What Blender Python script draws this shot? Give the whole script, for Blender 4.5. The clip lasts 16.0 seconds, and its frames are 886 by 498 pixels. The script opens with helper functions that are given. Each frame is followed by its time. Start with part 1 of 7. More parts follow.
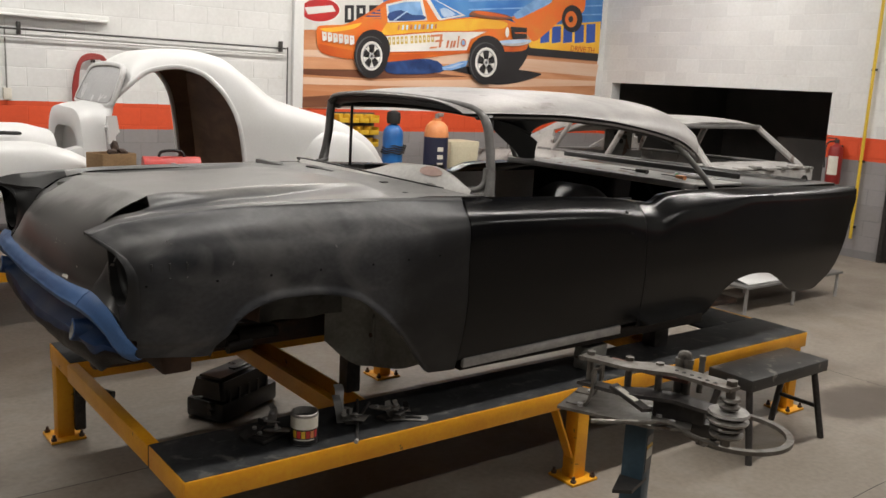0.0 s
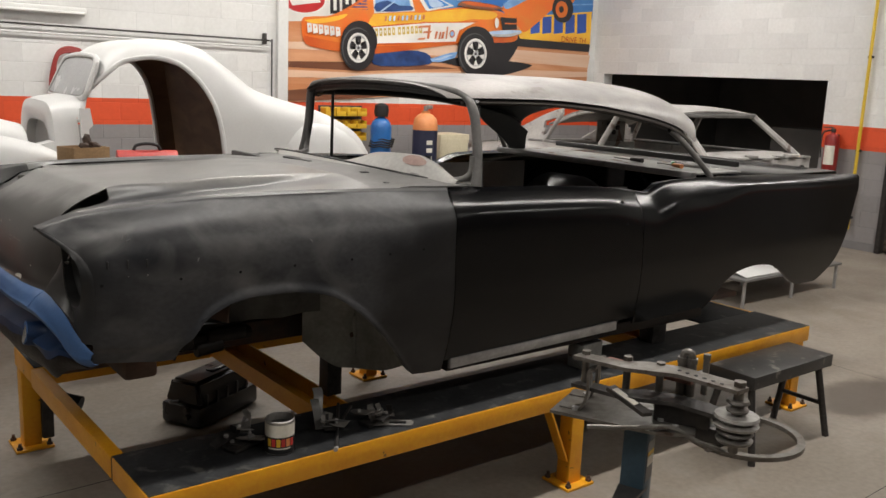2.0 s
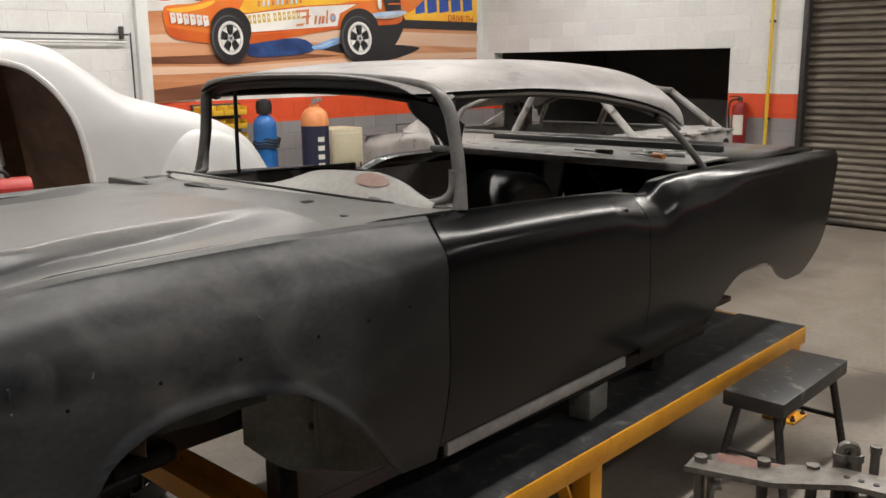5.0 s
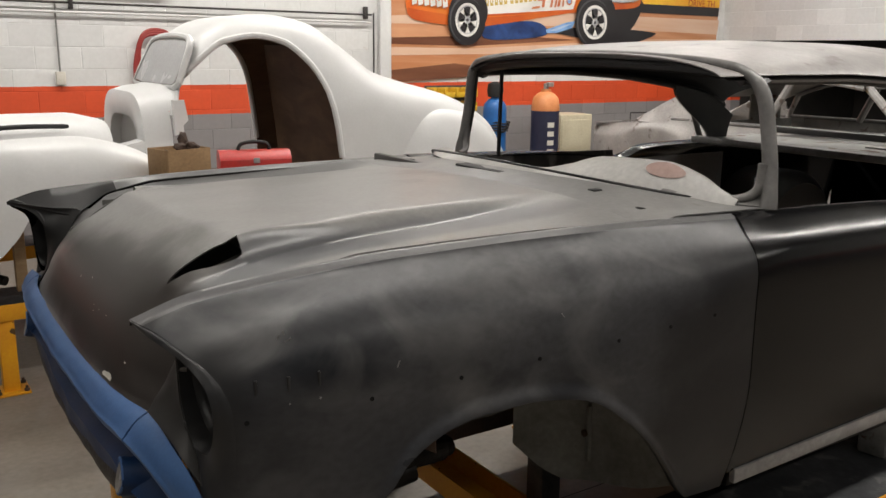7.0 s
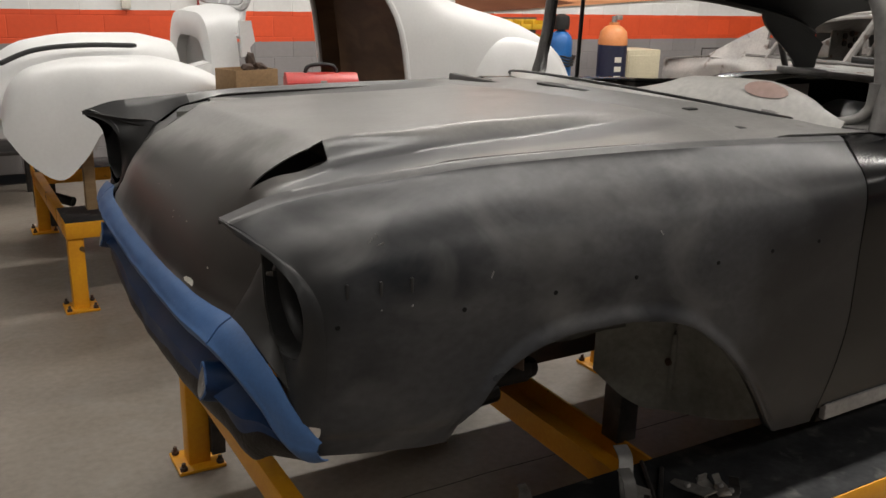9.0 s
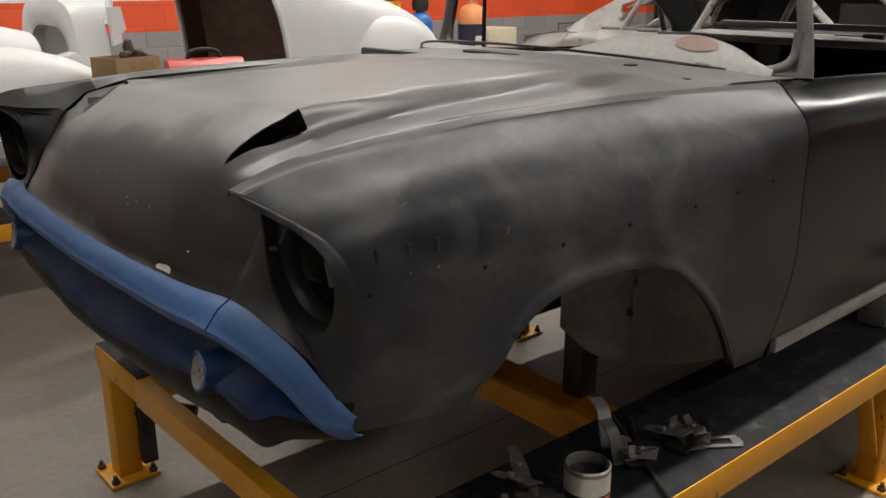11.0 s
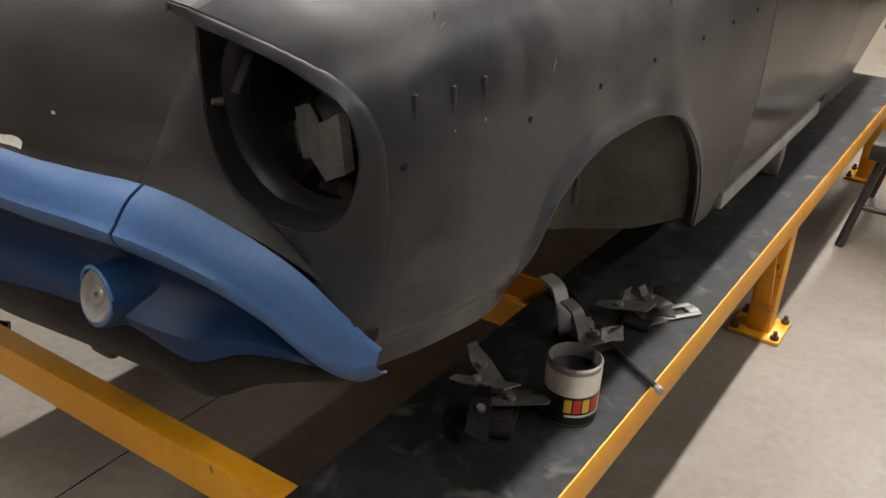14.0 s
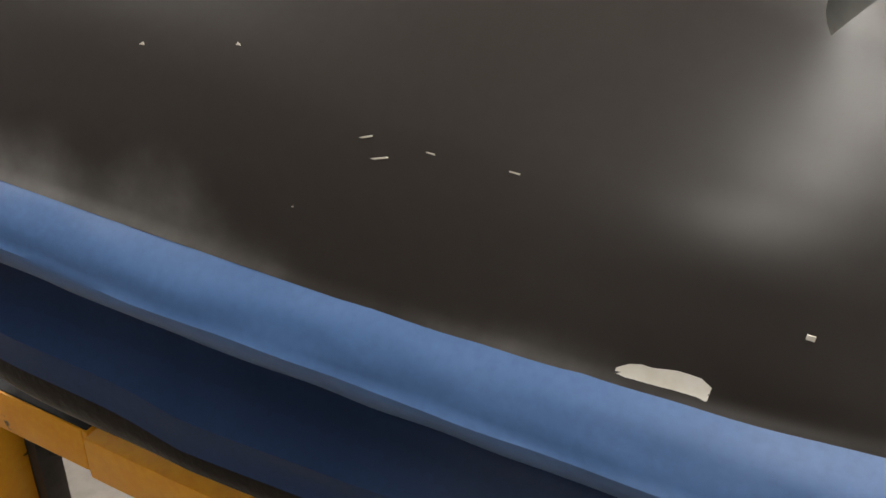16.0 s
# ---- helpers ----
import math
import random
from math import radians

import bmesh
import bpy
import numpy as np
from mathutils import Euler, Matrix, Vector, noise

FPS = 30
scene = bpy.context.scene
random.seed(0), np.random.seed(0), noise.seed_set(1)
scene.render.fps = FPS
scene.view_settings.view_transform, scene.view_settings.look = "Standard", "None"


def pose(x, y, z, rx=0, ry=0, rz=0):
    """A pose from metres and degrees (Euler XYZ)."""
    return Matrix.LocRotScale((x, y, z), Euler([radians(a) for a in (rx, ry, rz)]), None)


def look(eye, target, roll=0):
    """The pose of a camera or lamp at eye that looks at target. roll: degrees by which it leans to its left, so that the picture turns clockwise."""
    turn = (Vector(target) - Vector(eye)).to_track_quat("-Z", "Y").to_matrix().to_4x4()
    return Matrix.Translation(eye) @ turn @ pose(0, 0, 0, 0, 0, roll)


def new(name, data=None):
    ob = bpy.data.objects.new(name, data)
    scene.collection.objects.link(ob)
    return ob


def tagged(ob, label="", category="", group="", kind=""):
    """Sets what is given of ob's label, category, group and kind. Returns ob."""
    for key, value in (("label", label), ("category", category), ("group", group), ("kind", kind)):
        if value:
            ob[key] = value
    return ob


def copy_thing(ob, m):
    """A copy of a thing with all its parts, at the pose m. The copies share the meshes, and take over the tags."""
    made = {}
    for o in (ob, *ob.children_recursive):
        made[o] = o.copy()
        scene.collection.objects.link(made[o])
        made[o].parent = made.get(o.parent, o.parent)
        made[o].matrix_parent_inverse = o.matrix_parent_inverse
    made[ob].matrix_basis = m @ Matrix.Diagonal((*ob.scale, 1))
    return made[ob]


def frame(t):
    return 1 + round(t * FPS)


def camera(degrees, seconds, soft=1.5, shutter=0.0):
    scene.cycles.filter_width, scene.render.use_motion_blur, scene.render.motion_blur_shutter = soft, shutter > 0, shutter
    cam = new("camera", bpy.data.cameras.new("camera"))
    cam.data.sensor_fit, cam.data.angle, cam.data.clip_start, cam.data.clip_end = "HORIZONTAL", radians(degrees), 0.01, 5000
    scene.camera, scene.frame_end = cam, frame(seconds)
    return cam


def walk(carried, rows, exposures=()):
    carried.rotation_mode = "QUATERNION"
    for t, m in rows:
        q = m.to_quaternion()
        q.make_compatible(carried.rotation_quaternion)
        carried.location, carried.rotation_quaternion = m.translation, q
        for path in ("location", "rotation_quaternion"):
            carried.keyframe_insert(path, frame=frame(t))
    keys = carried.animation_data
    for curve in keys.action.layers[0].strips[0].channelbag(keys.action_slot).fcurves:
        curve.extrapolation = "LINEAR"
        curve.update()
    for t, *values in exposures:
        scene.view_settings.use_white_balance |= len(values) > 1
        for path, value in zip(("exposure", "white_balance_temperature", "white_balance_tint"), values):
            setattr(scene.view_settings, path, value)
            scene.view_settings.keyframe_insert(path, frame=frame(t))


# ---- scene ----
cam = camera(53.9, 16.0)
PATH = [
    (0, (-1.597, -3.893, 1.983), (-0.393, -2.342, 1.605), 3.0),
    (0.5, (-1.577, -3.878, 1.974), (-0.375, -2.325, 1.596), 3.0),
    (1, (-1.555, -3.856, 1.961), (-0.359, -2.298, 1.581), 2.9),
    (1.5, (-1.492, -3.809, 1.948), (-0.297, -2.252, 1.565), 2.6),
    (2, (-1.428, -3.735, 1.929), (-0.212, -2.195, 1.543), 2.5),
    (2.5, (-1.391, -3.573, 1.934), (-0.111, -2.089, 1.535), 1.8),
    (3, (-1.356, -3.401, 1.949), (-0.024, -1.965, 1.544), 0.1),
    (3.5, (-1.242, -3.254, 1.957), (0.125, -1.853, 1.549), -0.6),
    (3.7, (-1.202, -3.201, 1.964), (0.168, -1.802, 1.554), -0.9),
    (5.8, (-1.059, -2.505, 1.92), (0.386, -1.186, 1.505), -0.2),
    (6, (-1.103, -2.47, 1.92), (0.296, -1.103, 1.503), 0.3),
    (6.5, (-1.133, -2.429, 1.917), (0.099, -0.913, 1.489), -0.1),
    (7, (-1.137, -2.415, 1.904), (-0.062, -0.788, 1.461), 0.7),
    (7.5, (-1.133, -2.407, 1.886), (-0.15, -0.736, 1.397), 1.8),
    (8, (-1.136, -2.396, 1.868), (-0.199, -0.717, 1.32), 2.7),
    (8.5, (-1.155, -2.358, 1.846), (-0.22, -0.683, 1.282), 2.3),
    (9, (-1.176, -2.313, 1.817), (-0.215, -0.656, 1.242), 1.5),
    (9.5, (-1.227, -2.243, 1.781), (-0.19, -0.634, 1.203), 1.5),
    (9.7, (-1.276, -2.209, 1.764), (-0.182, -0.637, 1.187), 1.3),
    (11.8, (-1.422, -2.084, 1.748), (-0.147, -0.668, 1.139), -0.4),
    (12, (-1.407, -2.065, 1.754), (-0.114, -0.666, 1.144), -0.5),
    (12.5, (-1.33, -1.985, 1.782), (0.033, -0.64, 1.205), -0.8),
    (13, (-1.255, -1.872, 1.77), (0.182, -0.585, 1.243), -0.4),
    (13.5, (-1.296, -1.715, 1.676), (0.145, -0.513, 0.984), 0.9),
    (14, (-1.344, -1.517, 1.578), (0.167, -0.541, 0.704), 3.0),
    (14.5, (-1.331, -1.292, 1.56), (0.137, -0.368, 0.565), 3.3),
    (15, (-1.308, -1.027, 1.522), (0.151, -0.113, 0.504), 3.3),
    (15.5, (-1.259, -0.753, 1.546), (0.292, -0.022, 0.516), 4.9),
    (16, (-1.215, -0.471, 1.539), (0.336, 0.234, 0.492), 3.9),
]
walk(cam, [(t, look(eye, target, roll)) for t, eye, target, roll in PATH],
     [(0.0, 0.15), (9.7, 0.15), (12.0, 0.15), (13.2, 0.2), (14.0, 1.0), (14.5, 1.35), (15.0, 1.3), (15.5, 1.2), (16.0, 1.05)])
# ---- world, lights and exposure ----
world = bpy.data.worlds.new("world")
scene.world = world
world.use_nodes = True
world.node_tree.nodes["Background"].inputs[0].default_value = (0.75, 0.8, 0.9, 1)
world.node_tree.nodes["Background"].inputs[1].default_value = 0.02


# ---- materials ----
def mat(name, base, rough=0.5, metal=0.0, tint=None, amount=0.5, scale=3.0, grain=0.15, grain_scale=60.0, bump=0.1,
        bump_scale=80.0, spots=None, spot_scale=9.0, spot_at=0.62, rough_var=0.12, coat=0.0, stretch=(1, 1, 1), soft=0.12, spec=0.5, scuff=None, scuff_amount=0.5, scuff_scale=8.0):
    """A painted or raw surface: base and tint mixed by a cloud, darker and lighter grain, optional spots (chips, rust, dust) and a fine relief."""
    m = bpy.data.materials.new(name)
    m.use_nodes = True
    nt = m.node_tree
    N, L = nt.nodes, nt.links
    bsdf = N["Principled BSDF"]
    tc = N.new("ShaderNodeNewGeometry")
    mp = N.new("ShaderNodeMapping")
    mp.inputs["Scale"].default_value = stretch
    L.new(tc.outputs["Position"], mp.inputs["Vector"])
    info = N.new("ShaderNodeObjectInfo")

    def noise_tex(sc, detail=5.0, dist=0.0):
        n = N.new("ShaderNodeTexNoise")
        n.inputs["Scale"].default_value, n.inputs["Detail"].default_value, n.inputs["Distortion"].default_value = sc, detail, dist
        L.new(mp.outputs[0], n.inputs["Vector"])
        return n

    def ramp(src, a, b):
        r = N.new("ShaderNodeMapRange")
        r.inputs["From Min"].default_value, r.inputs["From Max"].default_value = a, b
        L.new(src, r.inputs["Value"])
        return r.outputs[0]

    def mix(fac, a, b, kind="MIX"):
        x = N.new("ShaderNodeMix")
        x.data_type, x.blend_type = "RGBA", kind
        for sock, v in ((x.inputs[0], fac), (x.inputs[6], a), (x.inputs[7], b)):
            if isinstance(v, (int, float)):
                sock.default_value = v
            elif isinstance(v, tuple):
                sock.default_value = (*v, 1)
            else:
                L.new(v, sock)
        return x.outputs[2]

    def times(a, k):
        x = N.new("ShaderNodeMath")
        x.operation = "MULTIPLY"
        L.new(a, x.inputs[0])
        x.inputs[1].default_value = k
        return x.outputs[0]

    cloud = noise_tex(scale, 6, 0.6)
    fine = noise_tex(grain_scale, 4)
    col = mix(times(ramp(cloud.outputs[0], 0.35, 0.68), amount), tuple(base), tuple(tint or base))
    col = mix(grain, col, mix(ramp(fine.outputs[0], 0.3, 0.7), (0.25, 0.25, 0.25), (1, 1, 1)), "OVERLAY")
    rnd = N.new("ShaderNodeHueSaturation")
    vr = N.new("ShaderNodeMapRange")
    vr.inputs["To Min"].default_value, vr.inputs["To Max"].default_value = 0.93, 1.05
    L.new(info.outputs["Random"], vr.inputs["Value"])
    L.new(vr.outputs[0], rnd.inputs["Value"])
    L.new(col, rnd.inputs["Color"])
    col = rnd.outputs[0]
    if spots:
        sp = noise_tex(spot_scale, 8, 0.4)
        col = mix(ramp(sp.outputs[0], spot_at, spot_at + soft), col, tuple(spots))
    if scuff:
        sc = noise_tex(scuff_scale, 9, 1.2)
        col = mix(times(ramp(sc.outputs[0], 0.5, 0.78), scuff_amount), col, tuple(scuff))
    L.new(col, bsdf.inputs["Base Color"])
    rr = N.new("ShaderNodeMapRange")
    rr.inputs["To Min"].default_value, rr.inputs["To Max"].default_value = max(0.03, rough - rough_var), min(1, rough + rough_var)
    L.new(cloud.outputs[0], rr.inputs["Value"])
    L.new(rr.outputs[0], bsdf.inputs["Roughness"])
    bsdf.inputs["Metallic"].default_value = metal
    bsdf.inputs["Coat Weight"].default_value = coat
    bsdf.inputs["Specular IOR Level"].default_value = spec
    bsdf.inputs["Coat Roughness"].default_value = 0.15
    if bump:
        bn = N.new("ShaderNodeBump")
        bn.inputs["Strength"].default_value, bn.inputs["Distance"].default_value = bump, 0.004
        bt = noise_tex(bump_scale, 5)
        L.new(bt.outputs[0], bn.inputs["Height"])
        L.new(bn.outputs[0], bsdf.inputs["Normal"])
    return m


def banded(name, bands, rough=0.55):
    """Block-wall paint: white above, an orange band, grey below, by height."""
    m = mat(name, (0.715, 0.715, 0.705), rough, tint=(0.6, 0.59, 0.565), amount=0.45, scale=1.1, grain=0.1, grain_scale=25, bump=0.2,
            bump_scale=45, spots=(0.55, 0.52, 0.47), spot_scale=5, spot_at=0.72, soft=0.05)
    nt = m.node_tree
    N, L = nt.nodes, nt.links
    bsdf = N["Principled BSDF"]
    src = bsdf.inputs["Base Color"].links[0].from_socket
    geo = N.new("ShaderNodeNewGeometry")
    sep = N.new("ShaderNodeSeparateXYZ")
    L.new(geo.outputs["Position"], sep.inputs[0])
    wob = N.new("ShaderNodeTexNoise")
    wob.inputs["Scale"].default_value = 12
    zz = N.new("ShaderNodeMath")
    zz.operation = "MULTIPLY_ADD"
    L.new(wob.outputs[0], zz.inputs[0])
    zz.inputs[1].default_value = 0.012
    L.new(sep.outputs[2], zz.inputs[2])
    for z, colour in bands:
        gt = N.new("ShaderNodeMath")
        gt.operation = "LESS_THAN"
        L.new(zz.outputs[0], gt.inputs[0])
        gt.inputs[1].default_value = z
        tone = N.new("ShaderNodeMix")
        tone.data_type, tone.blend_type = "RGBA", "MULTIPLY"
        tone.inputs[0].default_value = 1
        L.new(src, tone.inputs[6])
        tone.inputs[7].default_value = (*colour, 1)
        x = N.new("ShaderNodeMix")
        x.data_type = "RGBA"
        L.new(gt.outputs[0], x.inputs[0])
        L.new(bsdf.inputs["Base Color"].links[0].from_socket, x.inputs[6])
        L.new(tone.outputs[2], x.inputs[7])
        L.new(x.outputs[2], bsdf.inputs["Base Color"])
    return m


def plain(name, colour, rough=0.5, metal=0.0, emit=0.0):
    m = bpy.data.materials.new(name)
    m.use_nodes = True
    b = m.node_tree.nodes["Principled BSDF"]
    b.inputs["Base Color"].default_value = (*colour, 1)
    b.inputs["Roughness"].default_value, b.inputs["Metallic"].default_value = rough, metal
    if emit:
        b.inputs["Emission Color"].default_value = (1, 0.96, 0.88, 1)
        b.inputs["Emission Strength"].default_value = emit
    return m


M_FLOOR = mat("concrete_floor", (0.24, 0.208, 0.174), 0.5, tint=(0.17, 0.143, 0.114), amount=0.9, scale=0.9, grain=0.16, grain_scale=30, bump=0.05,
              bump_scale=60, spots=(0.1, 0.08, 0.062), spot_scale=0.8, spot_at=0.64, rough_var=0.15, soft=0.18, scuff=(0.33, 0.31, 0.28), scuff_amount=0.4, scuff_scale=2.5)
M_WALL = banded("painted_block", ((1.553, (0.98, 0.115, 0.03)), (1.26, (0.36, 0.34, 0.35))))
M_MORTAR = banded("painted_mortar", ((1.553, (0.9, 0.1, 0.03)), (1.26, (0.3, 0.29, 0.3))))
M_CEIL = mat("ceiling_sheet", (0.32, 0.31, 0.3), 0.6, tint=(0.24, 0.235, 0.23), scale=1.0)
# Near-black plaster: the gloom of the unlit back room is put into its colour.
M_DARKWALL = mat("shade_dark_plaster", (0.09, 0.085, 0.08), 0.8, tint=(0.05, 0.05, 0.05), scale=2)
M_DASH = mat("pale_grey_primer", (0.42, 0.41, 0.39), 0.5, tint=(0.33, 0.32, 0.305), amount=0.7, scale=4, grain=0.12, spots=(0.22, 0.2, 0.18), spot_scale=11, spot_at=0.68, bump=0.03)
M_EXTRED = mat("dull_red_enamel", (0.27, 0.02, 0.018), 0.4, tint=(0.2, 0.016, 0.014), scale=8)
M_BUCKET = mat("black_bucket_paint", (0.009, 0.009, 0.009), 0.45, spec=0.3, tint=(0.018, 0.017, 0.016), scale=9, bump=0.05)
# Fender front round the headlight, darker than the flank.
M_FACE = mat("dark_fender_face", (0.025, 0.0238, 0.0225), 0.42, spec=0.3, tint=(0.04, 0.038, 0.036), amount=0.7, scale=5, grain=0.1, bump=0.008, bump_scale=10)
M_GREEN = mat("green_plastic", (0.05, 0.25, 0.1), 0.4, tint=(0.03, 0.18, 0.07), scale=20)
M_PINK = mat("pink_filler", (0.3, 0.2, 0.175), 0.6, tint=(0.34, 0.25, 0.22), scale=14)
M_RUBBED = mat("rubbed_primer_edge", (0.13, 0.125, 0.12), 0.45, tint=(0.06, 0.058, 0.056), amount=0.9, scale=9)
M_VALANCE = mat("dark_undersealed_steel", (0.005, 0.004, 0.0035), 0.45, spec=0.16, tint=(0.014, 0.008, 0.0055), amount=0.6, scale=12, spots=(0.07, 0.04, 0.025), spot_scale=22, spot_at=0.75, bump=0.3)
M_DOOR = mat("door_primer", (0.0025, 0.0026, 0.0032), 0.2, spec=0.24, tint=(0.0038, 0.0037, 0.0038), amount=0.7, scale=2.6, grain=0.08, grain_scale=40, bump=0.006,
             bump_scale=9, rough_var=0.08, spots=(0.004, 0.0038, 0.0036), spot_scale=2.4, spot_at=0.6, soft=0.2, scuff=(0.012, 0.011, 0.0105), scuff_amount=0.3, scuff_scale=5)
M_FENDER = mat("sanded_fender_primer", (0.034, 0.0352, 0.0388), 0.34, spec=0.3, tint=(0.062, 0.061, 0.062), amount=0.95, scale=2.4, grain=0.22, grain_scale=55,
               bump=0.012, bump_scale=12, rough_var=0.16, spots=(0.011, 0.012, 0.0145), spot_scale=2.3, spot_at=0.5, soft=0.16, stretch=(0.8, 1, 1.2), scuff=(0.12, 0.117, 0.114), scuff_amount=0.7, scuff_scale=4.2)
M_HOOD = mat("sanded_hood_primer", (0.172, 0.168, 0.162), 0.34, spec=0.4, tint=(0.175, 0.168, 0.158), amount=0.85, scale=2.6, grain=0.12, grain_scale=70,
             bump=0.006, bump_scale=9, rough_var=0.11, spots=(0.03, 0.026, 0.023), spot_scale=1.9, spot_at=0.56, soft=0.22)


def stain_shade_cloud(m, centre, reach, colour, matt=False, cover=0.8):
    """A soft-edged cloud of darker colour: stains, sprayed primer and shade put into the paint."""
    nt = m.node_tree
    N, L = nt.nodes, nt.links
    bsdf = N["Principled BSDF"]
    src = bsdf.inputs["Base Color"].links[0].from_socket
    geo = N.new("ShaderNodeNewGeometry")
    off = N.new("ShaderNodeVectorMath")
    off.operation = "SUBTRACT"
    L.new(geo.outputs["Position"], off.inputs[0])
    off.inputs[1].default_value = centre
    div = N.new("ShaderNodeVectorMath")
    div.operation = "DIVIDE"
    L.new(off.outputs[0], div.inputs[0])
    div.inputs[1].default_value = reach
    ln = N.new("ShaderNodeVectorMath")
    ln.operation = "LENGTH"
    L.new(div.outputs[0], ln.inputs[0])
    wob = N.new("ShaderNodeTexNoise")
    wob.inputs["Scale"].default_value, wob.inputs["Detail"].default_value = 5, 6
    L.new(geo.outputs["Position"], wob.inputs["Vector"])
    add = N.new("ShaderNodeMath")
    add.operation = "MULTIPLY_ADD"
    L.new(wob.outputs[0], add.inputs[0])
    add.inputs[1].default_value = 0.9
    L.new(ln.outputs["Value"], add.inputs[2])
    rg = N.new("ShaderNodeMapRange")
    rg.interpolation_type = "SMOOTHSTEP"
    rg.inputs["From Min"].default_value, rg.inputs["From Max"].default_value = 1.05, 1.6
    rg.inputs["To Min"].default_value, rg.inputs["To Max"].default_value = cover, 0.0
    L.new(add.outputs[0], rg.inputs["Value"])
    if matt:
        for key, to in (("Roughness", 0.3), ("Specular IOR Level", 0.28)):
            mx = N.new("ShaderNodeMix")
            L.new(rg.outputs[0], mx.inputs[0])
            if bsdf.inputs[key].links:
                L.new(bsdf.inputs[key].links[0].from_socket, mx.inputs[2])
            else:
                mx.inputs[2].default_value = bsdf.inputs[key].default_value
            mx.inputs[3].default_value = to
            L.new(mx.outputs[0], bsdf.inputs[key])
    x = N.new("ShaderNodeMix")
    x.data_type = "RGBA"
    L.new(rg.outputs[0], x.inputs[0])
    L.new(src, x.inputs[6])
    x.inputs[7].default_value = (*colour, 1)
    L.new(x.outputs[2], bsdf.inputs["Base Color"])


# Oil stain on the floor behind the stool.
stain_shade_cloud(M_FLOOR, (4.15, -1.22, 0.0), (0.6, 0.3, 1.0), (0.07, 0.055, 0.042))
# Shade where the flank rolls into the headlight mouth, painted as darker colour.
stain_shade_cloud(M_FENDER, (-0.69, -0.94, 1.22), (0.09, 0.12, 0.18), (0.02, 0.02, 0.0205))
# Darkens the fender's lower rear towards the door's black.
stain_shade_cloud(M_FENDER, (0.78, -1.0, 0.98), (0.42, 0.5, 0.6), (0.007, 0.007, 0.008))
# Near valley between scoop pod and fender: its shade is painted into the hood.
stain_shade_cloud(M_HOOD, (-0.45, -0.64, 1.43), (0.42, 0.13, 0.14), (0.06, 0.062, 0.067))
stain_shade_cloud(M_HOOD, (0.0, -0.62, 1.46), (0.55, 0.1, 0.2), (0.068, 0.069, 0.072))
# Far valley likewise: shade put into the colour, near black at the front.
stain_shade_cloud(M_HOOD, (0.0, 0.74, 1.42), (0.95, 0.24, 0.2), (0.032, 0.032, 0.034))
stain_shade_cloud(M_HOOD, (-0.56, 0.76, 1.38), (0.36, 0.3, 0.3), (0.007, 0.007, 0.0075))
# Nose: dark primer patch, widened so the whole front turns brown-black.
stain_shade_cloud(M_HOOD, (-0.71, -0.33, 1.29), (0.27, 0.9, 0.185), (0.016, 0.0122, 0.0102), True, 0.91)
M_COWL = mat("grey_cowl_primer", (0.18, 0.176, 0.17), 0.45, tint=(0.135, 0.132, 0.128), amount=0.7, scale=5, grain=0.12, spots=(0.1, 0.09, 0.08), spot_scale=14,
             spot_at=0.68, bump=0.04)
M_ROOF = mat("grey_roof_primer", (0.29, 0.275, 0.265), 0.42, tint=(0.2, 0.19, 0.185), amount=0.7, scale=4, grain=0.12, spots=(0.15, 0.13, 0.12),
             spot_scale=9, spot_at=0.62, bump=0.03)
M_PILLAR = mat("bare_pillar_metal", (0.13, 0.126, 0.122), 0.4, 0.15, tint=(0.24, 0.232, 0.224), amount=0.6, scale=9, spots=(0.07, 0.055, 0.045), spot_scale=18,
               spot_at=0.64)
M_INNER = mat("black_inner_metal", (0.012, 0.012, 0.013), 0.4, tint=(0.03, 0.027, 0.025), scale=6)
M_LINER = mat("grey_splash_shield", (0.25, 0.25, 0.235), 0.6, 0.1, tint=(0.16, 0.155, 0.145), amount=0.8, scale=7, spots=(0.11, 0.06, 0.04), spot_scale=6,
              spot_at=0.62, soft=0.03, bump=0.1)
M_SPLASH = mat("flaked_splash_shield", (0.28, 0.28, 0.255), 0.6, 0.1, tint=(0.14, 0.136, 0.125), amount=0.8, scale=7, spots=(0.11, 0.06, 0.04), spot_scale=6,
              spot_at=0.62, soft=0.03, bump=0.1)
M_APRON = mat("dull_apron_paint", (0.1, 0.1, 0.09), 0.65, tint=(0.05, 0.048, 0.042), amount=0.8, scale=9, spots=(0.05, 0.03, 0.02), spot_scale=10, spot_at=0.6, soft=0.05, bump=0.1)
M_RUSTY = mat("rust_brown_primer", (0.1, 0.052, 0.032), 0.7, tint=(0.06, 0.045, 0.036), amount=0.9, scale=7, spots=(0.2, 0.18, 0.15), spot_scale=6, spot_at=0.62, soft=0.05, bump=0.15)
M_PANEL = mat("patchy_inner_panel", (0.08, 0.078, 0.074), 0.6, tint=(0.03, 0.03, 0.03), amount=0.8, scale=6, spots=(0.3, 0.29, 0.27), spot_scale=3.2, spot_at=0.55, soft=0.03)
# Paler primer that puts the ridge's ceiling highlight into the colour.
M_RIDGE = mat("ridge_highlight_primer", (0.12, 0.118, 0.117), 0.34, spec=0.4, tint=(0.085, 0.085, 0.087), amount=0.8, scale=6, grain=0.12, grain_scale=60, bump=0.005, bump_scale=12)
M_HOLE = plain("open_hole_black", (0.001, 0.001, 0.001), 1.0)
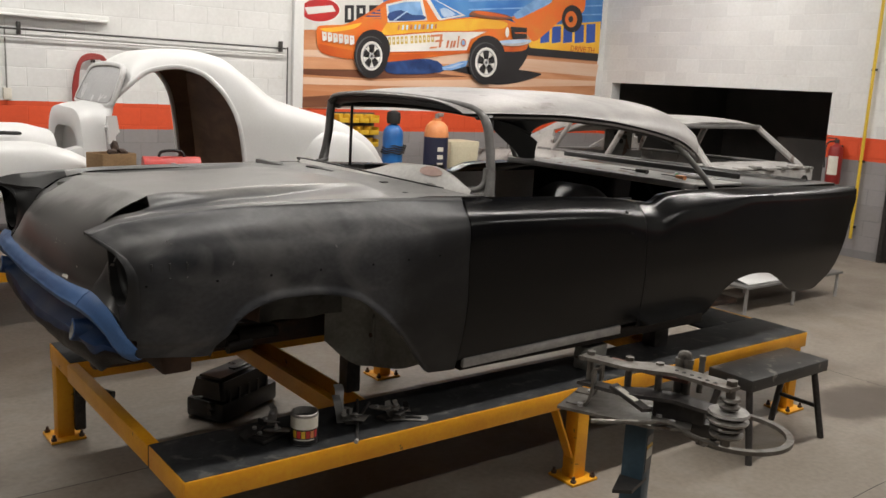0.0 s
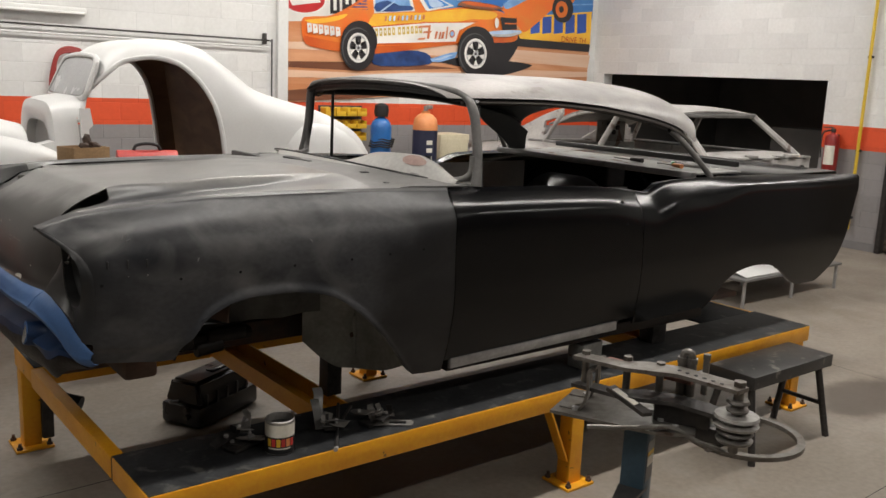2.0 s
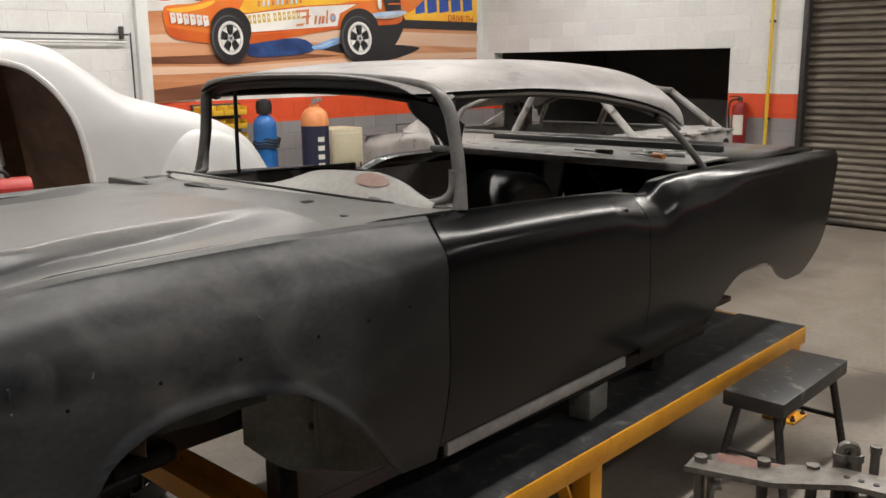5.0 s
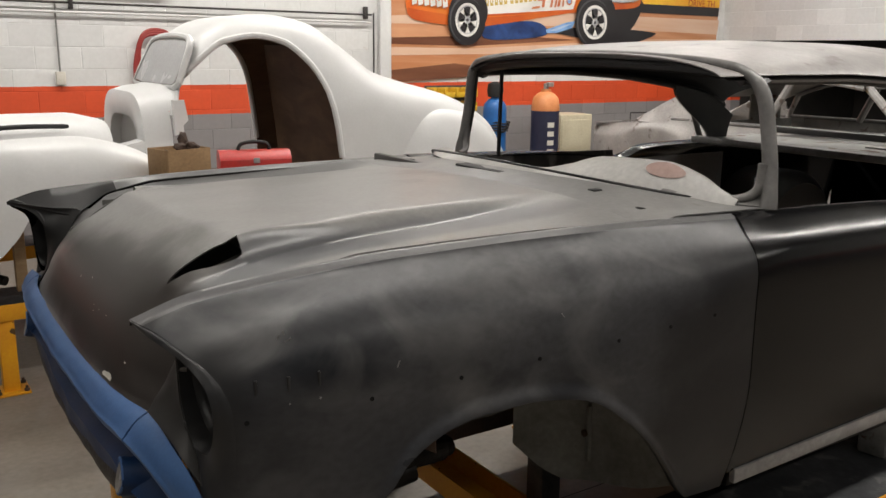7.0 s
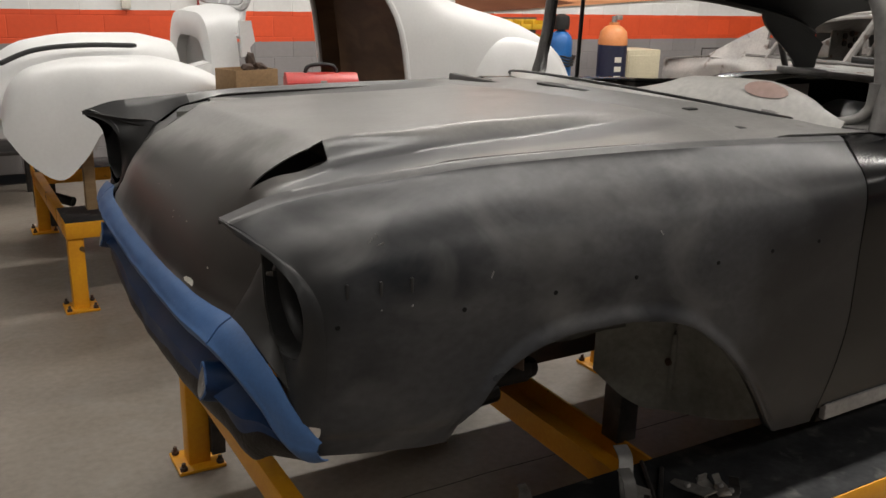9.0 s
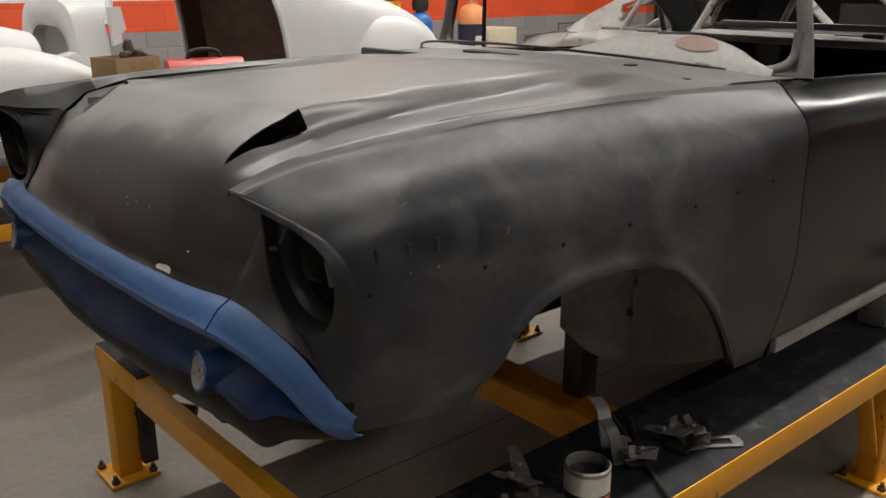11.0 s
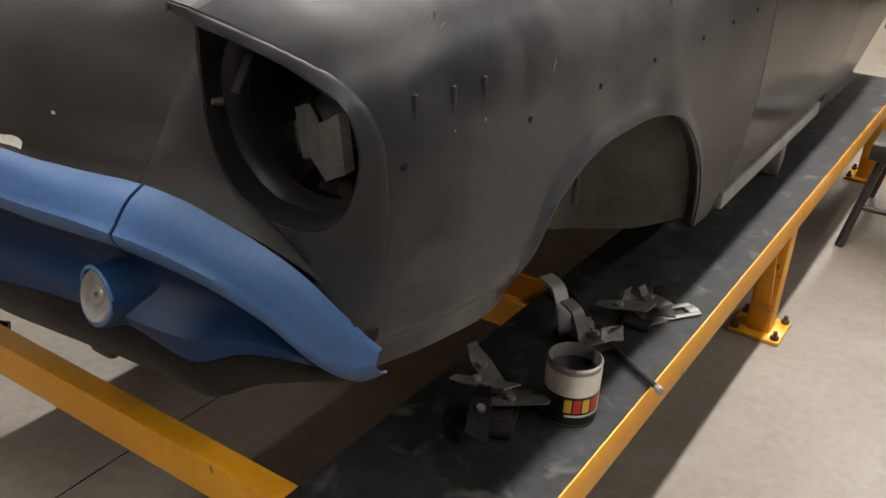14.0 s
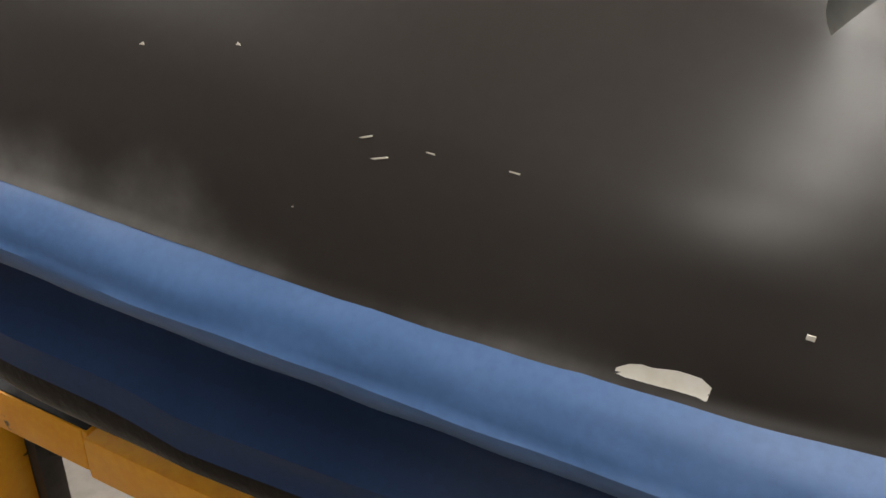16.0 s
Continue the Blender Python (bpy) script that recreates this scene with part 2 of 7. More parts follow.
M_RUST = mat("rusty_steel", (0.055, 0.042, 0.035), 0.75, 0.2, tint=(0.12, 0.06, 0.035), amount=0.7, scale=9, bump=0.3)
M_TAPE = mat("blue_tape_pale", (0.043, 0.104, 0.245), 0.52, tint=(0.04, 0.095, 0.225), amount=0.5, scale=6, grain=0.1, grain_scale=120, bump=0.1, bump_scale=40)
# Darker copy of the tape: the shade below the bar is put into its colour.
M_TAPE2 = mat("blue_tape_shaded", (0.005, 0.021, 0.068), 0.5, spec=0.3, tint=(0.009, 0.032, 0.098), amount=0.6, scale=5, grain=0.1, grain_scale=120, bump=0.18, bump_scale=22)
M_YELLOW = mat("yellow_paint", (0.8, 0.36, 0.012), 0.42, tint=(0.66, 0.26, 0.01), amount=0.6, scale=5, grain=0.12, spots=(0.09, 0.05, 0.02), spot_scale=13,
               spot_at=0.685, soft=0.03, bump=0.08)
M_RAIL = mat("black_rail_top", (0.016, 0.017, 0.0185), 0.58, tint=(0.042, 0.043, 0.045), amount=0.9, scale=8, grain=0.3, grain_scale=45, spots=(0.1, 0.097, 0.09), spot_scale=12,
             spot_at=0.58, soft=0.16, bump=0.12, rough_var=0.15, spec=0.2)
M_STEEL = mat("worn_steel", (0.36, 0.35, 0.335), 0.42, 0.5, tint=(0.2, 0.18, 0.16), amount=0.7, scale=18, spots=(0.12, 0.06, 0.04), spot_scale=25, spot_at=0.66)
M_WORN = mat("oily_worn_steel", (0.2, 0.19, 0.175), 0.4, 0.6, tint=(0.1, 0.085, 0.07), amount=0.8, scale=16, spots=(0.07, 0.045, 0.03), spot_scale=20, spot_at=0.6)
M_BENCH = mat("worn_black_bench", (0.02, 0.02, 0.02), 0.45, tint=(0.045, 0.043, 0.04), amount=0.7, scale=9, spots=(0.15, 0.14, 0.125), spot_scale=13, spot_at=0.6, soft=0.1, bump=0.1)
M_DARKSTEEL = mat("dark_steel", (0.045, 0.043, 0.042), 0.45, 0.6, tint=(0.1, 0.09, 0.085), amount=0.6, scale=20)
M_GALV = mat("galvanised_strip", (0.36, 0.352, 0.345), 0.45, 0.25, tint=(0.24, 0.235, 0.228), amount=0.7, scale=12, spots=(0.2, 0.1, 0.06), spot_scale=14, spot_at=0.7)
M_OXIDE = mat("red_oxide_bar", (0.2, 0.085, 0.065), 0.5, 0.2, tint=(0.26, 0.16, 0.13), scale=14)
M_WHITE = mat("white_gelcoat", (0.73, 0.73, 0.725), 0.42, tint=(0.63, 0.63, 0.62), amount=0.5, scale=3, grain=0.06, bump=0.02, bump_scale=20)
M_BROWN = mat("bare_resin_inside", (0.16, 0.095, 0.052), 0.6, tint=(0.08, 0.048, 0.03), amount=0.8, scale=3, stretch=(1, 1, 3), bump=0.3)
M_GREYCAR = mat("patchy_primer", (0.4, 0.385, 0.37), 0.5, tint=(0.26, 0.25, 0.24), amount=0.8, scale=4, spots=(0.15, 0.12, 0.105), spot_scale=7, spot_at=0.61, soft=0.08)
M_BLACK = plain("black_rubber", (0.012, 0.012, 0.012), 0.6)
M_GLOSSBLACK = mat("black_plastic", (0.012, 0.012, 0.013), 0.32, tint=(0.025, 0.025, 0.026), scale=8, bump=0.05)
M_RED = mat("red_enamel", (0.5, 0.035, 0.03), 0.35, tint=(0.38, 0.03, 0.025), scale=8)
M_CARD = mat("brown_cardboard", (0.32, 0.2, 0.1), 0.8, tint=(0.25, 0.15, 0.075), scale=9)
M_BLUE = mat("blue_cylinder_paint", (0.02, 0.14, 0.42), 0.35, tint=(0.03, 0.1, 0.3), scale=6)
M_NAVY = mat("navy_cylinder_paint", (0.018, 0.022, 0.05), 0.4, tint=(0.03, 0.03, 0.06), scale=7)
M_ORANGE = mat("orange_cylinder_paint", (0.7, 0.27, 0.1), 0.45, tint=(0.6, 0.2, 0.07), scale=9)
M_PETROL = mat("petrol_blue_paint", (0.03, 0.06, 0.085), 0.42, tint=(0.05, 0.085, 0.11), scale=8, spots=(0.12, 0.1, 0.09), spot_scale=22, spot_at=0.7)
M_SHUTTER = mat("dusty_shutter_steel", (0.17, 0.145, 0.115), 0.45, 0.5, tint=(0.06, 0.05, 0.042), amount=0.9, scale=2.2, stretch=(1, 0.35, 5), grain=0.3, grain_scale=20, bump=0.05)
M_BEIGE = mat("beige_enamel", (0.55, 0.5, 0.36), 0.5, tint=(0.45, 0.4, 0.28), scale=5)
M_YBIN = mat("yellow_plastic_bin", (0.68, 0.42, 0.03), 0.4, tint=(0.55, 0.3, 0.02), scale=9)
M_WOOD = mat("sanded_timber", (0.35, 0.24, 0.13), 0.7, tint=(0.25, 0.15, 0.08), scale=4, stretch=(1, 8, 8))
M_PAPER = mat("white_label", (0.66, 0.63, 0.55), 0.6, tint=(0.55, 0.52, 0.44), scale=30)
M_YPIPE = mat("yellow_gas_pipe", (0.68, 0.46, 0.04), 0.4, tint=(0.55, 0.36, 0.03), scale=9)
M_HOSE = plain("red_rubber_hose", (0.33, 0.04, 0.035), 0.5)
M_LAMP = plain("fluorescent_tube", (0.95, 0.95, 0.9), 0.4, emit=14.0)
M_LAMPOFF = mat("white_lamp_tray", (0.75, 0.75, 0.73), 0.4, tint=(0.62, 0.62, 0.6), scale=4)


# ---- building helpers ----
def glide(keys, x):
    """A smooth curve through a few (place, value) keys."""
    if x <= keys[0][0]:
        return keys[0][1]
    if x >= keys[-1][0]:
        return keys[-1][1]
    n = len(keys)
    slope = [(keys[i + 1][1] - keys[i][1]) / (keys[i + 1][0] - keys[i][0]) for i in range(n - 1)]
    tan = [slope[0]] + [0 if slope[i - 1] * slope[i] <= 0 else 2 * slope[i - 1] * slope[i] / (slope[i - 1] + slope[i]) for i in range(1, n - 1)] + [slope[-1]]
    for i in range(n - 1):
        a, b = keys[i][0], keys[i + 1][0]
        if x <= b:
            h = b - a
            s = (x - a) / h
            return ((2 * s ** 3 - 3 * s ** 2 + 1) * keys[i][1] + (s ** 3 - 2 * s ** 2 + s) * h * tan[i]
                    + (-2 * s ** 3 + 3 * s ** 2) * keys[i + 1][1] + (s ** 3 - s ** 2) * h * tan[i + 1])


def step(a, b, x):
    s = min(1, max(0, (x - a) / (b - a)))
    return s * s * (3 - 2 * s)


def thing(name, label, category, group="", kind="", at=(0, 0, 0), turn=0.0):
    ob = new(name)
    ob.location = at
    ob.rotation_euler = (0, 0, radians(turn))
    ob.empty_display_size = 0.1
    return tagged(ob, label, category, group, kind)


def part(name, bm, material, parent=None, label="", smooth=True, thick=0.0, sharp=40.0):
    """Links a bmesh as ONE mesh object, under a thing or a part."""
    me = bpy.data.meshes.new(name)
    bm.normal_update()
    bm.verts.index_update()
    rim = [tuple(sorted(v.index for v in e.verts)) for e in bm.edges if thick and e.is_boundary]
    bm.to_mesh(me)
    bm.free()
    for m in (material if isinstance(material, (list, tuple)) else (material,)):
        me.materials.append(m)
    if smooth:
        me.polygons.foreach_set("use_smooth", [True] * len(me.polygons))
        if sharp:
            me.set_sharp_from_angle(angle=radians(sharp))
        if rim:
            keep = set(rim)
            for e in me.edges:
                if tuple(sorted(e.vertices)) in keep:
                    e.use_edge_sharp = True
    ob = new(name, me)
    if parent:
        ob.parent = parent
    if thick:
        so = ob.modifiers.new("thickness", "SOLIDIFY")
        so.thickness, so.offset = thick, -1
    if label:
        ob["label"] = label
    return ob


def box(bm, c, s, bevel=0.0, m=None):
    """A bevelled block of size s about the place c."""
    r = bmesh.ops.create_cube(bm, size=1, matrix=(m or Matrix()) @ Matrix.Translation(c) @ Matrix.Diagonal((*s, 1)))
    if bevel:
        es = {e for v in r["verts"] for e in v.link_edges}
        bmesh.ops.bevel(bm, geom=list(es), offset=bevel, segments=2, affect="EDGES", profile=0.5)
    return bm


def rod(bm, a, b, r, r2=None, n=16, caps=True):
    a, b = Vector(a), Vector(b)
    d = b - a
    q = d.to_track_quat("Z", "Y").to_matrix().to_4x4()
    bmesh.ops.create_cone(bm, cap_ends=caps, segments=n, radius1=r, radius2=r if r2 is None else r2, depth=d.length,
                          matrix=Matrix.Translation((a + b) / 2) @ q)
    return bm


def tube(bm, pts, r, n=10, closed=False):
    """A round bar along a line of places."""
    pts = [Vector(p) for p in pts]
    rings = []
    k = len(pts)
    for i, p in enumerate(pts):
        d = (pts[(i + 1) % k] - pts[i - 1]) if closed else (pts[min(i + 1, k - 1)] - pts[max(i - 1, 0)])
        q = d.normalized().to_track_quat("Z", "Y").to_matrix()
        rr = r[i] if isinstance(r, (list, tuple)) else r
        rings.append([bm.verts.new(p + q @ Vector((rr * math.cos(2 * math.pi * j / n), rr * math.sin(2 * math.pi * j / n), 0))) for j in range(n)])
    for i in range(k if closed else k - 1):
        A, B = rings[i], rings[(i + 1) % k]
        for j in range(n):
            bm.faces.new((A[j], A[(j + 1) % n], B[(j + 1) % n], B[j]))
    if not closed:
        bm.faces.new(list(reversed(rings[0])))
        bm.faces.new(rings[-1])
    return bm


def curve_pts(keys, n=24):
    """Places along a smooth line through a few given ones."""
    P = [Vector(k) for k in keys]
    out = []
    for i in range(len(P) - 1):
        a, b, c, d = P[max(i - 1, 0)], P[i], P[i + 1], P[min(i + 2, len(P) - 1)]
        for j in range(n):
            s = j / n
            out.append(0.5 * ((2 * b) + (c - a) * s + (2 * a - 5 * b + 4 * c - d) * s * s + (3 * b - a - 3 * c + d) * s ** 3))
    out.append(P[-1])
    return out


def sheet(bm, fn, nu, nv, close_u=False, skip=None, flip=False):
    """A grid of faces over fn(u, v), u and v from 0 to 1."""
    V = [[bm.verts.new(fn(i / nu, j / nv)) for j in range(nv + 1)] for i in range(nu if close_u else nu + 1)]
    for i in range(nu):
        for j in range(nv):
            q = (V[i][j], V[(i + 1) % len(V)][j], V[(i + 1) % len(V)][j + 1], V[i][j + 1])
            if skip and skip((i + 0.5) / nu, (j + 0.5) / nv):
                continue
            bm.faces.new(tuple(reversed(q)) if flip else q)
    loose = [v for v in bm.verts if not v.link_faces]
    for v in loose:
        bm.verts.remove(v)
    return V


def lathe(bm, profile, n=32, m=None):
    """Turns (radius, height) keys round the z axis."""
    mm = m or Matrix()
    rings = [[bm.verts.new(mm @ Vector((r * math.cos(2 * math.pi * j / n), r * math.sin(2 * math.pi * j / n), z))) for j in range(n)] for r, z in profile]
    for A, B in zip(rings, rings[1:]):
        for j in range(n):
            bm.faces.new((A[j], A[(j + 1) % n], B[(j + 1) % n], B[j]))
    return rings


def slab(bm, outline, lift, m=None):
    """A flat plate: an outline of (x, y) raised by lift."""
    mm = m or Matrix()
    a = [bm.verts.new(mm @ Vector((x, y, 0))) for x, y in outline]
    b = [bm.verts.new(mm @ Vector((x, y, lift))) for x, y in outline]
    bm.faces.new(list(reversed(a)))
    bm.faces.new(b)
    for i in range(len(a)):
        j = (i + 1) % len(a)
        bm.faces.new((a[i], a[j], b[j], b[i]))
    return bm


B = bmesh.new


# ---- room ----
def course_wall(name, label, run, axis, fixed, lo, hi, zlo, zhi, holes, detail, thick=0.2, inward=-1):
    """A block wall: a recessed mortar core with block faces 4 mm proud. detail: the (from, to, zlo, zhi) stretch whose blocks are single parts."""
    core = B()
    cuts_z = sorted({zlo, zhi, *[h[2] for h in holes], *[h[3] for h in holes]})
    cuts_r = sorted({lo, hi, *[h[0] for h in holes], *[h[1] for h in holes]})
    for a, b in zip(cuts_r, cuts_r[1:]):
        for c, d in zip(cuts_z, cuts_z[1:]):
            if any(h[0] <= a and b <= h[1] and h[2] <= c and d <= h[3] for h in holes):
                continue
            mid = fixed - inward * thick / 2
            ctr, size = ((a + b) / 2, mid, (c + d) / 2), (b - a, thick, d - c)
            if axis == "y":
                ctr, size = (mid, (a + b) / 2, (c + d) / 2), (thick, b - a, d - c)
            box(core, ctr, size)
    wall = part(name, core, M_MORTAR, label=label, smooth=False)
    tagged(wall, label, "wall", kind="structure")
    L, H = 0.4, 0.2
    one = {}

    def block_mesh(w, h):
        key = (round(w, 3), round(h, 3))
        if key not in one:
            bm = B()
            s = (w - 0.005, 0.02, h - 0.005)
            box(bm, (0, 0, 0), s if axis == "x" else (s[1], s[0], s[2]))
            es = [e for e in bm.edges if all((v.co.y if axis == "x" else v.co.x) * inward > 0 for v in e.verts)]
            bmesh.ops.bevel(bm, geom=es, offset=0.003, segments=1, affect="EDGES")
            me = bpy.data.meshes.new("block")
            bm.to_mesh(me)
            bm.free()
            me.materials.append(M_WALL)
            one[key] = me
        return one[key]

    rest_v, rest_f = [], []
    count = 0
    row = 0
    z = zlo
    while z < zhi - 0.02:
        r = lo - (L / 2 if row % 2 else 0)
        while r < hi - 0.01:
            spans = [(max(r, lo), min(r + L, hi))]
            for h0, h1, z0, z1 in holes:
                if z + H > z0 + 0.03 and z < z1 - 0.03:
                    out = []
                    for a, b in spans:
                        if a < h0:
                            out.append((a, min(b, h0)))
                        if b > h1:
                            out.append((max(a, h1), b))
                    spans = out
            for a, b in spans:
                if b - a < 0.03:
                    continue
                zt = min(z + H, zhi)
                me = block_mesh(b - a, zt - z)
                c = ((a + b) / 2, (z + zt) / 2)
                out = fixed + inward * (-0.0075 + random.uniform(-0.0012, 0.0012))
                at = (c[0], out, c[1]) if axis == "x" else (out, c[0], c[1])
                if detail[0] <= c[0] <= detail[1] and detail[2] <= c[1] <= detail[3] and count < 290:
                    ob = new("block", me)
                    ob.location = at
                    ob.parent = wall
                    count += 1
                else:
                    k = len(rest_v)
                    rest_v += [v.co + Vector(at) for v in me.vertices]
                    rest_f += [[k + i for i in p.vertices] for p in me.polygons]
            r += L
        z += H
        row += 1
    me = bpy.data.meshes.new("block_rest")
    me.from_pydata(rest_v, [], rest_f)
    me.materials.append(M_WALL)
    ob = new("block_rest", me)
    ob.parent = wall
    ob["kind"] = "stuff"
    return wall


XE, YN, ZC = 9.49, 6.31, 5.2
bm = B()
box(bm, (1.0, -1.5, -0.1), (26, 17, 0.2))
floor_ob = tagged(part("floor", bm, M_FLOOR, smooth=False), "worn grey-beige concrete workshop floor with oil stains", "floor", kind="structure")
bm = B()
box(bm, (1.0, -1.5, ZC + 0.1), (26, 17, 0.2))
tagged(part("ceiling", bm, M_CEIL, smooth=False), "plain pale ceiling above the workshop", "ceiling", kind="structure")
for a, c in (((-3.0, 0.19), (2.5, 0.2)), ((4.59, -3.0), (4.6, 1.2)), ((1.2, -1.93), (8.0, -1.95))):
    bm = B()
    a, c = Vector((*a, 0)), Vector((*c, 0))
    side = (c - a).normalized().cross(Vector((0, 0, 1))) * 0.004
    n = 60
    row = []
    for k in range(n + 1):
        p = a.lerp(c, k / n) + side * 3 * noise.noise(Vector((k * 0.35, a.x, a.y))) + Vector((0, 0, 0.0008))
        w = 0.5 + 0.6 * abs(noise.noise(Vector((k * 0.6, 5, a.y))))
        row.append((bm.verts.new(p - side * w), bm.verts.new(p + side * w)))
    for q, r in zip(row, row[1:]):
        bm.faces.new((q[0], q[1], r[1], r[0]))
    part("floor_joint", bm, M_VALANCE, floor_ob, smooth=False)
OPEN = (2.25, 6.07, 0.0, 2.1)
SHUT = (-3.6, 1.36, 0.0, 3.6)


def plain_wall(name, c, s, m=M_WALL):
    b = B()
    box(b, c, s)
    return tagged(part(name, b, m, smooth=False), "plain painted wall closing the workshop", "wall", kind="structure")


# West and south walls are unseen; dark so the door reflects little light.
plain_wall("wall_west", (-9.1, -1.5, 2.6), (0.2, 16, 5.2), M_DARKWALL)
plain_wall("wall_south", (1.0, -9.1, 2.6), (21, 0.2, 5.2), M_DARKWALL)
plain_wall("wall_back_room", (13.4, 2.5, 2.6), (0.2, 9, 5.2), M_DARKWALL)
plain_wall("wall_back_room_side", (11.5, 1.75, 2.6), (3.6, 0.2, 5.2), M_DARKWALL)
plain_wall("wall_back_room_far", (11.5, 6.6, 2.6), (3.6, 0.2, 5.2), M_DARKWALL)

# roller shutter in its opening
sh = thing("door_1", "closed dusty corrugated steel roller shutter", "door", kind="structure")
for k in range(45):
    z = 0.02 + k * 0.08
    bm = B()
    prof = [(0.0, 0.0), (0.018, 0.012), (0.026, 0.032), (0.02, 0.052), (0.004, 0.066), (0.0, 0.08)]
    V = [[bm.verts.new((XE + 0.1 - d, y, z + h)) for d, h in prof] for y in (SHUT[0], SHUT[1] - 0.05)]
    for a in range(5):
        bm.faces.new((V[0][a], V[1][a], V[1][a + 1], V[0][a + 1]))
    part("slat", bm, M_SHUTTER, sh, thick=0.002)
bm = B()
box(bm, (XE + 0.03, SHUT[1] - 0.03, 1.8), (0.14, 0.06, 3.6), 0.008)
part("guide_rail", bm, M_DARKSTEEL, sh)

# strip lights under the ceiling, all out of view
def ceiling_light(x, y, power, along="x", z=ZC - 0.5, length=1.5):
    t = thing("ceiling_light", "white twin fluorescent batten light, unseen above the workshop", "ceiling light", "workshop lights", at=(x, y, z))
    s = (length, 0.16, 0.05) if along == "x" else (0.16, length, 0.05)
    b = B()
    box(b, (0, 0, 0.045), s, 0.01)
    part("tray", b, M_LAMPOFF, t)
    for o in (-0.045, 0.045):
        b = B()
        a, c = ((-length / 2 + 0.03, o, 0), (length / 2 - 0.03, o, 0)) if along == "x" else ((o, -length / 2 + 0.03, 0), (o, length / 2 - 0.03, 0))
        rod(b, a, c, 0.014, n=10)
        part("tube", b, M_LAMP, t)
    for dx in (-0.5, 0.5):
        b = B()
        p = (dx, 0) if along == "x" else (0, dx)
        rod(b, (p[0], p[1], 0.07), (p[0], p[1], ZC - z), 0.006, n=8)
        part("hanger", b, M_DARKSTEEL, t)
    la = bpy.data.lights.new("light", "AREA")
    la.shape, la.size, la.size_y, la.energy, la.color = "RECTANGLE", s[0], s[1], power, (1.0, 0.955, 0.9)
    lo = new("light", la)
    lo.location = (0, 0, -0.03)
    lo.parent = t


# ---- vehicle lift ----
def base_leg(parent, x, y, top, brace=0):
    b = B()
    box(b, (x, y, top / 2), (0.085, 0.085, top), 0.006)
    leg = part("leg", b, M_YELLOW, parent)
    b = B()
    box(b, (x, y, 0.008), (0.18, 0.18, 0.014), 0.003)
    part("base_plate", b, M_YELLOW, leg, "rust-stained yellow base plate")
    for sx in (-1, 1):
        for sy in (-1, 1):
            b = B()
            rod(b, (x + sx * 0.07, y + sy * 0.07, 0.014), (x + sx * 0.07, y + sy * 0.07, 0.045), 0.008, n=8)
            rod(b, (x + sx * 0.07, y + sy * 0.07, 0.014), (x + sx * 0.07, y + sy * 0.07, 0.028), 0.015, n=6)
            part("bolt", b, M_RUST, leg)
    if brace:
        b = B()
        m = Matrix.Translation((x - brace * 0.115, y, top - 0.15)) @ Matrix.Rotation(radians(-brace * 25), 4, "Y")
        box(b, (0, 0, 0), (0.012, 0.06, 0.34), 0.003, m)
        part("gusset", b, M_YELLOW, parent)


